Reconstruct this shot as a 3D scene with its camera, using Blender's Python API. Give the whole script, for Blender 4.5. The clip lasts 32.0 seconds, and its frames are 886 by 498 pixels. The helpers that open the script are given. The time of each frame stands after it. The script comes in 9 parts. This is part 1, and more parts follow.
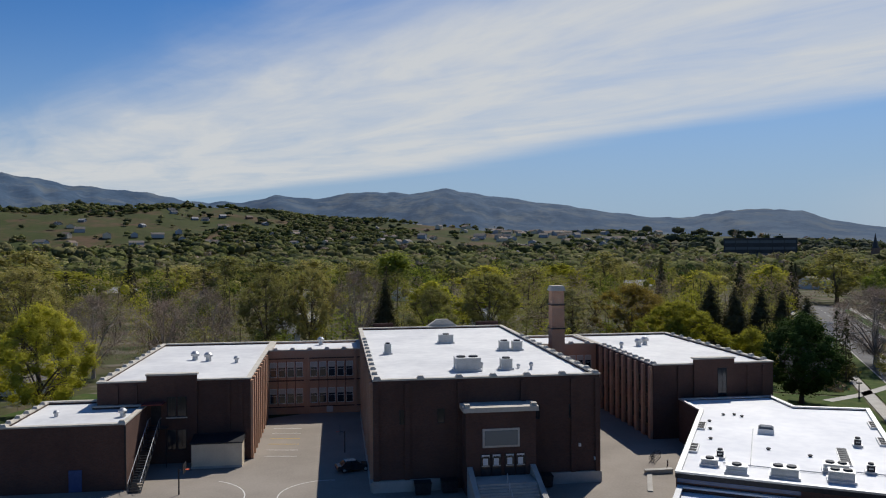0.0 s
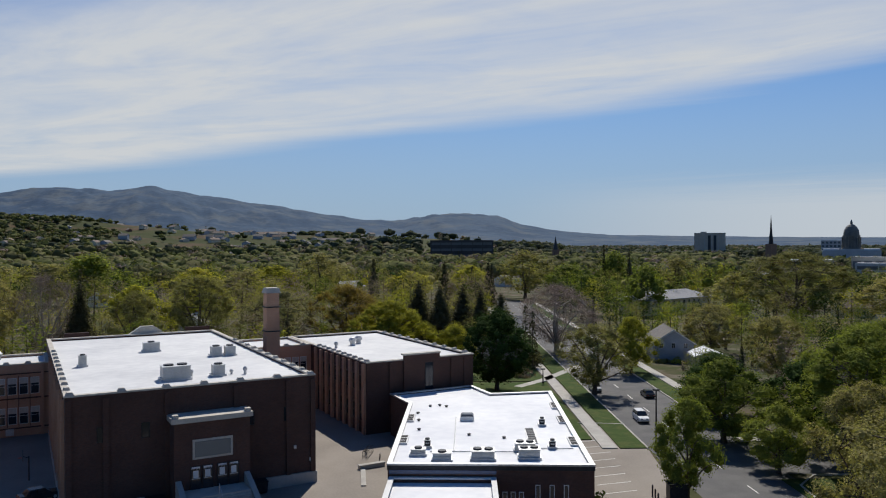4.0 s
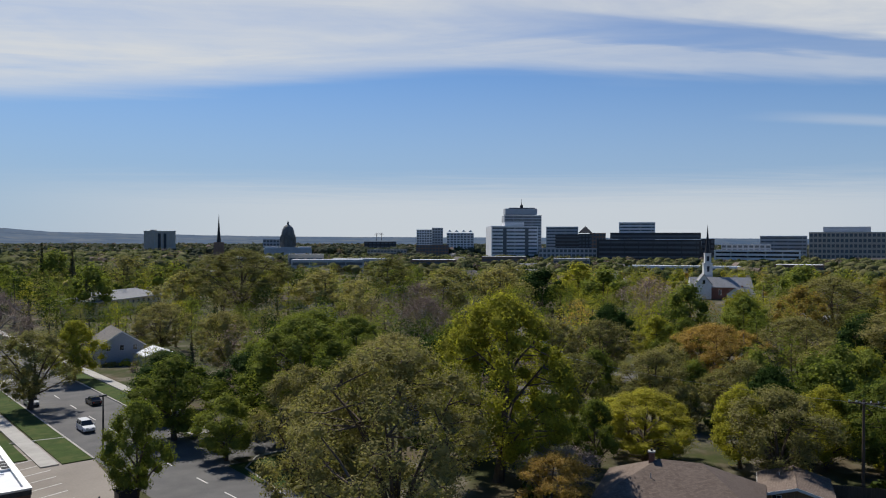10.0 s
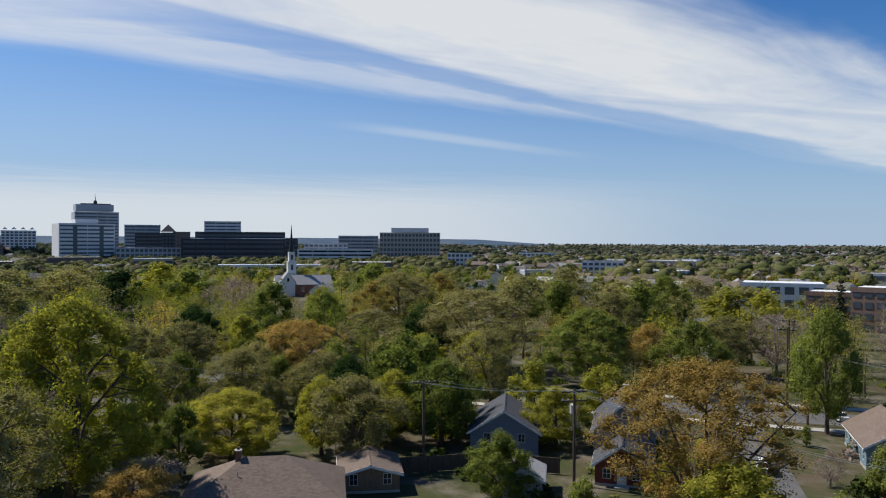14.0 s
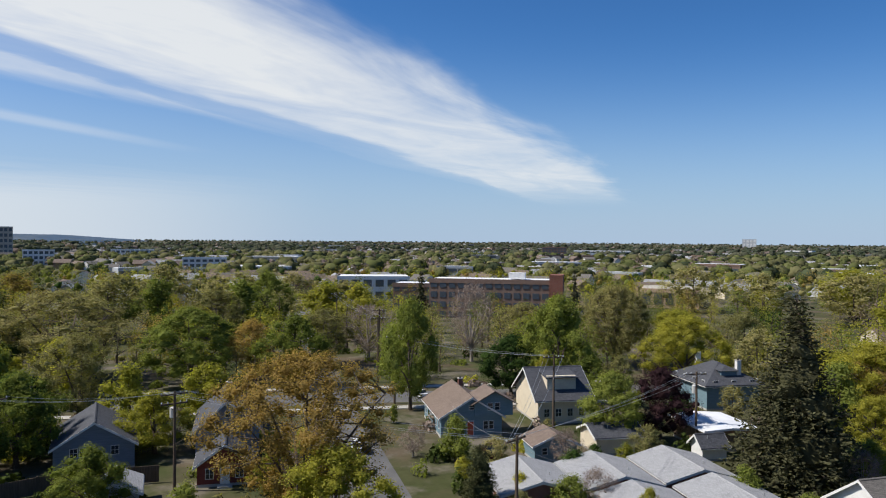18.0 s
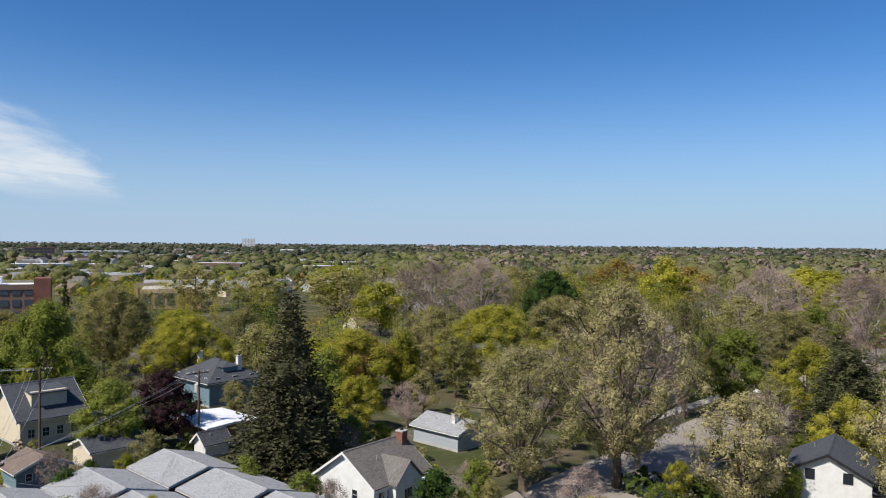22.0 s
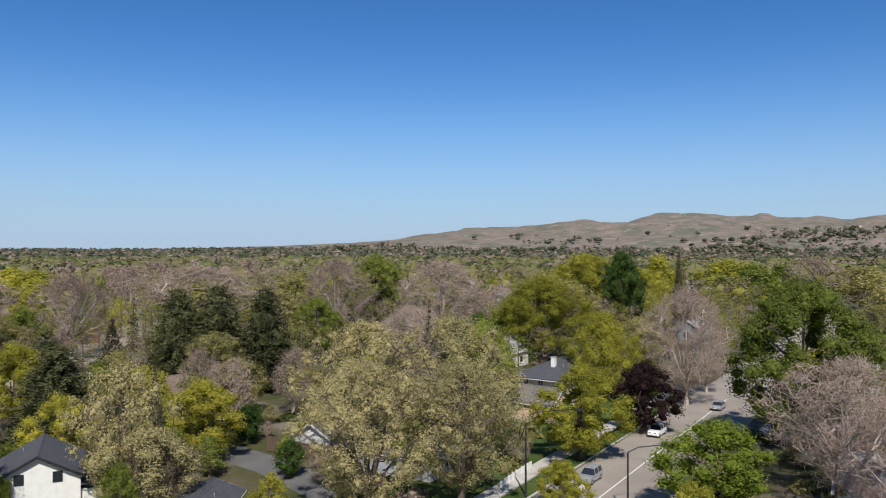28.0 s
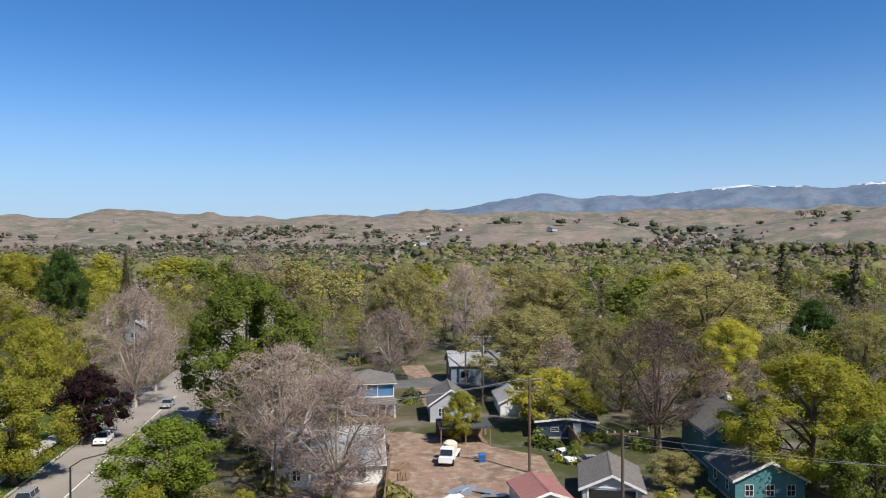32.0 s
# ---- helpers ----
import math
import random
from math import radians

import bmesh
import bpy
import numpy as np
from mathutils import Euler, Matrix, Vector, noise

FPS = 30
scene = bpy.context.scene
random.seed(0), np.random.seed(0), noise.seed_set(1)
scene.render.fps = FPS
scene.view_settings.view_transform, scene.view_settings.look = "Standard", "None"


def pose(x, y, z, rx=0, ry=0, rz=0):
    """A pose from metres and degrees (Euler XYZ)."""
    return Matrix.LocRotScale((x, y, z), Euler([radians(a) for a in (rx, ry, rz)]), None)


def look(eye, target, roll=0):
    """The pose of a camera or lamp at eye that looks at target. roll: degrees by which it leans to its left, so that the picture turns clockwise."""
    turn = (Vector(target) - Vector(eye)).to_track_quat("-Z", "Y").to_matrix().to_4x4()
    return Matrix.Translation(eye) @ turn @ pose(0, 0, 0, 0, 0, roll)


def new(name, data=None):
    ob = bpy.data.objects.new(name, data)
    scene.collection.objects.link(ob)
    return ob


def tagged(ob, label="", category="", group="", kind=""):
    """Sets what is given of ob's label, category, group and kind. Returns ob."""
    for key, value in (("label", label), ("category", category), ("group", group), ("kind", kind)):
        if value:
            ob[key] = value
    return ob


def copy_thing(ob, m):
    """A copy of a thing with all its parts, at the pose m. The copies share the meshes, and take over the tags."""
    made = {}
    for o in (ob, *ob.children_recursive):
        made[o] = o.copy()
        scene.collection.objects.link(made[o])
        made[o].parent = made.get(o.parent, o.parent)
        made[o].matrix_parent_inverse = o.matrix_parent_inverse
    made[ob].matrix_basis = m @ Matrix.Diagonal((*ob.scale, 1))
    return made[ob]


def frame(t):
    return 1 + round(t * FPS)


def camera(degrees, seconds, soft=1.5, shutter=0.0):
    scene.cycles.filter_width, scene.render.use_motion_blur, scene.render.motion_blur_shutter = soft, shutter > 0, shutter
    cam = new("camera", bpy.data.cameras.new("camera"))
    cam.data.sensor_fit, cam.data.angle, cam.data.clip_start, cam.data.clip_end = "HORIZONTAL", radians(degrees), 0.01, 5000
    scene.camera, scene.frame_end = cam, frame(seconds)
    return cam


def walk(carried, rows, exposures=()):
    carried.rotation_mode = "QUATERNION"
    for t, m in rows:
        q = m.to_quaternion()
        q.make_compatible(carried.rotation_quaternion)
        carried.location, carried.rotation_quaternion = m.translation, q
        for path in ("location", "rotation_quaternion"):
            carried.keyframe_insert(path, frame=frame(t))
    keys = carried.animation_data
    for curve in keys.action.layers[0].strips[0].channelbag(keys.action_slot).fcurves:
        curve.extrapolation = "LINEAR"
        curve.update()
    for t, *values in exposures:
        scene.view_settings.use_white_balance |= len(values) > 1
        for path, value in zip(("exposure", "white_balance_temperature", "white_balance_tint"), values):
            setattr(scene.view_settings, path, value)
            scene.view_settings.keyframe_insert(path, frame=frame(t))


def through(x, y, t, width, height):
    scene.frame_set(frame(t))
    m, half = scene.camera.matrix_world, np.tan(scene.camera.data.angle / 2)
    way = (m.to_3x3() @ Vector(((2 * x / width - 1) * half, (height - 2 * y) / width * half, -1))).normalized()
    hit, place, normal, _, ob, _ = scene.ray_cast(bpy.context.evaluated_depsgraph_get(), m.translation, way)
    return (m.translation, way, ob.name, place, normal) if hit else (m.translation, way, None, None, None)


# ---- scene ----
cam = camera(60.4, 32.0, soft=1.1)
# seconds, heading, tilt, lean of a camera that hovers and turns on the spot
PATH = [
    (0.0, -0.00, -0.48, 0.35),
    (0.5, -2.43, -0.49, 0.34),
    (1.0, -5.33, -0.48, 0.32),
    (1.5, -8.08, -0.48, 0.31),
    (2.0, -10.64, -0.46, 0.29),
    (2.5, -13.18, -0.46, 0.27),
    (3.0, -15.63, -0.46, 0.25),
    (3.5, -18.24, -0.46, 0.21),
    (5.5, -30.53, -0.51, 0.18),
    (6.0, -33.63, -0.53, 0.17),
    (6.5, -37.79, -0.52, 0.15),
    (7.0, -40.97, -0.54, 0.13),
    (7.5, -43.87, -0.57, 0.11),
    (8.0, -46.70, -0.60, 0.06),
    (8.5, -50.52, -0.61, 0.00),
    (9.0, -53.86, -0.63, -0.05),
    (9.5, -57.12, -0.62, -0.10),
    (10.0, -60.91, -0.62, -0.13),
    (10.5, -65.20, -0.62, -0.15),
    (11.0, -69.01, -0.60, -0.16),
    (11.5, -73.02, -0.59, -0.17),
    (12.0, -76.91, -0.57, -0.18),
    (12.5, -80.77, -0.56, -0.19),
    (13.0, -84.82, -0.57, -0.20),
    (13.5, -88.27, -0.56, -0.21),
    (14.0, -91.34, -0.58, -0.24),
    (14.5, -94.86, -0.60, -0.27),
    (16.5, -109.07, -0.69, -0.35),
    (17.0, -112.82, -0.70, -0.40),
    (17.5, -116.58, -0.69, -0.43),
    (18.0, -120.58, -0.70, -0.45),
    (18.5, -124.82, -0.69, -0.46),
    (19.0, -129.73, -0.65, -0.46),
    (19.5, -134.02, -0.61, -0.46),
    (20.0, -138.50, -0.57, -0.47),
    (20.5, -143.05, -0.53, -0.47),
    (21.0, -148.00, -0.50, -0.49),
    (21.5, -152.49, -0.47, -0.50),
    (22.0, -156.83, -0.45, -0.48),
    (22.5, -161.12, -0.42, -0.44),
    (23.0, -165.72, -0.38, -0.42),
    (23.5, -170.10, -0.36, -0.41),
    (24.0, -175.11, -0.33, -0.39),
    (24.5, -179.89, -0.29, -0.34),
    (26.5, -198.14, -0.21, -0.27),
    (27.0, -202.70, -0.20, -0.20),
    (27.5, -207.33, -0.20, -0.13),
    (28.0, -211.89, -0.18, -0.07),
    (28.5, -216.62, -0.18, -0.05),
    (29.0, -221.51, -0.20, -0.03),
    (29.5, -226.43, -0.21, -0.01),
    (30.0, -231.47, -0.25, 0.01),
    (30.5, -236.42, -0.29, 0.03),
    (31.0, -241.34, -0.31, 0.06),
    (31.5, -246.55, -0.33, 0.08),
    (32.0, -251.73, -0.37, 0.11),
]
SCALE = 1.25            # plan placed from the camera's view at 1 : 1.25, enlarged at the end
EYE_HEIGHT = 24.0       # in units of the plan: 30 m
walk(cam, [(t, pose(0, 0, EYE_HEIGHT * SCALE, 90 + p, r, y)) for t, y, p, r in PATH],
     exposures=[(0, -0.02), (9, 0.06), (12, 0.2), (17, 0.36), (19, 0.4), (22, 0.45), (28, 0.42), (30, 0.45), (32, 0.6)])

# ---- sky and sun ----
SUN_AZ, SUN_EL = radians(-28), radians(50)     # heading to the left of +y, height
sun_way = Vector((-math.sin(SUN_AZ) * math.cos(SUN_EL), math.cos(SUN_AZ) * math.cos(SUN_EL), math.sin(SUN_EL)))
sun = new("sun", bpy.data.lights.new("sun", "SUN"))
sun.data.energy, sun.data.angle, sun.data.color = 4.3, radians(0.53), (1.0, 0.95, 0.87)
sun.matrix_world = look((0, 0, 60), Vector((0, 0, 60)) - sun_way)

world = bpy.data.worlds.new("sky")
scene.world = world
world.use_nodes = True


class Nodes:
    """A short way to write node trees."""

    def __init__(self, tree):
        self.tree = tree
        tree.nodes.clear()

    def add(self, kind, **values):
        n = self.tree.nodes.new(kind)
        for key, v in values.items():
            setattr(n, key, v)
        return n

    def link(self, a, b):
        self.tree.links.new(a, b)

    def put(self, v, socket):
        if isinstance(v, (int, float, tuple)):
            socket.default_value = v
        else:
            self.link(v, socket)

    def math(self, op, a, b=0.0, c=0.0, clamp=False):
        n = self.add("ShaderNodeMath", operation=op, use_clamp=clamp)
        for v, s in zip((a, b, c), n.inputs):
            self.put(v, s)
        return n.outputs[0]

    def smooth(self, v, lo, hi):
        n = self.add("ShaderNodeMapRange", interpolation_type="SMOOTHSTEP")
        self.put(v, n.inputs[0])
        n.inputs[1].default_value, n.inputs[2].default_value = lo, hi
        return n.outputs[0]

    def noise(self, vector, scale, detail=3.0, rough=0.55, distort=0.0):
        n = self.add("ShaderNodeTexNoise")
        if vector is not None:
            self.link(vector, n.inputs["Vector"])
        n.inputs["Scale"].default_value, n.inputs["Detail"].default_value = scale, detail
        n.inputs["Roughness"].default_value, n.inputs["Distortion"].default_value = rough, distort
        return n.outputs["Fac"]

    def mix(self, f, a, b, blend="MIX"):
        n = self.add("ShaderNodeMix", data_type="RGBA", blend_type=blend)
        self.put(f, n.inputs[0])
        for v, s in ((a, n.inputs[6]), (b, n.inputs[7])):
            self.put((*v, 1.0) if isinstance(v, tuple) and len(v) == 3 else v, s)
        return n.outputs[2]

    def join(self, x, y, z=0.0):
        n = self.add("ShaderNodeCombineXYZ")
        for v, s in zip((x, y, z), n.inputs):
            self.put(v, s)
        return n.outputs[0]


def build_sky():
    k = Nodes(world.node_tree)
    sky = k.add("ShaderNodeTexSky", sky_type="NISHITA", sun_disc=False, sun_elevation=SUN_EL, sun_rotation=-SUN_AZ,
                altitude=800.0, air_density=1.0, dust_density=0.6, ozone_density=1.6)
    way = k.add("ShaderNodeTexCoord").outputs["Generated"]
    split = k.add("ShaderNodeSeparateXYZ")
    k.link(way, split.inputs[0])
    x, y, z = split.outputs
    up = k.math("MAXIMUM", z, 0.012)
    # across and along a sheet of high cloud that runs from one horizon to the other
    across = k.math("DIVIDE", k.math("ADD", k.math("MULTIPLY", x, 0.731), k.math("MULTIPLY", y, 0.682)), up)
    along = k.math("DIVIDE", k.math("ADD", k.math("MULTIPLY", x, 0.682), k.math("MULTIPLY", y, -0.731)), up)
    flow = k.join(k.math("MULTIPLY", across, 0.9), k.math("MULTIPLY", along, 0.2))
    big = k.noise(flow, 0.9, 5.0, 0.6, 0.4)
    wisps = k.noise(k.join(k.math("ADD", k.math("MULTIPLY", across, 1.0), k.math("MULTIPLY", along, 0.2)), k.math("MULTIPLY", along, 0.34), 3.7), 1.1, 7.0, 0.58, 0.9)
    flecks = k.noise(k.join(across, k.math("MULTIPLY", along, 0.6), 9.1), 2.6, 6.0, 0.6, 0.5)
    s = k.math("ADD", across, k.math("ADD", k.math("MULTIPLY", k.math("SUBTRACT", big, 0.5), 1.1), k.math("MULTIPLY", k.math("SUBTRACT", wisps, 0.5), 0.5)))

    def fall(lo, hi, most):
        """most before lo on the way along the sheet, nothing past hi"""
        return k.math("MULTIPLY", k.math("SUBTRACT", 1.0, k.smooth(along, lo, hi)), most)
    # the two borders of the sheet, and a rift that parts a thinner band from its south side
    outer = k.math("ADD", 3.4, k.math("ADD", fall(2.0, 7.0, 0.8), k.math("ADD", fall(-1.8, 1.8, 1.5), fall(-8.5, -2.0, 1.5))))
    inner = k.math("ADD", 1.0, k.math("ADD", fall(2.0, 10.0, 0.55), fall(-3.0, 3.0, 0.5)))
    soft = k.math("ADD", 0.32, fall(-3.0, 2.0, 0.5))
    sheet = k.math("MULTIPLY", k.smooth(k.math("DIVIDE", k.math("SUBTRACT", s, inner), k.math("ADD", 0.28, fall(-3.0, 3.0, 0.5))), -1.0, 1.0),
                   k.math("SUBTRACT", 1.0, k.smooth(k.math("DIVIDE", k.math("SUBTRACT", s, outer), soft), -1.0, 0.7)))
    rift = k.math("MULTIPLY", k.math("SUBTRACT", 1.0, k.smooth(k.math("ABSOLUTE", k.math("SUBTRACT", s, 3.28)), 0.1, 0.34)), k.smooth(along, 0.4, 2.2))
    thin = k.math("MULTIPLY", k.smooth(s, 3.1, 3.5), k.math("MULTIPLY", k.smooth(along, 0.0, 2.5), 0.35))
    sheet = k.math("MULTIPLY", sheet, k.math("SUBTRACT", 1.0, k.math("MAXIMUM", k.math("MULTIPLY", rift, 0.72), thin)))
    sheet = k.math("MULTIPLY", sheet, k.math("SUBTRACT", 1.0, k.math("MAXIMUM", k.math("MULTIPLY", k.smooth(along, 2.0, 6.0), 0.2), k.smooth(along, 8.0, 24.0))))
    streak = k.math("MULTIPLY", k.math("SUBTRACT", 1.0, k.smooth(k.math("ABSOLUTE", k.math("SUBTRACT", across, 5.25)), 0.05, 0.35)),
                    k.math("MULTIPLY", k.smooth(along, 3.6, 4.8), fall(5.5, 8.0, 0.3)))
    rough = k.math("ADD", k.math("MULTIPLY", k.math("SUBTRACT", wisps, 0.5), 1.6), k.math("MULTIPLY", k.math("SUBTRACT", flecks, 0.5), 0.6))
    veil = k.math("MULTIPLY", sheet, k.math("ADD", 0.80, k.math("MULTIPLY", rough, 0.75)), 0.0, True)
    veil = k.math("MAXIMUM", veil, k.math("MULTIPLY", streak, k.math("ADD", 0.4, wisps)))
    veil = k.math("MULTIPLY", k.math("MINIMUM", veil, 0.93), k.smooth(z, 0.0, 0.085))
    # a low bank of thin cloud far off in the east
    bank = k.math("SUBTRACT", 1.0, k.smooth(k.math("ADD", z, k.math("MULTIPLY", k.math("SUBTRACT", wisps, 0.5), 0.03)), 0.04, 0.095))
    bank = k.math("MULTIPLY", k.math("MULTIPLY", bank, 0.68), k.smooth(k.math("ADD", k.math("MULTIPLY", x, 0.93), k.math("MULTIPLY", y, 0.37)), 0.7, 1.0))
    veil = k.math("MAXIMUM", veil, bank)
    clear, cloud, both = k.add("ShaderNodeBackground"), k.add("ShaderNodeBackground"), k.add("ShaderNodeMixShader")
    deep = k.add("ShaderNodeGamma")
    deep.inputs[1].default_value = 1.15
    k.link(sky.outputs[0], deep.inputs[0])
    tone = k.mix(1.0, deep.outputs[0], (0.615, 1.22, 1.80), "MULTIPLY")
    # thin haze low over the horizon
    glare = k.smooth(k.math("ADD", k.math("MULTIPLY", x, 0.55), k.math("MULTIPLY", y, 0.83)), -0.3, 0.9)
    haze = k.math("POWER", k.math("SUBTRACT", 1.0, k.smooth(z, -0.02, 0.34)), k.math("SUBTRACT", 2.2, k.math("MULTIPLY", glare, 1.3)))
    tone = k.mix(k.math("MULTIPLY", haze, 0.92), tone, tuple(v / SKY for v in HAZE))
    k.link(tone, clear.inputs[0])
    clear.inputs[1].default_value = SKY
    cloud.inputs[0].default_value, cloud.inputs[1].default_value = (0.865, 0.89, 0.905, 1), CLOUD
    k.put(veil, both.inputs[0])
    k.link(clear.outputs[0], both.inputs[1])
    k.link(cloud.outputs[0], both.inputs[2])
    k.link(both.outputs[0], k.add("ShaderNodeOutputWorld").inputs[0])


SKY, CLOUD, HAZE = 0.037, 0.72, (0.33, 0.42, 0.55)
build_sky()

# ---- materials ----


def material(name, low, high, scale=1.0, rough=0.8, metal=0.0, bump=0.0, vary=0.0, fine=8.0, stretch=None, spec=0.3, world_space=False):
    """A surface that wanders between two colours at two scales; vary: how far single objects differ in brightness."""
    m = bpy.data.materials.new(name)
    m.use_nodes = True
    k = Nodes(m.node_tree)
    if world_space:
        v = k.add("ShaderNodeNewGeometry").outputs["Position"]
    else:
        v = k.add("ShaderNodeTexCoord").outputs["Object"]
    if stretch:
        mp = k.add("ShaderNodeMapping")
        mp.inputs["Scale"].default_value = stretch
        k.link(v, mp.inputs[0])
        v = mp.outputs[0]
    a, b = k.noise(v, scale, 4.0), k.noise(v, scale * fine, 3.0)
    f = k.math("ADD", k.math("MULTIPLY", k.smooth(a, 0.3, 0.7), 0.65), k.math("MULTIPLY", k.smooth(b, 0.3, 0.7), 0.35))
    c = k.mix(f, low, high)
    if vary:
        r = k.add("ShaderNodeObjectInfo").outputs["Random"]
        g = k.math("ADD", k.math("MULTIPLY", r, 2 * vary), 1 - vary)
        c = k.mix(1.0, c, k.join(g, g, g), "MULTIPLY")
    p = k.add("ShaderNodeBsdfPrincipled")
    k.link(c, p.inputs["Base Color"])
    p.inputs["Roughness"].default_value, p.inputs["Metallic"].default_value = rough, metal
    p.inputs["Specular IOR Level"].default_value = spec
    if bump:
        n = k.add("ShaderNodeBump")
        n.inputs["Strength"].default_value, n.inputs["Distance"].default_value = bump, 0.05
        k.link(b, n.inputs["Height"])
        k.link(n.outputs[0], p.inputs["Normal"])
    k.link(p.outputs[0], k.add("ShaderNodeOutputMaterial").inputs[0])
    return m


def brick_material(name, one, two, mortar, scale=1.0, height=0.075, width=0.21):
    m = bpy.data.materials.new(name)
    m.use_nodes = True
    k = Nodes(m.node_tree)
    tc = k.add("ShaderNodeTexCoord").outputs["Object"]
    sp = k.add("ShaderNodeSeparateXYZ")
    k.link(tc, sp.inputs[0])
    uv = k.join(k.math("ADD", sp.outputs[0], sp.outputs[1]), sp.outputs[2])
    b = k.add("ShaderNodeTexBrick")
    k.link(uv, b.inputs["Vector"])
    for key, v in (("Color1", (*one, 1)), ("Color2", (*two, 1)), ("Mortar", (*mortar, 1)), ("Scale", scale), ("Mortar Size", 0.008),
                   ("Brick Width", width), ("Row Height", height)):
        b.inputs[key].default_value = v
    stain = k.smooth(k.noise(tc, 0.25, 4.0), 0.25, 0.75)
    c = k.mix(k.math("MULTIPLY", stain, 0.5), b.outputs["Color"], tuple(0.6 * v for v in one))
    p = k.add("ShaderNodeBsdfPrincipled")
    k.link(c, p.inputs["Base Color"])
    p.inputs["Roughness"].default_value = 0.9
    n = k.add("ShaderNodeBump")
    n.inputs["Strength"].default_value, n.inputs["Distance"].default_value = 0.4, 0.02
    k.link(b.outputs["Fac"], n.inputs["Height"])
    n.invert = True
    k.link(n.outputs[0], p.inputs["Normal"])
    k.link(p.outputs[0], k.add("ShaderNodeOutputMaterial").inputs[0])
    return m


def shingle_material(name, low, high, row=0.16):
    """Roof shingles in courses, with weathered patches."""
    m = bpy.data.materials.new(name)
    m.use_nodes = True
    k = Nodes(m.node_tree)
    tc = k.add("ShaderNodeTexCoord").outputs["Object"]
    b = k.add("ShaderNodeTexBrick")
    k.link(tc, b.inputs["Vector"])
    for key, v in (("Color1", (*low, 1)), ("Color2", (*high, 1)), ("Mortar", (*[0.55 * q for q in low], 1)), ("Scale", 1.0),
                   ("Mortar Size", 0.012), ("Brick Width", 0.32), ("Row Height", row)):
        b.inputs[key].default_value = v
    patch = k.smooth(k.noise(tc, 0.5, 5.0), 0.25, 0.75)
    c = k.mix(k.math("MULTIPLY", patch, 0.45), b.outputs["Color"], high)
    p = k.add("ShaderNodeBsdfPrincipled")
    k.link(c, p.inputs["Base Color"])
    p.inputs["Roughness"].default_value = 0.9
    k.link(p.outputs[0], k.add("ShaderNodeOutputMaterial").inputs[0])
    return m


def leaf_material(name, low, high, through=0.22, spread=0.9):
    """Leaves that differ one by one and tree by tree, and let some light through."""
    m = bpy.data.materials.new(name)
    m.use_nodes = True
    k = Nodes(m.node_tree)
    r = k.add("ShaderNodeNewGeometry").outputs["Random Per Island"]
    o = k.add("ShaderNodeObjectInfo").outputs["Random"]
    pos = k.add("ShaderNodeNewGeometry").outputs["Position"]
    tone = k.add("ShaderNodeAttribute", attribute_name="tone").outputs["Fac"]
    o = k.math("FRACT", k.math("ADD", o, tone))
    clump = k.smooth(k.noise(pos, 0.5, 2.0), 0.3, 0.7)
    f = k.math("ADD", k.math("ADD", k.math("MULTIPLY", r, 0.3), k.math("MULTIPLY", clump, 0.3)), k.math("MULTIPLY", o, 0.4))
    c = k.mix(f, low, high)
    o = k.math("FRACT", k.math("MULTIPLY", o, 7.31))
    each = k.math("ADD", k.math("MULTIPLY", r, 0.55 * spread), 1.12 - 0.275 * spread)
    g = k.math("MULTIPLY", k.math("ADD", k.math("MULTIPLY", o, 0.55 * spread), 1.03 - 0.275 * spread), each)
    c = k.mix(1.0, c, k.join(g, k.math("MULTIPLY", k.math("ADD", k.math("MULTIPLY", o, 0.43 * spread), 0.95 - 0.215 * spread), each), g), "MULTIPLY")
    d, t, mx = k.add("ShaderNodeBsdfPrincipled"), k.add("ShaderNodeBsdfTranslucent"), k.add("ShaderNodeMixShader")
    k.link(c, d.inputs["Base Color"])
    d.inputs["Roughness"].default_value, d.inputs["Specular IOR Level"].default_value = 0.8, 0.02
    k.link(k.mix(1.0, c, (1.5, 1.62, 0.76), "MULTIPLY"), t.inputs["Color"])
    mx.inputs[0].default_value = through
    k.link(d.outputs[0], mx.inputs[1])
    k.link(t.outputs[0], mx.inputs[2])
    k.link(mx.outputs[0], k.add("ShaderNodeOutputMaterial").inputs[0])
    return m


def ground_material(name, parts, scale, lift=(0, 0, 0)):
    """Patches of several colours, laid by wandering borders; lift: distance haze added to all."""
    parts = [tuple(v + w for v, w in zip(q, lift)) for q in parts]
    m = bpy.data.materials.new(name)
    m.use_nodes = True
    k = Nodes(m.node_tree)
    pos = k.add("ShaderNodeNewGeometry").outputs["Position"]
    c = (*parts[0], 1.0)
    for i, q in enumerate(parts[1:]):
        f = k.smooth(k.noise(pos, scale * (1 + 0.7 * i), 5.0, 0.6), 0.42 + 0.03 * i, 0.62 + 0.03 * i)
        c = k.mix(f, c, (*q, 1.0))
    fine = k.noise(pos, scale * 14, 4.0, 0.65)
    g = k.math("ADD", k.math("MULTIPLY", fine, 0.7), 0.65)
    c = k.mix(1.0, c, k.join(g, g, g), "MULTIPLY")
    p = k.add("ShaderNodeBsdfPrincipled")
    k.link(c, p.inputs["Base Color"])
    p.inputs["Roughness"].default_value, p.inputs["Specular IOR Level"].default_value = 0.95, 0.1
    k.link(p.outputs[0], k.add("ShaderNodeOutputMaterial").inputs[0])
    return m


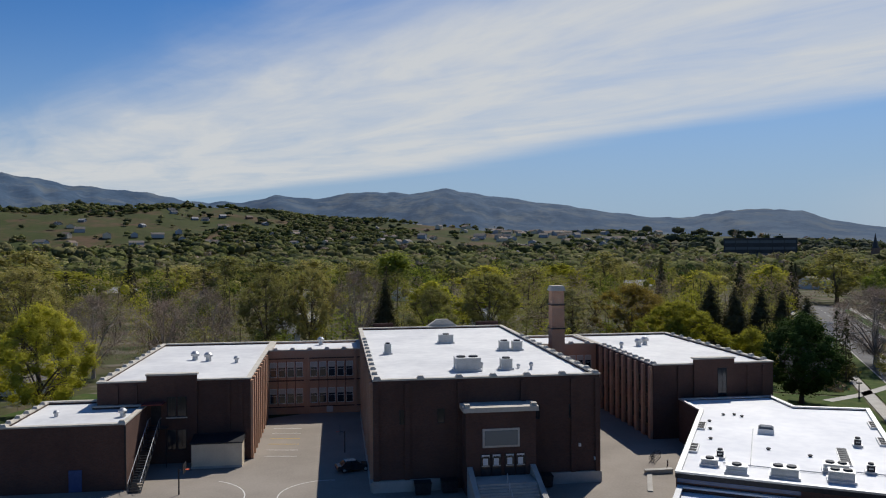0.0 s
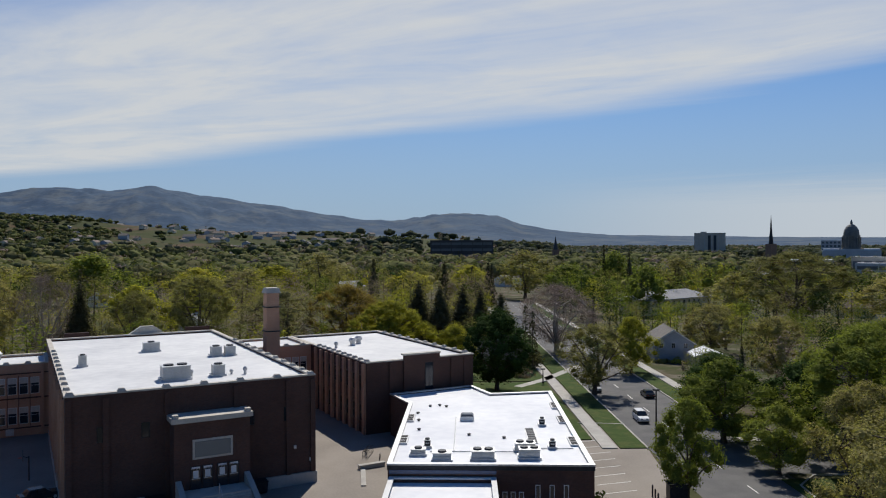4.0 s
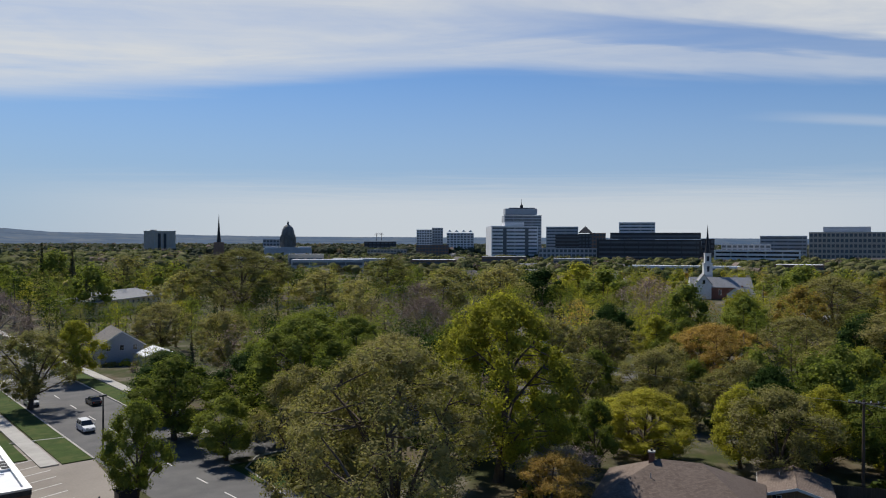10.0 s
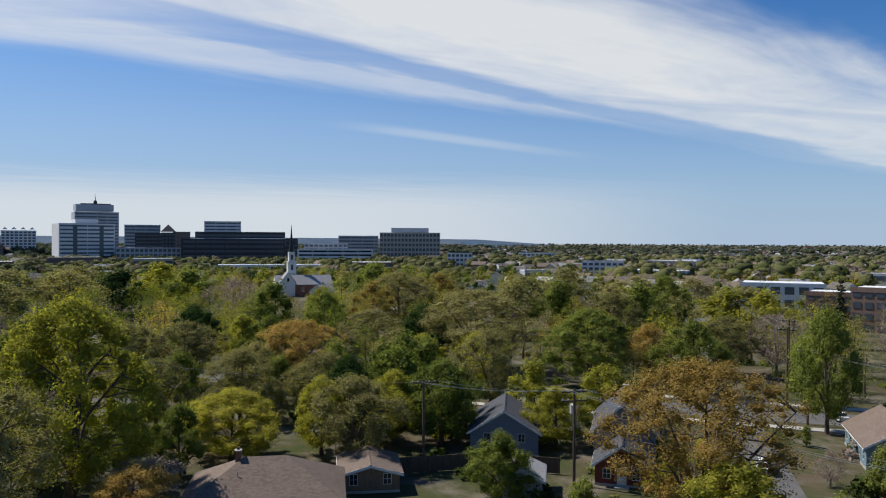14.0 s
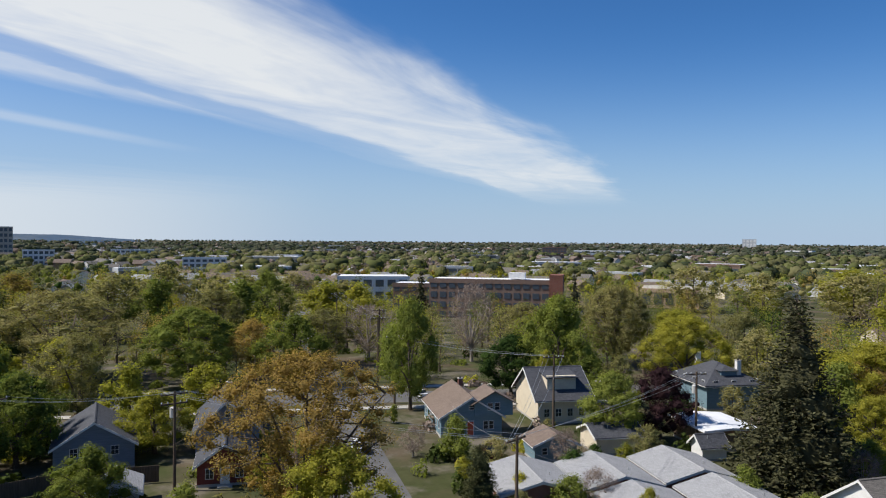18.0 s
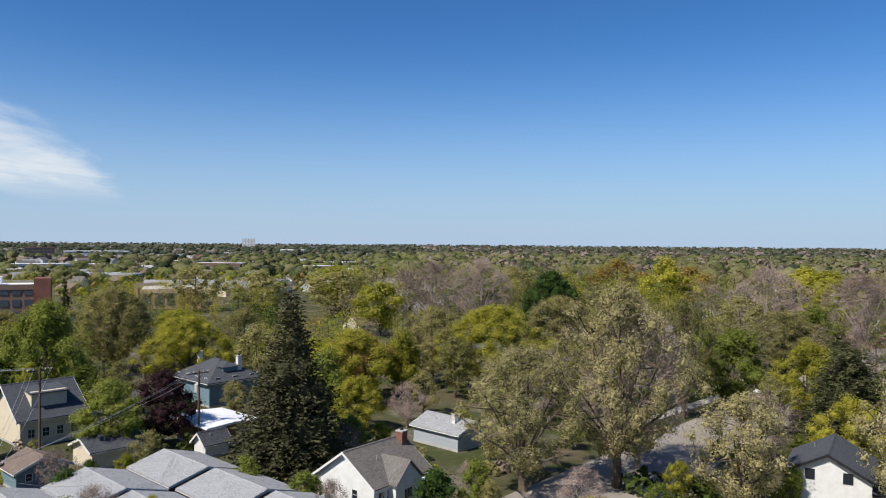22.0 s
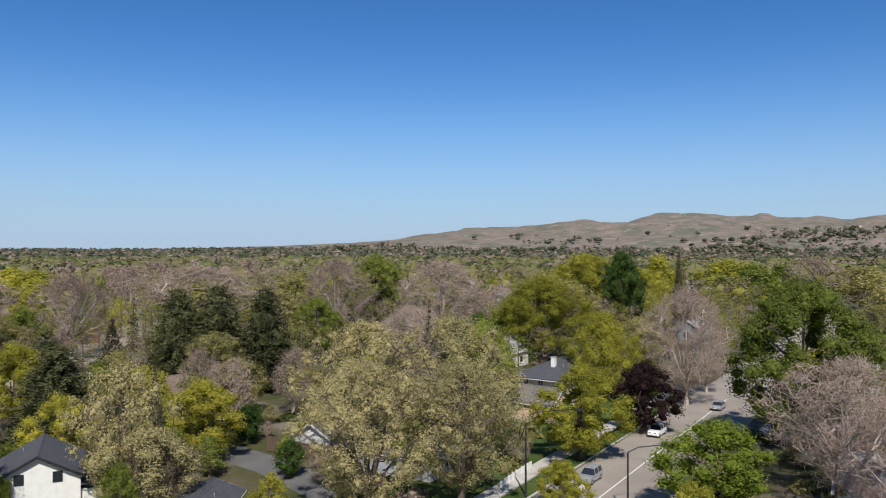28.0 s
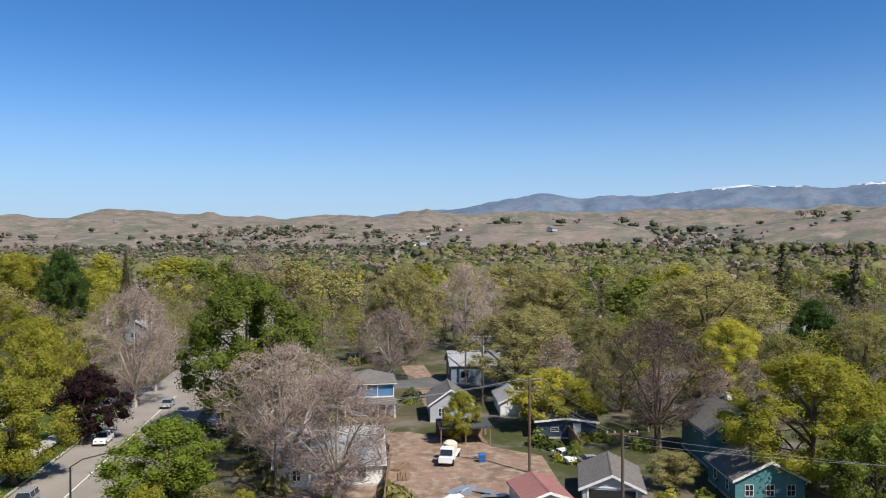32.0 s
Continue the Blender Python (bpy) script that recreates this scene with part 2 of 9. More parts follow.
def glass_material(name, tint, rough=0.08):
    m = bpy.data.materials.new(name)
    m.use_nodes = True
    k = Nodes(m.node_tree)
    p = k.add("ShaderNodeBsdfPrincipled")
    p.inputs["Base Color"].default_value = (*tint, 1)
    p.inputs["Roughness"].default_value, p.inputs["Specular IOR Level"].default_value = rough, 0.6
    k.link(p.outputs[0], k.add("ShaderNodeOutputMaterial").inputs[0])
    return m


M = {
    "ground": ground_material("lawn_and_earth", [(0.062, 0.065, 0.027), (0.105, 0.082, 0.054), (0.050, 0.060, 0.020), (0.155, 0.135, 0.105)], 0.05),
    "slope": ground_material("dry_grass_slope", [(0.054, 0.062, 0.022), (0.042, 0.054, 0.017), (0.098, 0.066, 0.040), (0.050, 0.058, 0.022)], 0.008),
    # brown foothills: a bluish lift paints distance haze into the colour
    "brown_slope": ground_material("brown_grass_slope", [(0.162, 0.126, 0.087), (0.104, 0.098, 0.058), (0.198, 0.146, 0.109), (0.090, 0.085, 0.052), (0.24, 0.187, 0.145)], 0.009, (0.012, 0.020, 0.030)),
    # both far ranges: distance haze painted as blue-grey colour and lift
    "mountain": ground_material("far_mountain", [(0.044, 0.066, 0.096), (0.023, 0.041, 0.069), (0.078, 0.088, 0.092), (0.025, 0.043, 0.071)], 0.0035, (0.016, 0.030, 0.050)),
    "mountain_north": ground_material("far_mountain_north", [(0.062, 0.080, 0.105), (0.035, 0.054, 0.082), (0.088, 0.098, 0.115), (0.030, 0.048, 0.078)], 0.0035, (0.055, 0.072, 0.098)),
    "grass": ground_material("lawn", [(0.05, 0.08, 0.02), (0.075, 0.092, 0.028), (0.042, 0.068, 0.018)], 0.3),
    "dirt": ground_material("bare_earth", [(0.25, 0.165, 0.118), (0.17, 0.115, 0.082), (0.30, 0.235, 0.18)], 0.35),
    "asphalt": material("asphalt", (0.088, 0.086, 0.086), (0.142, 0.137, 0.131), 0.25, 0.9, bump=0.2, fine=30, world_space=True),
    # worn yard asphalt; on two streets its paleness stands for sunlight
    "worn_lit_asphalt": material("worn_asphalt", (0.215, 0.188, 0.160), (0.30, 0.264, 0.225), 0.12, 0.92, bump=0.2, fine=30, world_space=True),
    "concrete": material("concrete", (0.34, 0.32, 0.29), (0.46, 0.44, 0.40), 0.6, 0.9, bump=0.15, fine=12),
    "stone": material("cast_stone", (0.42, 0.38, 0.32), (0.56, 0.52, 0.45), 0.8, 0.85, bump=0.2),
    "white_roof": material("white_membrane", (0.62, 0.63, 0.66), (0.80, 0.80, 0.80), 0.10, 0.6, fine=7, world_space=True),
    "old_roof": material("weathered_white_membrane", (0.52, 0.52, 0.525), (0.70, 0.695, 0.68), 0.10, 0.7, fine=7, world_space=True),
    # the school's shaded sides: shade put into a darkened brick colour
    "brick": brick_material("brown_brick", (0.080, 0.038, 0.028), (0.124, 0.056, 0.038), (0.105, 0.076, 0.063)),
    # the same brick brightened: light on court walls and chimney painted in
    "tan_brick": brick_material("tan_brick", (0.52, 0.27, 0.165), (0.58, 0.33, 0.21), (0.48, 0.36, 0.27)),
    "red_brick": brick_material("red_brick", (0.21, 0.075, 0.05), (0.27, 0.105, 0.07), (0.24, 0.17, 0.13)),
    "metal": material("galvanised_metal", (0.42, 0.43, 0.44), (0.58, 0.58, 0.58), 2.0, 0.45, 0.7),
    "grey_metal": material("painted_unit_metal", (0.44, 0.44, 0.42), (0.58, 0.57, 0.54), 1.5, 0.55),
    "dark_metal": material("dark_metal", (0.02, 0.022, 0.025), (0.045, 0.045, 0.05), 3.0, 0.5, 0.4),
    "black": material("black_rubber", (0.012, 0.012, 0.012), (0.03, 0.03, 0.03), 4.0, 0.8),
    "white_paint": material("white_paint", (0.62, 0.61, 0.585), (0.74, 0.73, 0.71), 1.2, 0.6),
    "line_paint": material("road_paint", (0.55, 0.54, 0.50), (0.72, 0.71, 0.67), 3.0, 0.8),
    "yellow_paint": material("yellow_paint", (0.50, 0.33, 0.05), (0.62, 0.42, 0.08), 3.0, 0.8),
    "cream": material("cream_stucco", (0.56, 0.48, 0.36), (0.66, 0.58, 0.44), 0.8, 0.85),
    "grey_siding": material("grey_siding", (0.30, 0.32, 0.35), (0.38, 0.40, 0.43), 0.8, 0.7, stretch=(1, 1, 9)),
    "blue_siding": material("blue_siding", (0.12, 0.19, 0.23), (0.17, 0.25, 0.29), 0.8, 0.7, stretch=(1, 1, 9)),
    "slate_siding": material("slate_siding", (0.13, 0.16, 0.20), (0.19, 0.22, 0.26), 0.8, 0.7, stretch=(1, 1, 9)),
    "sky_siding": material("bright_blue_siding", (0.055, 0.15, 0.29), (0.08, 0.20, 0.36), 0.8, 0.7, stretch=(1, 1, 9)),
    "teal_siding": material("teal_siding", (0.055, 0.16, 0.17), (0.09, 0.22, 0.23), 0.8, 0.7, stretch=(1, 1, 9)),
    "red_siding": material("dark_red_siding", (0.12, 0.025, 0.02), (0.19, 0.045, 0.035), 0.8, 0.7, stretch=(1, 1, 9)),
    "peach": material("peach_stucco", (0.55, 0.38, 0.27), (0.64, 0.46, 0.34), 0.8, 0.85),
    "navy": material("navy_siding", (0.03, 0.045, 0.075), (0.05, 0.07, 0.11), 0.8, 0.7),
    "beige": material("beige_panel", (0.40, 0.36, 0.30), (0.50, 0.46, 0.39), 0.3, 0.85),
    "blue_door": material("blue_door_paint", (0.03, 0.06, 0.16), (0.05, 0.09, 0.22), 2.0, 0.5),
    "red_door": material("red_door_paint", (0.42, 0.07, 0.035), (0.52, 0.10, 0.05), 2.0, 0.5),
    "wood": material("weathered_wood", (0.16, 0.10, 0.06), (0.26, 0.18, 0.11), 1.2, 0.85, stretch=(6, 6, 1)),
    "pole_wood": material("tarred_pole_wood", (0.07, 0.05, 0.035), (0.14, 0.10, 0.07), 1.0, 0.9, stretch=(8, 8, 0.6)),
    "bark": material("bark", (0.07, 0.05, 0.037), (0.15, 0.115, 0.085), 1.4, 0.95, bump=0.5, stretch=(5, 5, 1)),
    "pale_bark": material("pale_bark", (0.22, 0.185, 0.155), (0.42, 0.37, 0.32), 1.0, 0.9, bump=0.4, stretch=(4, 4, 1)),
    "twig": material("twigs", (0.25, 0.19, 0.15), (0.40, 0.31, 0.25), 0.6, 0.95),
    "dark_twig": material("dark_twigs", (0.17, 0.122, 0.10), (0.28, 0.21, 0.175), 0.6, 0.95),
    "grey_shingle": shingle_material("grey_shingle", (0.105, 0.094, 0.084), (0.175, 0.158, 0.14)),
    "pale_shingle": shingle_material("pale_shingle", (0.23, 0.23, 0.235), (0.34, 0.34, 0.345)),
    "dark_shingle": shingle_material("dark_shingle", (0.035, 0.037, 0.045), (0.075, 0.078, 0.09)),
    "brown_shingle": shingle_material("brown_shingle", (0.12, 0.085, 0.065), (0.20, 0.15, 0.118)),
    "red_metal": material("rust_red_metal", (0.24, 0.095, 0.08), (0.34, 0.17, 0.145), 0.8, 0.6, stretch=(9, 1, 1)),
    "glass": glass_material("window_glass", (0.02, 0.025, 0.032)),
    "pale_glass": glass_material("clouded_glass", (0.15, 0.17, 0.17), 0.25),
    "shade": material("window_blind", (0.42, 0.40, 0.36), (0.55, 0.53, 0.48), 2.0, 0.8),
    "far_white": material("far_white_facade", (0.70, 0.70, 0.70), (0.80, 0.80, 0.80), 0.1, 0.8),
    "far_grey": material("far_grey_facade", (0.38, 0.40, 0.43), (0.48, 0.50, 0.52), 0.1, 0.8),
    "far_dark": material("far_dark_facade", (0.035, 0.036, 0.04), (0.06, 0.062, 0.066), 0.1, 0.6),
    "far_brown": material("far_brown_facade", (0.19, 0.125, 0.095), (0.26, 0.175, 0.135), 0.1, 0.85),
    "far_glass": glass_material("far_glass", (0.07, 0.085, 0.105), 0.3),
    # capitol dome and drum darkened: their shade put into the colour
    "shaded_dome": material("weathered_dome", (0.125, 0.128, 0.12), (0.19, 0.19, 0.18), 0.3, 0.7),
    "car_white": material("white_car_paint", (0.72, 0.72, 0.72), (0.80, 0.80, 0.80), 1.0, 0.25, spec=0.6),
    "car_black": material("black_car_paint", (0.012, 0.012, 0.014), (0.025, 0.025, 0.028), 1.0, 0.2, spec=0.6),
    "car_grey": material("silver_car_paint", (0.30, 0.31, 0.33), (0.40, 0.41, 0.43), 1.0, 0.25, 0.3, spec=0.6),
    "car_blue": material("blue_car_paint", (0.016, 0.05, 0.13), (0.026, 0.075, 0.18), 1.0, 0.25, spec=0.6),
    "car_red": material("maroon_car_paint", (0.05, 0.010, 0.013), (0.08, 0.018, 0.02), 1.0, 0.25, spec=0.6),
    "bin_blue": material("blue_plastic", (0.02, 0.09, 0.28), (0.03, 0.13, 0.36), 2.0, 0.5),
    "snow": material("snow", (0.30, 0.36, 0.45), (0.72, 0.76, 0.82), 0.01, 0.8),
    "tarp": material("white_tarp", (0.60, 0.62, 0.62), (0.75, 0.76, 0.75), 0.8, 0.7),
}
LEAF = {
    "lime": leaf_material("lime_leaves", (0.175, 0.182, 0.029), (0.345, 0.340, 0.058), 0.48, 0.75),
    "green": leaf_material("green_leaves", (0.088, 0.120, 0.025), (0.195, 0.228, 0.047), 0.36),
    "fresh": leaf_material("fresh_green_leaves", (0.105, 0.155, 0.022), (0.20, 0.25, 0.04), 0.42, 0.75),
    "dark": leaf_material("dark_green_leaves", (0.020, 0.042, 0.012), (0.050, 0.086, 0.018), 0.15),
    "olive": leaf_material("olive_leaves", (0.142, 0.144, 0.052), (0.285, 0.270, 0.108), 0.34),
    "cream": leaf_material("pale_yellow_leaves", (0.205, 0.200, 0.090), (0.37, 0.345, 0.165), 0.3, 0.7),
    "orange": leaf_material("amber_leaves", (0.195, 0.148, 0.042), (0.335, 0.250, 0.078), 0.42),
    "purple": leaf_material("plum_leaves", (0.017, 0.011, 0.011), (0.036, 0.020, 0.020), 0.06),
    "bare": leaf_material("pinkish_buds", (0.16, 0.128, 0.10), (0.29, 0.235, 0.19), 0.15),
    "brown": leaf_material("brown_buds", (0.070, 0.050, 0.042), (0.135, 0.10, 0.082), 0.1),
    "spruce": leaf_material("spruce_needles", (0.038, 0.042, 0.021), (0.104, 0.104, 0.052), 0.1),
    "pine": leaf_material("pine_needles", (0.034, 0.042, 0.018), (0.095, 0.105, 0.044), 0.1),
    "juniper": leaf_material("hedge_leaves", (0.023, 0.038, 0.010), (0.062, 0.087, 0.020), 0.15),
    # distant leaves: duller, greyer tones put distance haze into the colour
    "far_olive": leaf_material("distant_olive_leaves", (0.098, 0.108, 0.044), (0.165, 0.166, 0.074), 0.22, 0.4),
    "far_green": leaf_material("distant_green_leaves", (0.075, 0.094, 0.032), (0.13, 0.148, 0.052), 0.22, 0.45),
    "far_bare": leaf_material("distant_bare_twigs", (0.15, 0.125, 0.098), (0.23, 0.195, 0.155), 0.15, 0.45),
    # darker and greyer leaf tones, with the horizon's haze painted in
    "hazy_olive": leaf_material("horizon_olive_leaves", (0.060, 0.072, 0.044), (0.108, 0.116, 0.070), 0.2, 0.4),
    "hazy_green": leaf_material("horizon_green_leaves", (0.044, 0.060, 0.038), (0.080, 0.096, 0.057), 0.2, 0.45),
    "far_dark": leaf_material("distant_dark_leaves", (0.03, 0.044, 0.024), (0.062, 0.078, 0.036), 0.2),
}

# ---- builders ----


class Shape:
    """Vertices and faces, gathered into one mesh."""

    def __init__(self):
        self.v, self.f = [], []

    def face(self, *points):
        i = len(self.v)
        self.v += [tuple(p) for p in points]
        self.f.append(tuple(range(i, i + len(points))))
        return self

    def box(self, x0, y0, z0, x1, y1, z1):
        return self.prism([(x0, y0), (x1, y0), (x1, y1), (x0, y1)], z0, z1)

    def prism(self, poly, z0, z1):
        n, i = len(poly), len(self.v)
        self.v += [(x, y, z0) for x, y in poly] + [(x, y, z1) for x, y in poly]
        self.f += [tuple(i + k for k in reversed(range(n))), tuple(i + n + k for k in range(n))]
        self.f += [(i + k, i + (k + 1) % n, i + n + (k + 1) % n, i + n + k) for k in range(n)]
        return self

    def hull(self, low, high):
        """A solid between two rings of equally many points."""
        n, i = len(low), len(self.v)
        self.v += [tuple(p) for p in low] + [tuple(p) for p in high]
        self.f += [tuple(i + k for k in reversed(range(n))), tuple(i + n + k for k in range(n))]
        self.f += [(i + k, i + (k + 1) % n, i + n + (k + 1) % n, i + n + k) for k in range(n)]
        return self

    def tube(self, p, q, r0, r1, n=6, caps=True):
        p, q = Vector(p), Vector(q)
        d = (q - p)
        if d.length < 1e-5:
            return self
        d.normalize()
        a = d.orthogonal().normalized()
        b = d.cross(a)
        ring = [(math.cos(2 * math.pi * k / n), math.sin(2 * math.pi * k / n)) for k in range(n)]
        if caps:
            return self.hull([p + (a * c + b * s) * r0 for c, s in ring], [q + (a * c + b * s) * r1 for c, s in ring])
        i = len(self.v)
        self.v += [tuple(p + (a * c + b * s) * r0) for c, s in ring] + [tuple(q + (a * c + b * s) * r1) for c, s in ring]
        self.f += [(i + k, i + (k + 1) % n, i + n + (k + 1) % n, i + n + k) for k in range(n)]
        return self

    def sweep(self, points, r, n=4):
        """A thin tube of one piece through points."""
        i = len(self.v)
        pts = [Vector(p) for p in points]
        for k, p in enumerate(pts):
            d = (pts[min(k + 1, len(pts) - 1)] - pts[max(k - 1, 0)]).normalized()
            a = d.orthogonal().normalized()
            c = d.cross(a)
            self.v += [tuple(p + (a * math.cos(2 * math.pi * j / n) + c * math.sin(2 * math.pi * j / n)) * r) for j in range(n)]
        for k in range(len(pts) - 1):
            self.f += [(i + k * n + j, i + k * n + (j + 1) % n, i + (k + 1) * n + (j + 1) % n, i + (k + 1) * n + j) for j in range(n)]
        return self

    def lathe(self, profile, n=16, x=0, y=0):
        rings = [[(x + r * math.cos(2 * math.pi * k / n), y + r * math.sin(2 * math.pi * k / n), z) for k in range(n)] for r, z in profile]
        for lo, hi in zip(rings, rings[1:]):
            self.hull(lo, hi)
        return self

    def mesh(self, name):
        me = bpy.data.meshes.new(name)
        me.from_pydata(self.v, [], self.f)
        me.update()
        return me


def part(name, shape, mat, parent=None, label="", at=None):
    """One mesh object under a thing or under a part."""
    me = shape.mesh(name) if isinstance(shape, Shape) else shape
    if not me.materials:
        me.materials.append(M[mat] if isinstance(mat, str) else mat)
    ob = new(name, me)
    if parent is not None:
        ob.parent = parent
    if at is not None:
        ob.matrix_basis = at
    if label:
        ob["label"] = label
    return ob


def thing(name, x, y, z=0, rot=0, label="", category="", group="", kind=""):
    ob = new(name)
    ob.empty_display_size = 0.5
    ob.matrix_basis = pose(x, y, z, 0, 0, rot)
    return tagged(ob, label, category, group, kind)


def quads(name, centres, sizes, mat, rng, flat=0.0, slim=0.6, out=None):
    """Many small leaf-shaped pieces, turned at random; out: the way that most of them face."""
    n = len(centres)
    a = rng.normal(size=(n, 3))
    a[:, 2] *= 1 - flat
    if out is not None:
        face = out / (np.linalg.norm(out, axis=1)[:, None] + 1e-9) * 1.1 + rng.normal(size=(n, 3)) * 0.5
        face /= np.linalg.norm(face, axis=1)[:, None]
        a -= face * (a * face).sum(1)[:, None]
    a /= np.linalg.norm(a, axis=1)[:, None] + 1e-9
    b = rng.normal(size=(n, 3))
    b[:, 2] *= 1 - flat
    if out is not None:
        b = np.cross(face, a)
    b -= a * (a * b).sum(1)[:, None]
    b /= np.linalg.norm(b, axis=1)[:, None] + 1e-9
    a, b = a * sizes[:, None] * 0.5, b * sizes[:, None] * 0.5 * slim
    v = np.stack([centres - a, centres + b, centres + a, centres - b], 1).reshape(-1, 3)
    me = bpy.data.meshes.new(name)
    me.vertices.add(4 * n)
    me.vertices.foreach_set("co", v.astype(np.float32).ravel())
    me.loops.add(4 * n)
    me.loops.foreach_set("vertex_index", np.arange(4 * n, dtype=np.int32))
    me.polygons.add(n)
    me.polygons.foreach_set("loop_start", np.arange(0, 4 * n, 4, dtype=np.int32))
    me.update(calc_edges=True)
    me.materials.append(mat)
    return me


def fbm(x, y, seed=0, octaves=5):
    """Smooth value noise on arrays, about -1 to 1."""
    total, amp = np.zeros_like(x), 1.0
    for o in range(octaves):
        xi, yi = np.floor(x), np.floor(y)
        u, w = x - xi, y - yi
        u, w = u * u * (3 - 2 * u), w * w * (3 - 2 * w)

        def corner(i, j):
            h = np.sin((xi + i) * 127.1 + (yi + j) * 311.7 + seed * 74.7 + o * 19.3) * 43758.5453
            return (h - np.floor(h)) * 2 - 1
        total += amp * ((corner(0, 0) * (1 - u) + corner(1, 0) * u) * (1 - w) + (corner(0, 1) * (1 - u) + corner(1, 1) * u) * w)
        x, y, amp = x * 2.03, y * 2.03, amp * 0.5
    return total


# ---- the land ----
# ridges: (crest distance, foot distance, [(heading, height of the crest in degrees above the eye), ...])
BENCH = (1250, 720, [(60, 2.2), (34, 2.5), (27, 2.35), (18.6, 2.35), (14, 2.1), (9.4, 1.6), (5.7, 1.35), (3.6, 1.35), (1, 1.2), (-3.2, 0.85),
                     (-7.4, 0.65), (-14, 0.4), (-22, 0.1), (-30, -0.6)])
FOOTHILLS = (2500, 1400, [(168, -0.3), (157.5, 0.15), (151.7, 0.5), (145.7, 1.35), (141.9, 1.5), (137.4, 1.9), (134.9, 1.8), (131.7, 2.3), (127.2, 2.0),
                          (123.5, 2.0), (120.1, 1.85), (116, 2.1), (111, 2.3), (104, 2.1), (98, 2.2), (90, 2.2), (78, 2.5), (64, 2.6), (54, 2.4), (44, 2.2), (34, 1.5)])
BROWN_HILL = (1150, 760, [(112, -0.8), (109, 0.7), (105, 1.55), (100.8, 1.45), (96.7, 1.4), (92.7, 1.15), (90, 0.75), (85, 1.3), (78, 1.95), (66, 2.2), (58, 2.2)])
EAST_RANGE = (3560, 1900, [(48, 4.2), (38, 4.6), (30.2, 4.8), (25.9, 4.0), (22.9, 3.8), (19.7, 3.3), (17.1, 2.9), (14.7, 3.0), (12.3, 3.5), (9.4, 3.3), (5.7, 3.9),
                           (2.7, 3.7), (-0.3, 4.0), (-3.7, 3.4), (-7.5, 2.9), (-11.6, 2.3), (-14.8, 1.8), (-18.3, 1.7), (-20.6, 2.2), (-23, 2.15), (-25.3, 2.05),
                           (-27, 1.35), (-30.2, 0.85), (-33.5, 0.6), (-40, 0.47), (-48, 0.37), (-58, 0.32), (-80, 0.29), (-94, 0.21), (-100, -0.2)])
NORTH_RANGE = (3600, 2700, [(118, 1.6), (111, 2.4), (108.4, 2.6), (105, 3.1), (101.2, 3.7), (97.9, 3.3), (96.7, 3.6), (92.7, 3.5), (89.2, 3.9), (86.6, 4.1),
                            (84.8, 3.9), (81, 3.8), (78.1, 4.0), (70, 4.3), (60, 4.4), (48, 4.2)])


def ridge_height(ridge, az, r):
    crest_r, foot_r, knots = ridge
    az_k = np.array([k[0] for k in knots])[::-1]
    el_k = np.array([k[1] for k in knots])[::-1]
    el = np.interp(az, az_k, el_k, left=-3, right=-3)
    crest = EYE_HEIGHT + crest_r * np.tan(np.radians(el))
    u = np.clip((r - foot_r) / (crest_r - foot_r), 0, 1)
    back = np.clip((r - crest_r) / 600.0, 0, 1)
    return np.maximum(crest, -10) * u * u * (3 - 2 * u) * (1 - 0.35 * back)


def land(x, y):
    """Height of the ground sheet, with the near hills."""
    x, y = np.asarray(x, float), np.asarray(y, float)
    r, az = np.hypot(x, y), np.degrees(np.arctan2(-x, y))
    az = np.where(az < -110, az + 360, az)
    z = np.maximum.reduce([ridge_height(k, az, r) for k in (BENCH, FOOTHILLS, BROWN_HILL)])
    z = np.maximum(z, 0)
    rough = fbm(x / 170.0, y / 170.0, 3) * 0.12 + fbm(x / 45.0, y / 45.0, 5, 3) * 0.03
    z = z * (1 + rough)
    plain = 10.0 * np.clip((r - 400) / 3300.0, 0, 1)
    return np.maximum(z, plain)


def sheet(name, radii, steps, height, mats, pick, span=None):
    a0, a1 = span or (-180, 180)
    az = np.radians(np.linspace(a0, a1, steps + 1))
    R, A = np.meshgrid(np.array(radii), az, indexing="ij")
    X, Y = -np.sin(A) * R, np.cos(A) * R
    Z = height(X, Y)
    verts = np.stack([X, Y, Z], -1).reshape(-1, 3)
    n = steps + 1
    i, j = np.meshgrid(np.arange(len(radii) - 1), np.arange(steps), indexing="ij")
    a = (i * n + j).ravel()
    faces = np.stack([a, a + n, a + n + 1, a + 1], 1)[:, ::-1]
    me = bpy.data.meshes.new(name)
    me.from_pydata(verts.tolist(), [], faces.tolist())
    for m in mats:
        me.materials.append(m)
    cz = Z[:-1, :-1].ravel()
    cx, cy = X[:-1, :-1].ravel(), Y[:-1, :-1].ravel()
    me.polygons.foreach_set("material_index", pick(cx, cy, cz).astype(np.int32))
    me.polygons.foreach_set("use_smooth", np.ones(len(faces), bool))
    me.update()
    return new(name, me)


RINGS = [0.01, 40, 80, 160, 300, 450, 600, 700, *range(740, 1300, 30), *range(1300, 2600, 70), 2600, 2800, 3000, 3300, 3600, 3940]
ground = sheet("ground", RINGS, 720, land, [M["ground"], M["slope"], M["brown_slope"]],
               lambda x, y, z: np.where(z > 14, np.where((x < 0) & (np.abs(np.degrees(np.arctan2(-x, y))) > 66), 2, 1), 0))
tagged(ground, "lawns, earth and dry grass hills reaching to the horizon", "ground", kind="structure")


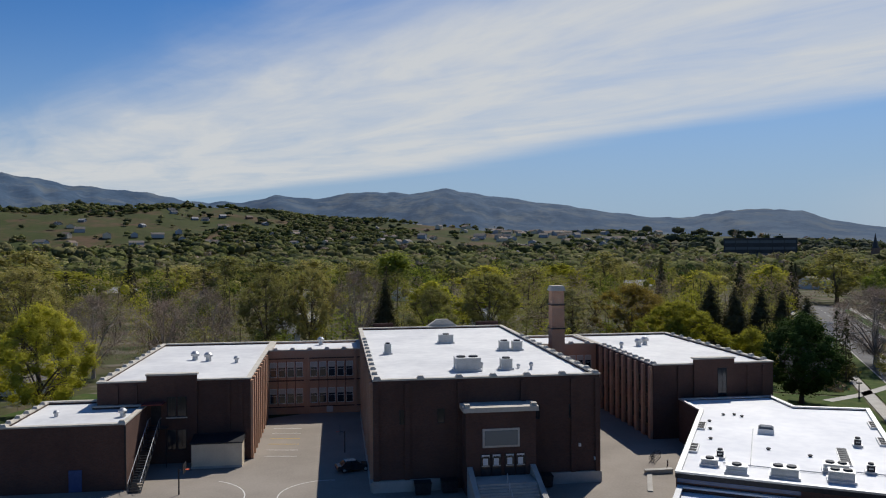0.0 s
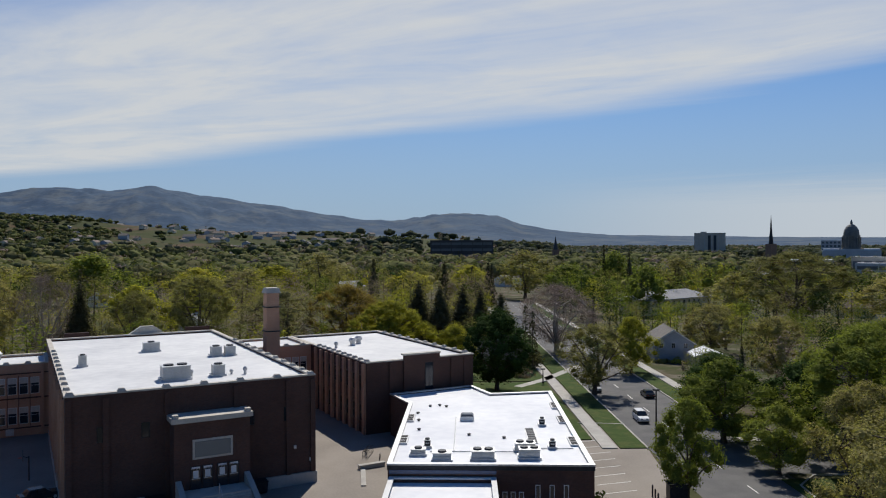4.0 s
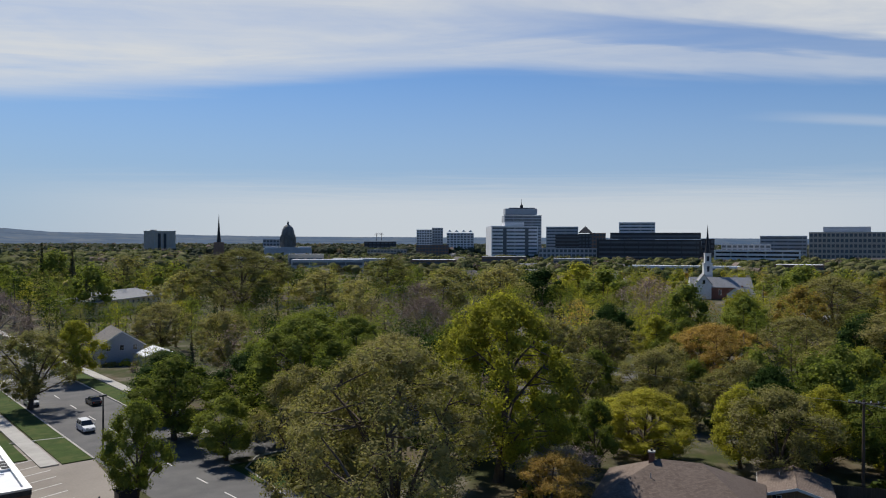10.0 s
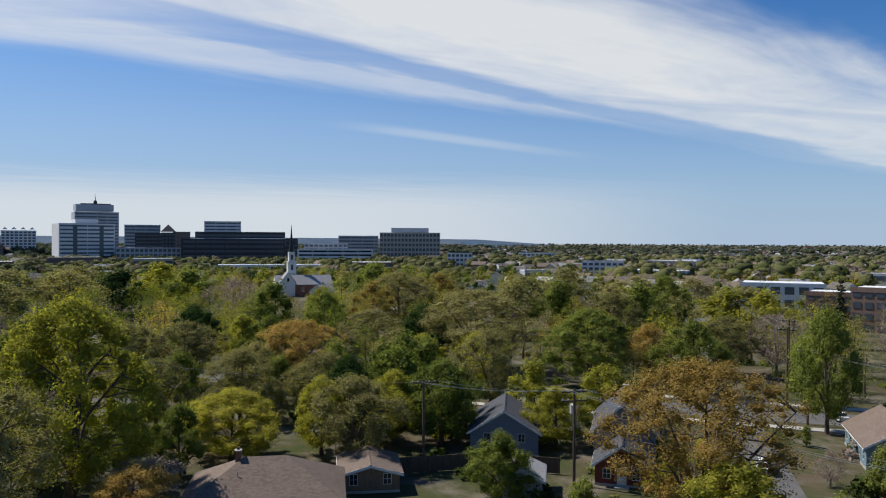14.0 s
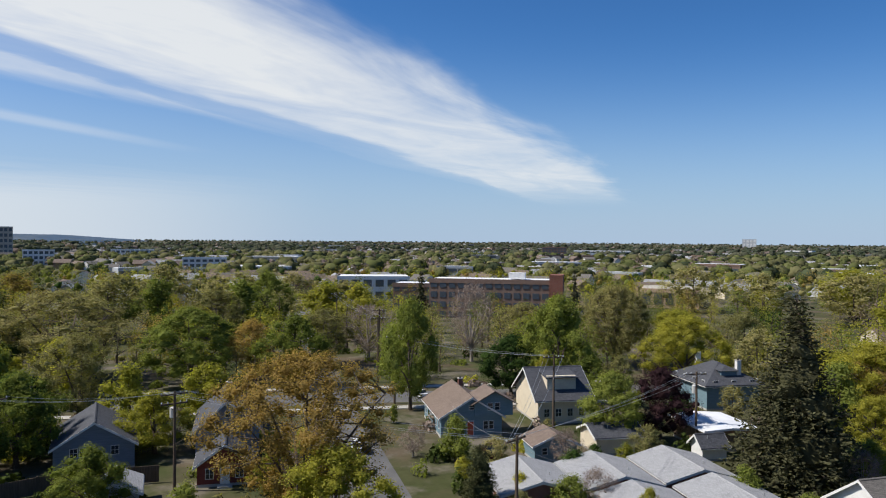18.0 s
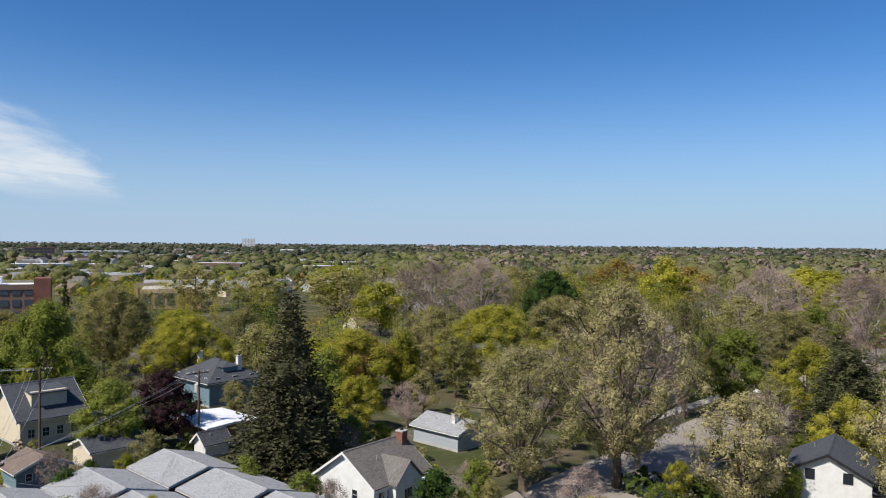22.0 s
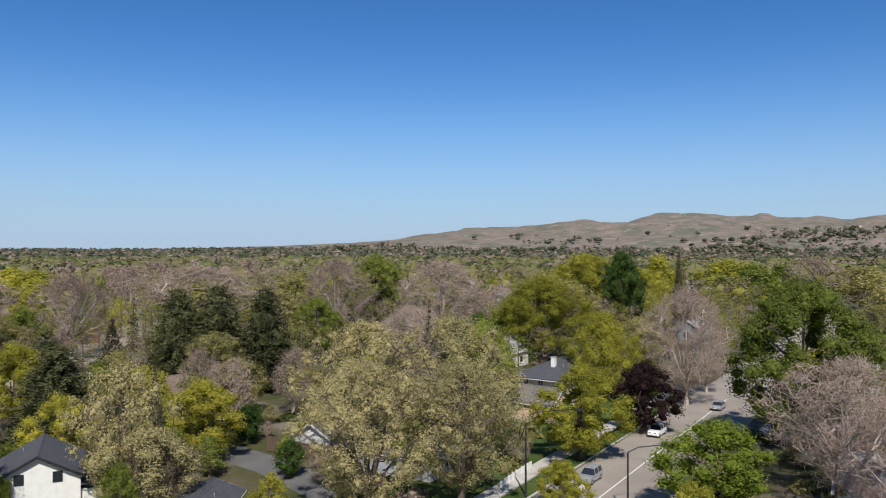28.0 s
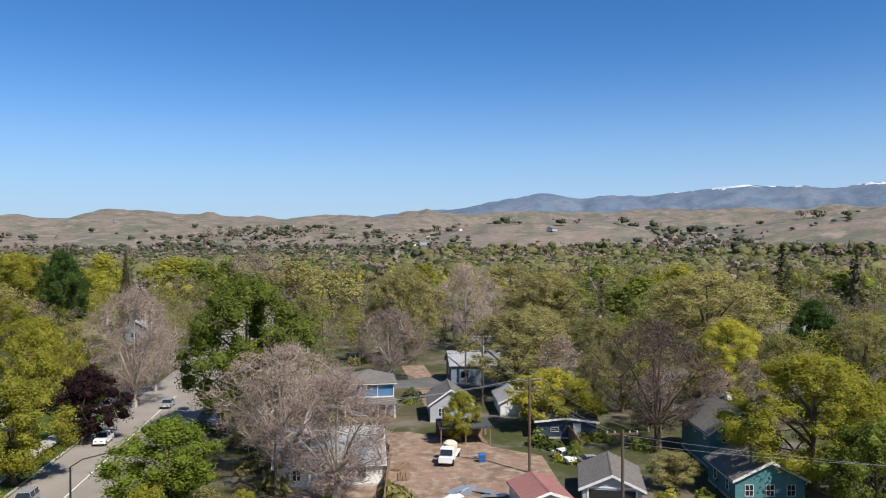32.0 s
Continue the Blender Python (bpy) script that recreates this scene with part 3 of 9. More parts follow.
def range_height(ridge, seed, cut):
    def h(x, y):
        r, az = np.hypot(x, y), np.degrees(np.arctan2(-x, y))
        z = ridge_height(ridge, az, r)
        # spurs and gullies that run down from the crest
        spur = 1 - np.abs(fbm(az * 0.55 + 0.5 * fbm(x / 500.0, y / 500.0, seed + 2, 3), r / 900.0, seed, 4))
        u = np.clip((r - ridge[1]) / (ridge[0] - ridge[1]), 0, 1)
        z = z * (1 + cut * (spur - 0.75) * np.clip(4 * u * (1 - u), 0, 1)) * (1 + 0.10 * fbm(x / 420.0, y / 420.0, seed) * np.clip((3480 - r) / 700.0, 0.15, 1))
        return z + 8 * fbm(x / 110.0, y / 110.0, seed + 1, 5) * np.clip(z / 130.0 - 0.3, 0.06, 1) - 4
    return h


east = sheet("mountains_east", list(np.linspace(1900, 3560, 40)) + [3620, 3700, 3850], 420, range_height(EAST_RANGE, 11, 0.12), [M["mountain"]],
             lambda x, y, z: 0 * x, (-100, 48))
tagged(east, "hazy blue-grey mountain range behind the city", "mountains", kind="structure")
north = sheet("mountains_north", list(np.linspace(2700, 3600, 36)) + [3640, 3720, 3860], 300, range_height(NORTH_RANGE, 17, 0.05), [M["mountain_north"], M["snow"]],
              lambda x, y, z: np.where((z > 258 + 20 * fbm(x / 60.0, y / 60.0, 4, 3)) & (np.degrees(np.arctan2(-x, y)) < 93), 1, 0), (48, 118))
tagged(north, "hazy blue-grey mountains with snow on the highest crest", "mountains", kind="structure")

E1, E2 = Vector((0.937, -0.349)), Vector((0.349, 0.937))      # the eastern street grid
W1, W2 = Vector((0.902, 0.431)), Vector((-0.431, 0.902))      # the western one


def strip(name, points, width, z, mat, label, category, depth=0.0, kind="structure"):
    """A band along a line of points on the ground."""
    pts = [Vector(p) for p in points]
    s, left, right = Shape(), [], []
    for i, p in enumerate(pts):
        d = (pts[min(i + 1, len(pts) - 1)] - pts[max(i - 1, 0)]).normalized()
        n = Vector((-d.y, d.x)) * width / 2
        left.append(p + n)
        right.append(p - n)
    low = z - max(depth, 0.003)
    n = len(pts)
    s.v = [(q.x, q.y, h) for h in (low, z) for q in right + left]
    for i in range(n - 1):
        a, b, c, d = i, i + 1, n + i + 1, n + i
        s.f += [(d, c, b, a), (2 * n + a, 2 * n + b, 2 * n + c, 2 * n + d), (a, b, 2 * n + b, 2 * n + a), (c, d, 2 * n + d, 2 * n + c)]
    s.f += [(0, 2 * n, 3 * n, n), (n - 1, 2 * n - 1, 4 * n - 1, 3 * n - 1)]
    return tagged(part(name, s, mat), label, category, kind=kind)


def E(a, b):
    return E1 * a + E2 * b


def W(a, b):
    return W1 * a + W2 * b

# ---- streets, lots and lawns ----
AVENUE = [E(30.5, 400), E(30.5, 170), E(30.5, 92), E(31, 70), E(34, 30), E(38, -10)]
# same street as road_avenue, its sunlit look painted with paler asphalt
strip("road_avenue_south", [E(38, -10), E(40, -60), E(42, -110), E(44, -180), E(44, -380)], 11.0, 0.012, "worn_lit_asphalt", "asphalt street under the trees in a paler, sunlit tone", "road")
strip("road_avenue", AVENUE, 11.5, 0.012, "asphalt", "grey asphalt street with a worn dashed centre line", "road")
strip("road_cross_east", [E(34, 83.5), E(70, 83.5), E(180, 84)], 11.0, 0.008, "asphalt", "grey asphalt side street under the trees", "road")
strip("road_south", [E(115, 60), E(115, -60), E(116, -260), E(118, -600)], 7.5, 0.008, "asphalt", "straight asphalt street lined with parked cars", "road")
strip("road_lane", [E(36, -7), E(70, -6), E(112, -3), E(240, 2), E(360, 6), E(900, 26)], 7.5, 0.005, "asphalt", "long straight asphalt street lined with parked cars", "road")
# sunlight on this street is put into the paler asphalt colour
strip("road_west", [W(20, -22), W(-60, -26), W(-130, -26.5), W(-330, -27)], 11.6, 0.012, "worn_lit_asphalt", "asphalt street in a pale, sunlit tone with a white edge line", "road")
strip("road_cross_west", [W(-131, -110), W(-131, 10), W(-131, 150)], 9.0, 0.008, "asphalt", "pale cross street beyond the trees", "road")
strip("road_yard", [W(-62, -74), W(-60, -60), W(-52, -34)], 5.0, 0.006, "asphalt", "short asphalt side road by the fence", "road")
strip("alley", [W(-68, 12), W(-84, 15), W(-104, 14), W(-150, 13)], 4.5, 0.005, "dirt", "bare earth and gravel alley between garages", "alley")
yard = Shape()
yard.prism([W(-95, -6), W(-60, -6), W(-58, 20), W(-84, 22), W(-97, 8)], -0.02, 0.003)
tagged(part("ground_building_plot", yard, "dirt"), "dug-over bare earth of a building plot", "ground", kind="structure")
lot = Shape()
lot.prism([(-48, 60), (12, 45), (33, 30), (58, 82), (52.6, 87.3), (36, 96), (20, 112), (-15, 110), (-44, 92)], -0.02, 0.004)
tagged(part("pavement_school_yard", lot, "worn_lit_asphalt"), "worn pale asphalt of the school yard and car park", "pavement", kind="structure")
for name, line, width, label in (
        ("pavement_avenue_west", [E(20.5, 88), E(20.5, 170), E(20.5, 300)], 1.8, "pale concrete footpath along the street"),
        ("pavement_avenue_east", [E(40.5, 92), E(40.5, 170), E(40.5, 300)], 1.8, "pale concrete footpath along the street"),
        ("pavement_cross", [E(37, 91.5), E(60, 92), E(110, 92)], 1.6, "concrete footpath beside the side street"),
        ("pavement_west_south", [W(-50, -35.4), W(-124, -36)], 2.0, "pale concrete footpath with a grass verge"),
        ("pavement_west_north", [W(-60, -17.4), W(-124, -18)], 1.6, "pale concrete footpath"),
        ("pavement_south_near", [E(107.5, 40), E(107.5, -50)], 1.8, "concrete footpath"),
        ("pavement_south_far", [E(122.5, 40), E(122.5, -50)], 1.8, "concrete footpath"),
        ("pavement_park", [E(51, -92), E(51, -122), E(56, -140)], 1.8, "winding concrete garden path"),
        ("pavement_lawn", [(57, 113), (64, 117), (78, 128)], 1.6, "curving concrete path across the lawn")):
    strip(name, line, width, 0.13, "concrete", label, "pavement", 0.13)
for name, line, width in (
        ("lawn_avenue_west", [E(23.3, 88), E(23.3, 300)], 3.2), ("lawn_school_side", [E(12.5, 92), E(12.5, 130)], 13.5),
        ("lawn_school_far", [E(10, 131), E(10, 190)], 18.5), ("lawn_avenue_east", [E(38, 92), E(38, 300)], 2.8),
        ("lawn_west_verge", [W(-50, -33.2), W(-124, -33.7)], 2.0), ("lawn_west_gardens", [W(-50, -42), W(-124, -42.4)], 10.5),
        ("lawn_corner", [E(38, 66), E(38, 76)], 6.0), ("lawn_park", [E(58, -96), E(58, -128)], 11.0),
        ("lawn_school_north", [(-66, 62), (-50, 120)], 16.0)):
    strip(name, line, width, 0.11, "grass", "mown green lawn", "lawn", 0.12)
for name, line in (("kerb_avenue_west", [E(24.9, 88), E(24.9, 300)]), ("kerb_avenue_east", [E(36.4, 92), E(36.4, 300)]),
                   ("kerb_west", [W(-50, -32.0), W(-124, -32.5)]), ("kerb_lot", [(53, 87.6), (58.2, 84.6)]), ("kerb_corner", [E(35, 64), E(36, 74), E(39, 77.4), E(46, 77.6)])):
    strip(name, line, 0.22, 0.14, "concrete", "pale concrete kerb", "kerb", 0.14)


def dashes(name, start, end, step, long, width, mat, label, wide_dir=None):
    s = Shape()
    a, b = Vector(start), Vector(end)
    d = (b - a).normalized()
    n = Vector((-d.y, d.x)) * width / 2
    k = 0.0
    while k < (b - a).length:
        p, q = a + d * k, a + d * min(k + long, (b - a).length)
        s.prism([tuple(p - n), tuple(q - n), tuple(q + n), tuple(p + n)], 0.008, 0.017)
        k += step
    return tagged(part(name, s, mat), label, "road marking", kind="structure")


dashes("marking_avenue", E(30.5, 80), E(30.5, 300), 9.0, 3.0, 0.14, "line_paint", "worn white centre dashes")
dashes("marking_avenue_near", E(31.5, 60), E(30.8, 76), 6.0, 2.4, 0.14, "line_paint", "worn white centre dashes")
dashes("marking_west", W(-40, -26.4), W(-125, -26.8), 200, 86, 0.14, "line_paint", "long white line on the street")

# ---- the school ----
school = thing("school_building", -6.8, 73.0, 0, 8, "two-storey brown brick school with white flat roofs and stone copings", "school")


def flat_block(root, poly, h, mat, coping, roof_drop=0.2, thick=0.4, roof_mat="old_roof"):
    """Walls round a plan, with a roof sunk behind the parapet and a coping on top."""
    n = len(poly)
    pts = [Vector(p) for p in poly]

    def inset(by):
        out = []
        for i in range(n):
            d0, d1 = (pts[i] - pts[i - 1]).normalized(), (pts[(i + 1) % n] - pts[i]).normalized()
            n0, n1 = Vector((-d0.y, d0.x)), Vector((-d1.y, d1.x))
            out.append(pts[i] + (n0 + n1) / max(0.4, 1 + n0.dot(n1)) * by)
        return out

    def ring(outer, inside, z0, z1):
        """A closed band of one piece between two outlines."""
        s = Shape()
        s.v = [(*p, z) for row, z in ((outer, z0), (outer, z1), (inside, z0), (inside, z1)) for p in row]
        for i in range(n):
            j = (i + 1) % n
            s.f += [(i, j, n + j, n + i), (2 * n + j, 2 * n + i, 3 * n + i, 3 * n + j), (n + i, n + j, 3 * n + j, 3 * n + i), (2 * n + i, 2 * n + j, j, i)]
        return s
    inner = inset(thick)
    wall, cap = ring(pts, inner, 0, h), ring(inset(-0.08), inset(thick + 0.08), h + 0.002, h + 0.16)
    part("wall", wall, mat, root)
    part("coping", cap, coping, root, "pale stone coping")
    r = Shape()
    r.prism([tuple(p) for p in inner], h - roof_drop - 0.2, h - roof_drop)
    return part("roof", r, roof_mat, root, "bright white roof membrane")


def rect(x0, y0, x1, y1):
    return [(x0, y0), (x1, y0), (x1, y1), (x0, y1)]


flat_block(school, rect(0, 0, 22.6, 45.5), 10.7, "brick", "stone")
flat_block(school, rect(-29.2, 13.6, -13, 45.4), 8.95, "brick", "stone")
flat_block(school, rect(34.5, 14.4, 50.1, 45.4), 8.95, "brick", "stone")
flat_block(school, rect(-13, 35.6, 0, 45.3), 8.9, "tan_brick", "stone")
flat_block(school, rect(22.6, 35.0, 34.5, 45.3), 8.9, "tan_brick", "stone")
flat_block(school, [(-35.6, 4.6), (-24, 4.6), (-24, 13.6), (-29.2, 13.6), (-29.2, 17), (-35.6, 17)], 6.4, "brick", "stone")
# little blocks that stand up from the copings
block = Shape().hull([(-0.38, -0.3, 0), (0.38, -0.3, 0), (0.38, 0.3, 0), (-0.38, 0.3, 0)], [(-0.22, -0.2, 0.26), (0.22, -0.2, 0.26), (0.22, 0.2, 0.26), (-0.22, 0.2, 0.26)]).mesh("coping_block")
for u in (0.4, 4.6, 8.4, 11.8, 15.2, 18.8, 22.2):
    part("coping_block", block, "stone", school, at=pose(u, 0.2, 10.86))
for k in range(10):
    part("coping_block", block, "stone", school, at=pose(22.3, 3 + 3.1 * k, 10.86, 0, 0, 90))
    part("coping_block", block, "stone", school, at=pose(0.3, 3 + 3.1 * k, 10.86, 0, 0, 90))
    part("coping_block", block, "stone", school, at=pose(-29.0, 15 + 3.0 * k, 9.11, 0, 0, 90))
    part("coping_block", block, "stone", school, at=pose(49.8, 16 + 2.9 * k, 9.11, 0, 0, 90))
    part("coping_block", block, "stone", school, at=pose(34.8, 15 + 1.9 * k, 9.11, 0, 0, 90))
for u in (-35.2, -24.3):
    part("coping_block", block, "stone", school, at=pose(u, 4.9, 6.56))
for k in range(5):
    part("coping_block", block, "stone", school, at=pose(-35.3, 6.5 + 2.2 * k, 6.56, 0, 0, 90))
for u in (-12, -9.6, -7.2, -4.8, -2.4):
    part("coping_block", block, "stone", school, at=pose(u, 35.8, 9.06))
for u in (23.6, 26, 28.4, 30.8, 33.2):
    part("coping_block", block, "stone", school, at=pose(u, 35.2, 9.06))


def slab(name, x0, y0, z0, x1, y1, z1, mat, root, label=""):
    return part(name, Shape().box(x0, y0, z0, x1, y1, z1), mat, root, label)


# shallow pilasters and the pale plinth of the hall
for u in (0.0, 3.0, 8.2, 14.5, 19.6, 22.1):
    slab("pilaster", u, -0.22, 1.1, u + 0.5, 0, 10.4, "brick", school)
slab("plinth", -0.12, -0.3, 0, 6.6, 0, 1.1, "concrete", school, "pale concrete plinth")
slab("plinth", 16.6, -0.3, 0, 22.72, 0, 1.1, "concrete", school, "pale concrete plinth")
slab("plinth", -0.3, 0.02, 0, 0, 33, 0.9, "concrete", school, "pale concrete plinth")
for k in range(11):
    slab("pilaster", -0.28, 1.2 + 2.9 * k, 0.9, 0, 1.75 + 2.9 * k, 10.3, "tan_brick", school)


def window(root, w, h, at, panes=(2, 3), frame="white_paint", glass="glass", deep=0.1, label="", shade=0.0):
    """A window whose outer face lies on the local plane y = 0, looking to -y."""
    f = Shape()
    b = 0.06
    for x0, z0, x1, z1 in ((0, 0, w, b), (0, h - b, w, h), (0, b, b, h - b), (w - b, b, w, h - b)):
        f.box(x0, -0.05, z0, x1, 0.03, z1)
    nx, nz = panes
    for i in range(1, nx):
        f.box(w * i / nx - 0.02, -0.03, b, w * i / nx + 0.02, 0.02, h - b)
    for j in range(1, nz):
        f.box(b, -0.028, h * j / nz - 0.02, w - b, 0.018, h * j / nz + 0.02)
    ob = part("window", f, frame, root, label, at)
    g = Shape().box(b * 0.5, -0.012, b * 0.5, w - b * 0.5, -0.004, h - b * 0.5)
    part("pane", g, glass, ob)
    if shade:
        part("blind", Shape().box(b, -0.022, h * (1 - shade), w - b, -0.014, h - b), "shade", ob, "half-drawn pale blind")
    return ob


win_rng = random.Random(4)
SIDE = {"front": 0, "right": 90, "back": 180, "left": -90}


def copies(ob, spots):
    """Repeats of a part with its own parts, under the same thing."""
    for m in spots:
        twin = ob.copy()
        scene.collection.objects.link(twin)
        twin.matrix_basis = m
        for c in ob.children:
            t2 = c.copy()
            scene.collection.objects.link(t2)
            t2.parent = twin


# court wall of the west link: rows of four and five tall sashes in two storeys, pilasters between
spots = []
for z in (1.5, 5.2):
    for u in (-12.75, -11.55, -10.35, -9.15):
        spots.append(pose(u, 35.6, z))
    for u in (-7.15, -5.9, -4.65, -3.4, -2.15):
        spots.append(pose(u, 35.6, z))
first = window(school, 0.98, 2.1, spots[0], (1, 2), shade=0.36)
copies(first, spots[1:])
for u in (-8.0, -7.6, -1.0):
    slab("pilaster", u, 35.38, 0, u + 0.35, 35.6, 8.7, "tan_brick", school)
for u in (-11.63, -10.43, -9.23, -5.98, -4.73, -3.48, -2.23):
    slab("mullion_pier", u - 0.02, 35.5, 1.2, u + 0.06, 35.6, 7.5, "brick", school)
for z in (0.95, 4.65, 7.75):
    slab("belt", -13, 35.47, z, 0, 35.6, z + 0.14, "brick", school)
slab("wall_unit", -4.9, 35.1, 0.25, -4.0, 35.6, 1.0, "grey_metal", school, "grey window air conditioner in the basement wall")
# the east link behind the chimney
spots = [pose(u, 35, z) for z in (1.5, 5.2) for u in (23.4, 24.6, 25.8, 29.2, 30.4, 31.6, 32.8)]
copies(first, spots)
# court sides of the two wings: tall piers with sashes between
for k in range(9):
    slab("pier", 34.2, 14.6 + 2.2 * k, 0, 34.5, 15.3 + 2.2 * k, 8.8, "tan_brick", school)
    slab("pier", -13.0, 13.7 + 2.3 * k, 0, -12.72, 14.4 + 2.3 * k, 8.8, "tan_brick", school)
spots = [pose(34.48, 16.6 + 2.2 * k, z, 0, 0, -90) for k in range(8) for z in (1.5, 5.2)]
spots += [pose(-12.98, 14.75 + 2.3 * k, z, 0, 0, 90) for k in range(8) for z in (1.5, 5.2)]
spots += [pose(0.0, 4.0 + 2.9 * k, z, 0, 0, -90) for k in range(10) for z in (2.6, 6.6)]
dim = window(school, 1.05, 2.1, spots[0], (1, 2), "wood", label="brown wooden sash window")
copies(dim, spots[1:])
# narrow slits of the hall front
slit = window(school, 0.72, 1.4, pose(2.5, 0, 6.45), (1, 1), "dark_metal")
copies(slit, [pose(u, 0, 6.45) for u in (6.2, 15.75, 19.4)])
# wing fronts: raised bays with paired dark sashes
slab("bay", -24.0, 13.25, 0, -18.7, 13.6, 9.65, "brick", school)
slab("bay_coping", -24.1, 13.15, 9.652, -18.6, 14.0, 9.85, "stone", school, "pale stone coping")
slab("bay", 39.6, 14.05, 0, 44.8, 14.4, 9.6, "brick", school)
slab("bay_coping", 39.5, 13.95, 9.602, 44.9, 14.8, 9.8, "stone", school, "pale stone coping")
pair = window(school, 0.95, 2.2, pose(-21.85, 13.25, 5.1), (2, 3), "dark_metal")
copies(pair, [pose(-20.75, 13.25, 5.1), pose(-21.85, 13.25, 1.5), pose(-20.75, 13.25, 1.5)])
slab("window_sill", -21.95, 13.1, 4.95, -19.7, 13.26, 5.08, "stone", school, "pale stone sill")
tall = window(school, 1.2, 3.6, pose(42.6, 14.05, 4.9), (2, 4), "dark_metal", "glass")
for u in (-27.4, -25.4, -15.6, -14.2, 37.6, 46.6, 48.6):
    slab("pilaster", u, 13.42 if u < 0 else 14.2, 0.6, u + 0.4, 13.6 if u < 0 else 14.4, 8.7, "brick", school)
# entrance porch with steps
slab("porch", 8.6, -2.4, 0, 15.4, 0, 7.9, "brick", school)
slab("porch_coping", 8.35, -2.65, 7.902, 15.65, 0.02, 8.35, "stone", school, "weathered pale stone cornice")
for u in (8.5, 15.0):
    slab("porch_block", u, -2.5, 8.352, u + 0.5, -1.9, 8.65, "stone", school)
slab("porch_panel", 10.4, -2.5, 4.7, 13.6, -2.4, 6.1, "pale_glass", school, "pale glass block panel over the doors")
slab("porch_panel_frame", 10.2, -2.46, 4.5, 13.8, -2.401, 6.3, "stone", school)
for i, u in enumerate((10.0, 11.05, 12.35, 13.4)):
    d = slab("door", u, -2.47, 1.8, u + 0.95, -2.4, 3.9, "dark_metal", school, "dark glazed entrance door")
    part("pane", Shape().box(u + 0.12, -2.49, 2.6, u + 0.83, -2.472, 3.7), "glass", d)
    part("notice", Shape().box(u + 0.22, -2.5, 2.85, u + 0.7, -2.492, 3.5), "white_paint", d, "white paper notice with unreadable grey lines")
    part("transom_sign", Shape().box(u + 0.1, -2.49, 3.62, u + 0.85, -2.475, 3.84), "white_paint", d, "white strip sign above the door")
    part("push_bar", Shape().box(u + 0.1, -2.54, 2.75, u + 0.85, -2.5, 2.82), "metal", d)
for k in range(10):
    slab("step", 9.3, -4.9 - 0.3 * k + 0.0, 0, 14.8, -4.6 - 0.3 * k, 1.8 - 0.18 * k, "concrete", school)
slab("landing", 9.3, -4.6, 0, 14.8, -2.4, 1.8, "concrete", school)
for u in (8.7, 14.85):
    cheek = Shape()
    cheek.hull([(u, -8.0, 0), (u + 0.5, -8.0, 0), (u + 0.5, -2.4, 0), (u, -2.4, 0)], [(u, -8.0, 0.75), (u + 0.5, -8.0, 0.75), (u + 0.5, -2.4, 2.75), (u, -2.4, 2.75)])
    part("stair_wall", cheek, "concrete", school, "pale sloping stair wall")
rail = Shape().tube((12.05, -7.7, 0.9), (12.05, -4.7, 2.7), 0.03, 0.03)
for k in range(4):
    rail.tube((12.05, -7.6 + 0.95 * k, 0.1 + 0.55 * k), (12.05, -7.6 + 0.95 * k, 0.98 + 0.57 * k), 0.025, 0.025)
part("handrail", rail, "metal", school)
for u, z in ((3.1, 3.4), (20.4, 3.6), (22.0, 2.2)):
    lampbox = slab("wall_light", u, -0.2, z, u + 0.22, 0, z + 0.3, "white_paint", school, "small white wall lamp")
# chimney
stack = Shape()
stack.hull([(26.0, 28.8, 0), (28.0, 28.8, 0), (28.0, 30.8, 0), (26.0, 30.8, 0)], [(26.15, 28.95, 17.2), (27.85, 28.95, 17.2), (27.85, 30.65, 17.2), (26.15, 30.65, 17.2)])
# the chimney's lit look comes from the brightened brick colour
chim = part("chimney", stack, "tan_brick", school, "tall square orange-brown brick chimney")
part("chimney_cap", Shape().hull([(25.95, 28.75, 17.2), (28.05, 28.75, 17.2), (28.05, 30.85, 17.2), (25.95, 30.85, 17.2)],
                                 [(26.15, 28.95, 17.9), (27.85, 28.95, 17.9), (27.85, 30.65, 17.9), (26.15, 30.65, 17.9)]), "stone", chim, "pale stone chimney cap")
for z in (11.9, 15.2):
    part("iron_band", Shape().box(26.0, 28.8, z, 28.0, 30.8, z + 0.16), "dark_metal", chim)
# roof edge ornaments of the far side
for u, w in ((2.2, 3.2), (18.6, 3.6)):
    sign = slab("parapet_screen", u, 46.2, 9.2, u + w, 46.5, 11.4, "brick", school)
ped = Shape().hull([(10.6, 45.6, 10.8), (15.6, 45.6, 10.8), (15.6, 46.4, 10.8), (10.6, 46.4, 10.8)], [(12.2, 45.7, 11.9), (14.0, 45.7, 11.9), (14.0, 46.3, 11.9), (12.2, 46.3, 11.9)])
part("pediment", ped, "stone", school, "low stone pediment")
# blue door, upper fire door with a dark canopy
slab("door", -29.2, 4.5, 0.05, -28.0, 4.6, 2.15, "blue_door", school, "blue metal door")
slab("door", -23.5, 13.17, 4.3, -22.5, 13.25, 6.4, "dark_metal", school)
slab("canopy", -24.2, 11.6, 6.7, -22.0, 13.2, 6.85, "red_siding", school)
slab("downpipe", -24.0, 4.4, 0, -23.85, 4.55, 6.3, "dark_metal", school)

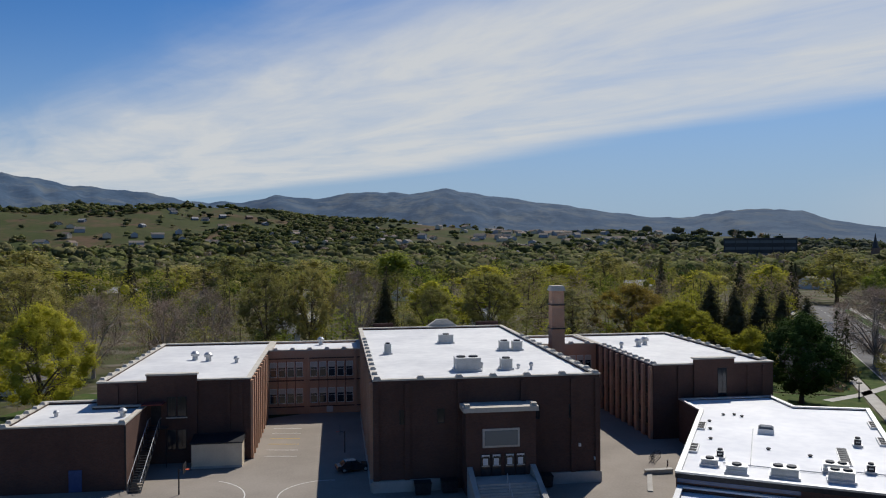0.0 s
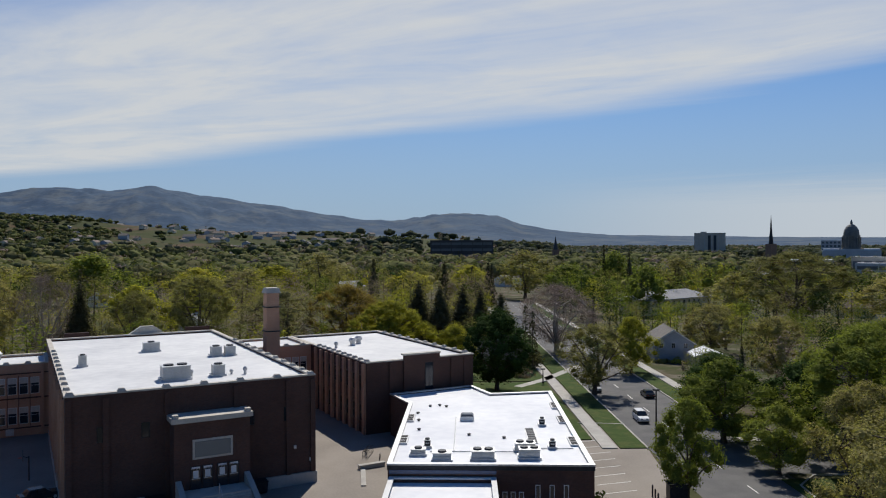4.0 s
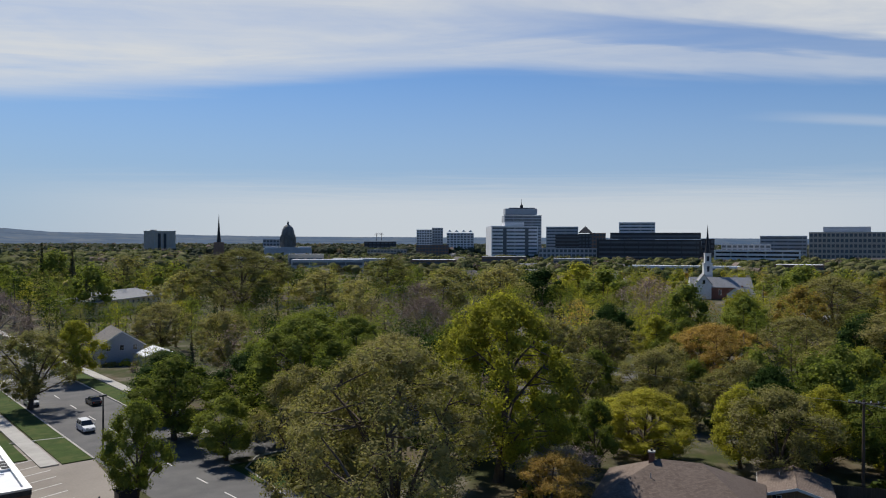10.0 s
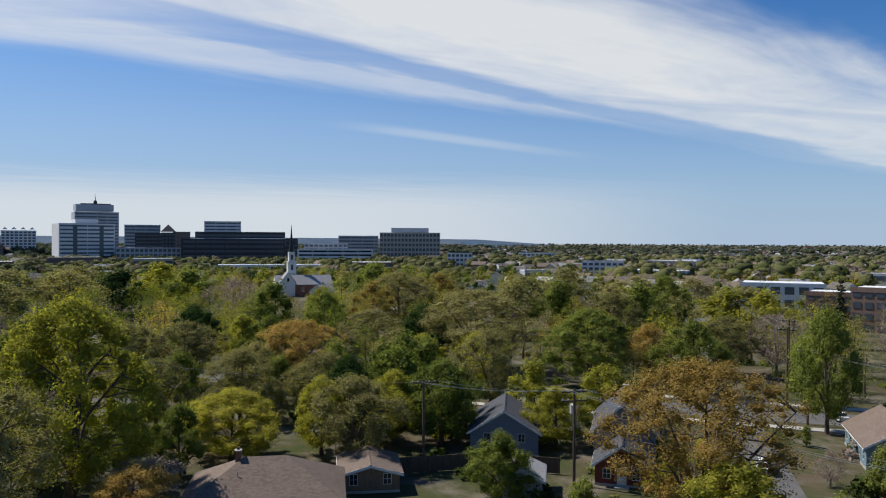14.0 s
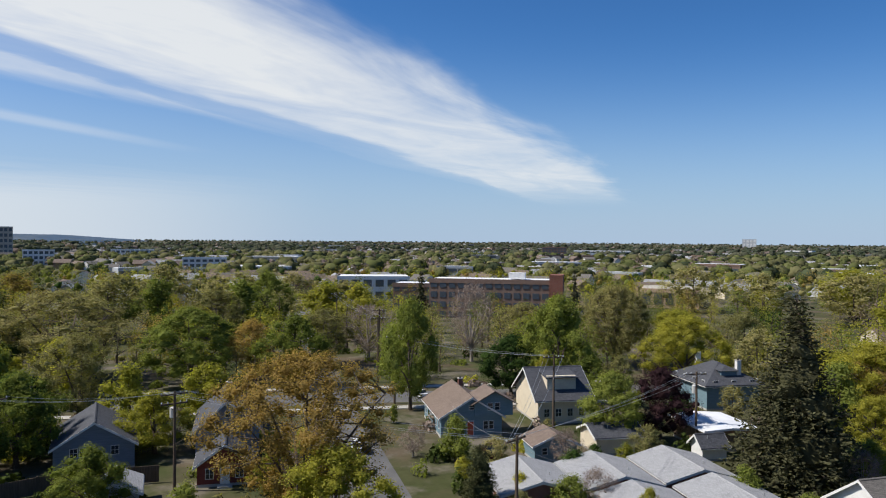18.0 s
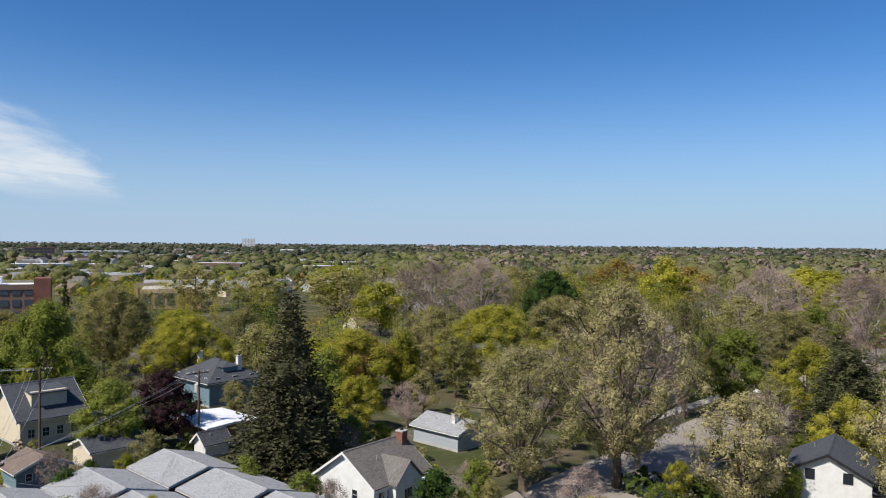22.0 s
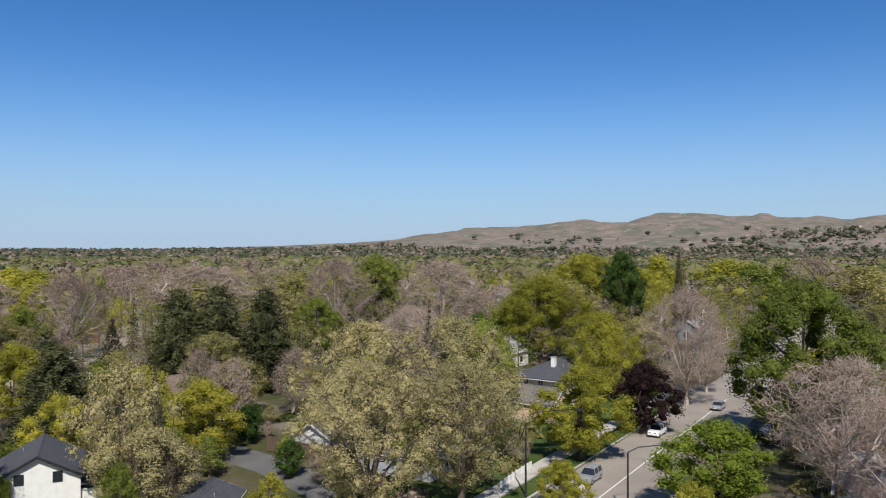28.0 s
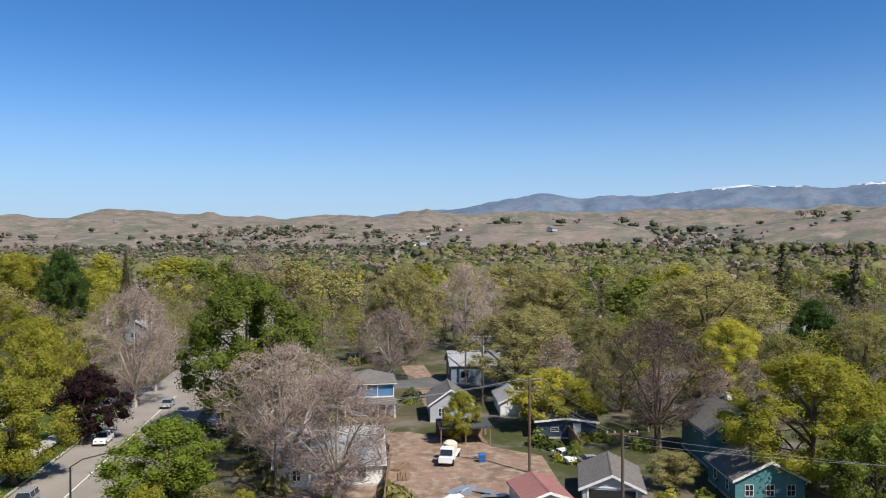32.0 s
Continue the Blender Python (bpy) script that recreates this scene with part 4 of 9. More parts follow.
FS = pose(-6.8, 73, 0, 0, 0, 8) @ Vector((0.3, 0.7, 0))
fire = thing("fire_stair", FS.x, FS.y, 0, 8, "steep black steel fire stair with handrails against the brick wall", "stairs")
flight = Shape()
for side in (-23.75, -22.65):
    flight.hull([(side, 2.6, 0), (side + 0.06, 2.6, 0), (side + 0.06, 2.95, 0), (side, 2.95, 0)], [(side, 10.9, 4.05), (side + 0.06, 10.9, 4.05), (side + 0.06, 10.9, 4.3), (side, 10.9, 4.3)])
part("stringer", flight, "dark_metal", fire)
tread = Shape().box(-23.7, 0, 0, -22.65, 0.27, 0.05).mesh("tread")
for k in range(24):
    part("tread", tread, "dark_metal", fire, at=pose(0, 2.7 + 0.34 * k, 0.17 * (k + 1)))
part("platform", Shape().box(-23.9, 10.9, 4.15, -21.9, 12.1, 4.28), "dark_metal", fire)
for side in (-23.75, -22.62):
    h = Shape().tube((side, 2.6, 1.0), (side, 10.9, 5.2), 0.035, 0.035).tube((side, 10.9, 5.2), (side, 12.1, 5.2), 0.035, 0.035)
    for k in range(9):
        h.tube((side, 2.7 + k * 1.02, 0.15 + 0.505 * k), (side, 2.7 + k * 1.02, 1.05 + 0.515 * k), 0.02, 0.02)
    part("handrail", h, "metal", fire)
for x, y in ((-21.95, 11.0), (-23.85, 11.0)):
    part("post", Shape().tube((x, y, 0), (x, y, 4.15), 0.06, 0.06), "dark_metal", fire)

shed = thing("storage_shed", -26.75, 80.95, 0, 8, "cream rendered store with a dark flat roof against the school", "shed")
part("wall", Shape().box(-0.2, 0.0, 0, 5.05, 2.6, 2.65), "cream", shed)
part("roof", Shape().hull([(-0.35, -0.2, 2.652), (5.15, -0.2, 2.652), (5.15, 2.6, 2.652), (-0.35, 2.6, 2.652)], [(-0.35, -0.2, 2.78), (5.15, -0.2, 2.78), (5.15, 2.6, 3.15), (-0.35, 2.6, 3.15)]), "dark_metal", shed)
part("base", Shape().box(-0.25, -0.06, 0, 5.05, 0.0, 0.25), "concrete", shed)


def roof_unit(u, v, z, w, d, h, root_pose, rot=0, fans=2, label="grey rooftop air-conditioning unit", mat="grey_metal"):
    c = root_pose @ Vector((u, v, 0))
    t = thing("rooftop_unit", c.x, c.y, z, root_pose.to_euler().z * 180 / math.pi + rot, label, "air conditioner", "rooftop units")
    part("curb", Shape().box(-w / 2 - 0.15, -d / 2 - 0.15, 0, w / 2 + 0.15, d / 2 + 0.15, 0.22), "metal", t)
    part("casing", Shape().box(-w / 2, -d / 2, 0.22, w / 2, d / 2, h), mat, t)
    part("lid", Shape().box(-w / 2 - 0.05, -d / 2 - 0.05, h + 0.001, w / 2 + 0.05, d / 2 + 0.05, h + 0.06), "metal", t)
    for k in range(fans):
        x = (k + 0.5) / fans * w - w / 2
        part("fan_guard", Shape().lathe([(0.36 * min(d, w / fans) + 0.04, h + 0.06), (0.36 * min(d, w / fans), h + 0.2), (0.1, h + 0.21)], 12, x, 0), "dark_metal", t)
    louvre = Shape()
    for k in range(5):
        louvre.box(-w / 2 + 0.1, -d / 2 - 0.03, 0.4 + k * (h - 0.6) / 5, w / 2 - 0.1, -d / 2, 0.44 + k * (h - 0.6) / 5)
    part("louvre", louvre, "metal", t)
    return t


def vent(u, v, z, r, h, root_pose, label="round galvanised roof ventilator", mat="metal"):
    c = root_pose @ Vector((u, v, 0))
    t = thing("roof_ventilator", c.x, c.y, z, 0, label, "ventilator", "roof ventilators")
    part("neck", Shape().lathe([(r * 0.7, 0), (r * 0.6, h * 0.55)], 12), mat, t)
    part("hood", Shape().lathe([(r, h * 0.5), (r * 1.05, h * 0.75), (r * 0.55, h), (0.05, h * 1.02)], 14), mat, t)
    return t


SP = pose(-6.8, 73, 0, 0, 0, 8)
roof_unit(10.2, 6.0, 10.5, 2.6, 1.9, 1.35, SP, fans=2)
roof_unit(11.1, 28, 10.5, 1.9, 1.1, 1.1, SP, fans=1)
for u, v in ((17.3, 20), (18.9, 19.8), (14.4, 6.0)):
    roof_unit(u, v, 10.5, 1.15, 1.15, 1.1, SP, fans=1, label="square pale grey condenser unit on the white roof")
roof_unit(2.7, 19.2, 10.5, 0.8, 0.7, 1.2, SP, fans=1, label="small condenser beside a square duct on the roof")
vent(17.0, 5.4, 10.5, 0.22, 0.8, SP)
vent(11.9, 6.8, 10.5, 0.2, 0.7, SP)
vent(15.8, 6.2, 10.5, 0.2, 0.5, SP)
for u, v in ((-21.9, 30.5), (-20, 29.2)):
    vent(u, v, 8.75, 0.55, 1.15, SP, "mushroom-shaped roof exhaust fan")
vent(-16.2, 27.2, 8.75, 0.35, 0.85, SP)
vent(-5.8, 43, 8.75, 0.5, 1.1, SP)
vent(-32.3, 10.4, 6.2, 0.28, 0.65, SP)
vent(-25.4, 9.2, 6.2, 0.42, 0.9, SP)
for u, v in ((40.1, 32.5), (41.7, 34)):
    vent(u, v, 8.75, 0.55, 1.15, SP, "mushroom-shaped roof exhaust fan")
vent(37.0, 31.2, 8.75, 0.3, 0.9, SP)

# ---- the low modern wing ----
annex = thing("school_annex", 19.0, 62.3, 0, -23, "low dark brick school annex with a glaring white flat roof", "school")
flat_block(annex, [(0, 0), (17.6, 0), (17.4, 32.2), (9.8, 30.6), (7.3, 36.0), (-2.8, 30.2), (0, 24.6)], 5.0, "brick", "metal", 0.1, 0.3, "white_roof")
flat_block(annex, rect(0.2, -6.4, 9.2, 0), 3.9, "brick", "white_paint", 0.3, 0.3, "white_roof")
part("fascia", Shape().box(0.1, -0.12, 4.3, 9.3, 0, 4.62), "car_blue", annex, "blue metal fascia band")
part("fascia", Shape().box(-0.06, -0.05, 4.62, 17.66, 0, 5.0), "dark_metal", annex)
small = window(annex, 0.42, 1.2, pose(12.6, 0, 2.2), (1, 1))
copies(small, [pose(13.8, 0, 2.2), pose(15.0, 0, 2.2), pose(9.8, 0, 1.6), pose(10.5, 0, 1.6), pose(11.2, 0, 1.6)])
ANX = pose(19.0, 62.3, 0, 0, 0, -23)
roof_unit(2.4, 3.6, 4.9, 1.3, 0.9, 0.55, ANX, fans=1)
roof_unit(4.6, 1.9, 4.9, 1.6, 1.0, 0.7, ANX, fans=1, label="rounded pale roof vent unit", mat="white_paint")
roof_unit(8.2, 2.4, 4.9, 2.0, 1.4, 0.8, ANX, fans=2)
roof_unit(12.1, 5.2, 4.9, 1.8, 1.2, 0.75, ANX, fans=2)
roof_unit(12.3, 2.8, 4.9, 1.8, 1.2, 0.85, ANX, fans=2)
for u, v in ((14.7, 6.0), (14.6, 14.8), (3.1, 6.1)):
    roof_unit(u, v, 4.9, 0.55, 0.55, 0.7, ANX, fans=1, label="small dark exhaust unit on the white roof", mat="dark_metal")
sky_l = thing("skylight", *(ANX @ Vector((6.8, 17.2, 0))).xy, 4.9, -23, "raised square skylight with blue-grey glazing", "skylight")
part("curb", Shape().box(-0.75, -0.75, 0, 0.75, 0.75, 0.5), "white_paint", sky_l)
part("pane", Shape().hull([(-0.7, -0.7, 0.502), (0.7, -0.7, 0.502), (0.7, 0.7, 0.502), (-0.7, 0.7, 0.502)], [(-0.5, -0.5, 0.7), (0.5, -0.5, 0.7), (0.5, 0.5, 0.7), (-0.5, 0.5, 0.7)]), "far_glass", sky_l)
hatch = thing("roof_hatch_row", *(ANX @ Vector((13.1, 10.4, 0))).xy, 4.9, -23, "row of dark hatches in a frame on the roof", "hatch")
part("frame", Shape().box(-0.45, -2.8, 0, 0.45, 2.8, 0.1), "metal", hatch)
for k in range(8):
    part("hatch", Shape().box(-0.38, -2.7 + 0.69 * k, 0.101, 0.38, -2.15 + 0.69 * k, 0.16), "dark_metal", hatch)
for u, v in ((0.7, 17.5), (0.7, 8.4), (16.9, 24.0), (16.9, 17.0), (16.9, 8.1)):
    c = ANX @ Vector((u, v, 0))
    t = thing("roof_grate", c.x, c.y, 4.9, -23, "dark square roof openings in a raised frame", "vent", "roof grates along the parapet")
    part("frame", Shape().box(-0.42, -1.5, 0, 0.42, 1.5, 0.2), "white_paint", t)
    for k in range(3):
        part("grate", Shape().box(-0.3, -1.35 + 0.95 * k, 0.201, 0.3, -0.65 + 0.95 * k, 0.23), "black", t)
for u, v in ((2.5, 23.8), (1.3, 20.1), (1.6, 16.7), (3.6, 24.2), (4.4, 23.6), (1.9, 12.6), (7.0, 10.6), (10.4, 9.5)):
    vent(u, v, 4.9, 0.2, 0.22, ANX, "low dark roof drain hood", "dark_metal")
pipes = thing("roof_pipe", *(ANX @ Vector((0, 0, 0))).xy, 4.9, -23, "thin grey pipe run across the roof", "pipe")
part("pipe", Shape().tube((3.4, 4.4, 0.1), (12, 4.4, 0.1), 0.05, 0.05).tube((8.2, 4.4, 0.1), (8.2, 3.8, 0.1), 0.05, 0.05), "metal", pipes)
part("pipe", Shape().tube((5.6, 4.6, 0.1), (5.6, 18, 0.1), 0.05, 0.05), "metal", pipes)
part("pipe", Shape().tube((13.6, 5.6, 0.1), (16.6, 5.6, 0.1), 0.05, 0.05), "metal", pipes)

# yard markings
def arc(name, u, v, r, a0, a1, mat="line_paint"):
    s = Shape()
    n = 20
    for k in range(n):
        t0, t1 = radians(a0 + (a1 - a0) * k / n), radians(a0 + (a1 - a0) * (k + 1) / n)
        s.prism([tuple((SP @ Vector((u + q * math.cos(t), v + q * math.sin(t), 0))).xy) for q, t in ((r - 0.05, t0), (r + 0.05, t0), (r + 0.05, t1), (r - 0.05, t1))], 0.002, 0.009)
    return tagged(part(name, s, mat), "white painted court arc", "road marking", kind="structure")


arc("marking_court_arc", -18.5, 0.5, 6.3, -40, 60)
arc("marking_court_ring", -4.5, 0.0, 4.6, 80, 190)
for k in range(7):
    p, q = SP @ Vector((-11.6, 14.5 + 2.6 * k, 0)), SP @ Vector((-8.0, 13.9 + 2.6 * k, 0))
    dashes("marking_bay", p.xy, q.xy, 50, 50, 0.12, "yellow_paint" if 2 <= k <= 3 else "line_paint", "painted parking bay line")
for k in range(9):
    p, q = ANX @ Vector((19.6, 8 + 2.7 * k, 0)), ANX @ Vector((23.2, 9.2 + 2.7 * k, 0))
    dashes("marking_lot", p.xy, q.xy, 50, 50, 0.12, "line_paint", "faded white parking bay line")

# ---- trees ----


def bend(shape, p0, p1, p2, r0, r1, steps, sides):
    """A limb along a curve; returns the points on it."""
    t = np.linspace(0, 1, steps + 1)[:, None]
    q = (1 - t) ** 2 * p0 + 2 * t * (1 - t) * p1 + t ** 2 * p2
    for k in range(steps):
        shape.tube(q[k], q[k + 1], r0 + (r1 - r0) * k / steps, r0 + (r1 - r0) * (k + 1) / steps, sides, False)
    return q


def skeleton(rng, clumps, size, limbs, vase, twigs, stout=1.0):
    """A tree 10 m high and 4 m in radius: limbs, twigs, and the places and sizes of its billows of leaves."""
    wood, fine = Shape(), Shape()
    u = (np.arange(clumps) + rng.uniform(0.1, 0.9, clumps)) / clumps
    u = 0.05 + 0.93 * u ** (0.85 if vase else 1.0)
    a = np.arange(clumps) * 2.39996 + rng.uniform(-0.5, 0.5, clumps)
    edge = 4.0 * np.sin(math.pi * np.clip(u, 0.03, 0.985) ** (1.15 if vase else 0.85)) ** 0.6
    f1, f2 = rng.uniform(0, 6.28, 2)
    edge *= 1 + 0.16 * np.sin(2 * a + f1) + 0.12 * np.sin(3 * a + 5 * u + f2)
    rad = size * rng.uniform(0.7, 1.3, clumps)
    f = np.where(rng.random(clumps) < 0.76, rng.uniform(0.75, 1.0, clumps), rng.uniform(0.2, 0.6, clumps))
    reach = np.maximum(0.15, edge - 0.6 * rad) * f
    c = np.stack([np.cos(a) * reach, np.sin(a) * reach, 1.1 + 8.4 * u], 1)
    # limbs go to billows far from one another
    pick = [int(np.argmax(c[:, 2]))]
    near = np.full(clumps, 1e9)
    for k in range(limbs - 1):
        near = np.minimum(near, np.linalg.norm(c - c[pick[-1]], axis=1))
        pick.append(int(np.argmax(near * np.where(c[:, 2] > 3.5, 1.0, 0.3))))
    fork = rng.uniform(1.3, 2.0) if vase else rng.uniform(1.0, 1.6)
    lean = np.array([rng.normal() * 0.12, rng.normal() * 0.12, 0.0])
    wood.tube((0, 0, -0.3), (lean[0] * 0.5, lean[1] * 0.5, fork * 0.5), 0.30, 0.23, 8)
    wood.tube((lean[0] * 0.5, lean[1] * 0.5, fork * 0.5), (lean[0], lean[1], fork), 0.23, 0.2, 8)
    nodes = []
    for n, k in enumerate(pick):
        t = c[k]
        flat = math.hypot(t[0], t[1])
        z0 = fork - 0.1 if vase or n == 0 else float(np.clip(t[2] - 1.1 * flat, fork - 0.1, 6.0))
        p0 = np.array([lean[0], lean[1], z0])
        up = t[2] - z0
        p1 = p0 + np.array([t[0] * 0.4, t[1] * 0.4, up * 0.62]) + rng.normal(size=3) * 0.25
        nodes.append(bend(wood, p0, p1, t * np.array([0.93, 0.93, 0.98]), (0.155 if n else 0.185) * stout, 0.035 * stout, 6, 5)[1:])
    nodes = np.concatenate(nodes)
    for k in range(clumps):
        if k in pick:
            continue
        d = np.linalg.norm(nodes - c[k], axis=1) + np.where(nodes[:, 2] > c[k][2] + 0.2, 3.0, 0.0)
        p0 = nodes[int(np.argmin(d))]
        mid = 0.5 * (p0 + c[k]) + np.array([0, 0, -0.12]) + rng.normal(size=3) * 0.12
        bend(wood, p0, mid, c[k], 0.05, 0.02, 2, 4)
    for k in range(twigs):
        i = int(rng.integers(clumps))
        d = rng.normal(size=3) + np.array([0, 0, 0.5]) + 0.5 * (c[i] - np.array([0, 0, 4.5])) / 4.0
        d /= np.linalg.norm(d)
        p = c[i] + rng.normal(size=3) * rad[i] * 0.3
        m = p + d * rad[i] * rng.uniform(0.3, 0.6)
        e = m + (d + rng.normal(size=3) * 0.5) * rad[i] * rng.uniform(0.25, 0.55)
        fine.tube(p, m, 0.017, 0.012, 3, False)
        fine.tube(m, e, 0.012, 0.006, 3, False)
    return wood, fine, c, rad


def leaf_places(rng, c, rad, n):
    """Leaf places and the way they face: shells about the billows, with gaps between."""
    share = rad ** 2 / (rad ** 2).sum()
    which = rng.choice(len(c), size=n, p=share)
    d = rng.normal(size=(n, 3)) + np.array([0, 0, 0.3])
    d /= np.linalg.norm(d, axis=1)[:, None]
    p = c[which] + d * (rad[which] * rng.uniform(0.4, 1.08, n))[:, None]
    whole = p - np.array([0, 0, 4.6])
    out = d + 0.7 * whole / (np.linalg.norm(whole, axis=1)[:, None] + 1e-9) + np.array([0, 0, 0.2])
    keep = p[:, 2] > 0.5
    return p[keep], out[keep]


def conifer(rng, droop=0.25, rows=26, pieces=22, blunt=0.0):
    """Needle places of a conifer 10 m high, 2.5 m in radius, and its wood."""
    wood, pts, size = Shape(), [], []
    wood.tube((0, 0, -0.3), (0, 0, 9.8), 0.2, 0.02, 7)
    for k in range(rows):
        f = (k + rng.uniform(-0.3, 0.3)) / rows
        z = 0.7 + 9.1 * f
        reach = 2.5 * ((1 - f) ** (0.85 - 0.5 * blunt)) * rng.uniform(0.82, 1.1) + 0.08
        arms = max(5, int(12 * (1 - f)) + 3)
        for a in range(arms):
            t = 2 * math.pi * (a + rng.uniform(-0.4, 0.4)) / arms
            l = reach * rng.uniform(0.7, 1.12)
            tip = np.array([math.cos(t) * l, math.sin(t) * l, z - droop * l])
            if a % 2 == 0:
                wood.tube((0, 0, z), tip * np.array([0.8, 0.8, 1]), 0.035, 0.012, 3)
            m = max(3, int(pieces * l / 2.5))
            u = rng.uniform(0.25, 1.0, size=m)
            q = np.stack([np.cos(t) * l * u, np.sin(t) * l * u, z - droop * l * u ** 1.4 + 0.1 * np.sin(u * 3)], 1)
            pts.append(q + rng.normal(size=(m, 3)) * np.array([0.13, 0.13, 0.09]))
    return wood, np.concatenate(pts)


KINDS = {   # leaves, leaf size, billows, billow size, limbs, twigs, vase-shaped, bark, label, name
    "lime": (9400, 0.24, 64, 0.85, 8, 60, False, "bark", "broad tree with fresh yellow-green spring leaves", "linden_tree"),
    "green": (8200, 0.25, 60, 0.95, 8, 0, False, "bark", "round tree in full mid-green leaf", "maple_tree"),
    "dark": (8600, 0.25, 70, 1.05, 7, 0, False, "bark", "dense round tree with dark green foliage", "chestnut_tree"),
    "olive": (9400, 0.20, 80, 0.78, 9, 200, True, "bark", "tall spreading tree with sparse olive spring leaves", "elm_tree"),
    "cream": (6800, 0.20, 84, 0.72, 9, 300, True, "bark", "tall open tree with pale yellow blossom and buds", "blossoming_tree"),
    "orange": (9000, 0.22, 70, 0.8, 8, 200, True, "bark", "spreading tree with amber young leaves", "amber_maple_tree"),
    "purple": (7000, 0.25, 60, 0.95, 7, 0, False, "bark", "small round plum tree with dark purple leaves", "plum_tree"),
    "bare": (2400, 0.15, 90, 0.9, 11, 1700, True, "pale_bark", "leafless tree with pale grey-brown branches and pinkish buds", "bare_tree"),
    "brown": (2600, 0.15, 90, 0.9, 11, 1500, True, "bark", "leafless tree with dark brown branches and budding twigs", "bare_tree"),
    "fresh": (8600, 0.25, 60, 0.95, 8, 0, False, "bark", "round tree in fresh bright green leaf", "maple_tree"),
}


def cores(name, kind, xyz, w, h, rng, rings, sides, shrink=0.8):
    """Lumpy rounded solids added inside many crowns to close gaps and shade the leaves."""
    n = len(w)
    th = np.linspace(0, math.pi, rings + 2)[1:-1]
    ph = np.arange(sides) * 2 * math.pi / sides
    T, P = np.meshgrid(th, ph, indexing="ij")
    unit = np.stack([np.sin(T) * np.cos(P), np.sin(T) * np.sin(P), np.cos(T)], -1).reshape(-1, 3)
    unit = np.concatenate([unit, [[0, 0, 1], [0, 0, -1]]])
    m = len(unit)
    v = unit[None] * rng.uniform(0.58, 1.22, size=(n, m, 1)) * shrink
    v = v * np.stack([w, w, h * 0.44], -1)[:, None, :] + np.stack([xyz[:, 0], xyz[:, 1], xyz[:, 2] + 0.56 * h], -1)[:, None, :]
    f = []
    for i in range(rings - 1):
        for j in range(sides):
            a, b = i * sides + j, i * sides + (j + 1) % sides
            f += [(a, a + sides, b + sides), (a, b + sides, b)]
    for j in range(sides):
        f += [(m - 2, j, (j + 1) % sides), (m - 1, (rings - 1) * sides + (j + 1) % sides, (rings - 1) * sides + j)]
    f = (np.array(f)[None] + (np.arange(n) * m)[:, None, None]).reshape(-1, 3)
    me = bpy.data.meshes.new(name)
    me.vertices.add(n * m)
    me.vertices.foreach_set("co", v.astype(np.float32).ravel())
    me.loops.add(3 * len(f))
    me.loops.foreach_set("vertex_index", f.astype(np.int32).ravel())
    me.polygons.add(len(f))
    me.polygons.foreach_set("loop_start", np.arange(0, 3 * len(f), 3, dtype=np.int32))
    me.polygons.foreach_set("use_smooth", np.ones(len(f), dtype=bool))
    me.update(calc_edges=True)
    me.materials.append(LEAF[kind])
    return me


LEAF_COUNT = {}


ICO = bmesh.new()
bmesh.ops.create_icosphere(ICO, subdivisions=1, radius=1.0)
ICO.verts.ensure_lookup_table()
BALL_V = np.array([tuple(v.co) for v in ICO.verts])
BALL_F = [tuple(v.index for v in f.verts) for f in ICO.faces]
ICO.free()


def with_cores(me, centres, radii, rng):
    """A crown of leaves with added light-blocking lumps inside its billows, in one mesh."""
    n = len(me.vertices)
    v = np.empty(3 * n, np.float32)
    me.vertices.foreach_get("co", v)
    verts, faces = v.reshape(-1, 3).tolist(), [tuple(range(i, i + 4)) for i in range(0, n, 4)]
    for p, r in zip(centres, radii):
        i = len(verts)
        verts += (p + BALL_V * rng.uniform(0.7, 1.25, (len(BALL_V), 1)) * r).tolist()
        faces += [tuple(i + k for k in f) for f in BALL_F]
    out = bpy.data.meshes.new("crown")
    out.from_pydata(verts, [], faces)
    LEAF_COUNT[out.name] = n // 4
    return out


def tree_variant(kind, seed, size_class="near"):
    rng = np.random.default_rng(seed)
    n, size, clumps, billow, limbs, twigs, vase, bark, label, name = KINDS[kind]
    root = thing(name, 0, 0, 0, 0, label, "tree")
    if size_class == "far":
        wood, fine, c, rad = skeleton(rng, max(20, clumps // 3) if kind != "bare" else 60, billow * (1.5 if kind != "bare" else 1.1), 5 if kind != "bare" else 9, vase, 900 if kind == "bare" else twigs // 20, 0.8 if kind != "bare" else 0.5)
        pts, out = leaf_places(rng, c, rad, n * 2 // 5 if kind != "bare" else n)
        sizes = size * 1.4 * rng.uniform(0.6, 1.5, len(pts))
    else:
        big = size_class == "big"
        wood, fine, c, rad = skeleton(rng, int(clumps * (1.9 if big else 1)), billow * (0.78 if big else 1), limbs + 4 * big, vase, twigs * (2 if big else 1), 0.62 if big else 0.85)
        pts, out = leaf_places(rng, c, rad, int(n * (4.6 if big else 2.0)))
        sizes = size * (0.43 if big else 0.7) * rng.uniform(0.6, 1.5, len(pts))
    part("trunk", wood, bark, root)
    if fine.v:
        tagged(part("twig_spray", fine, ("twig", "dark_twig", "twig")[seed % 3] if kind == "bare" else bark, root), kind="stuff")
    crown = quads("crown", pts, sizes, LEAF[kind], rng, out=out)
    if kind not in ("bare", "brown"):
        crown = with_cores(crown, c, rad * (0.32 if kind == "cream" else 0.36 if vase else 0.52), rng)
    part("crown", crown, LEAF[kind], root)
    return root


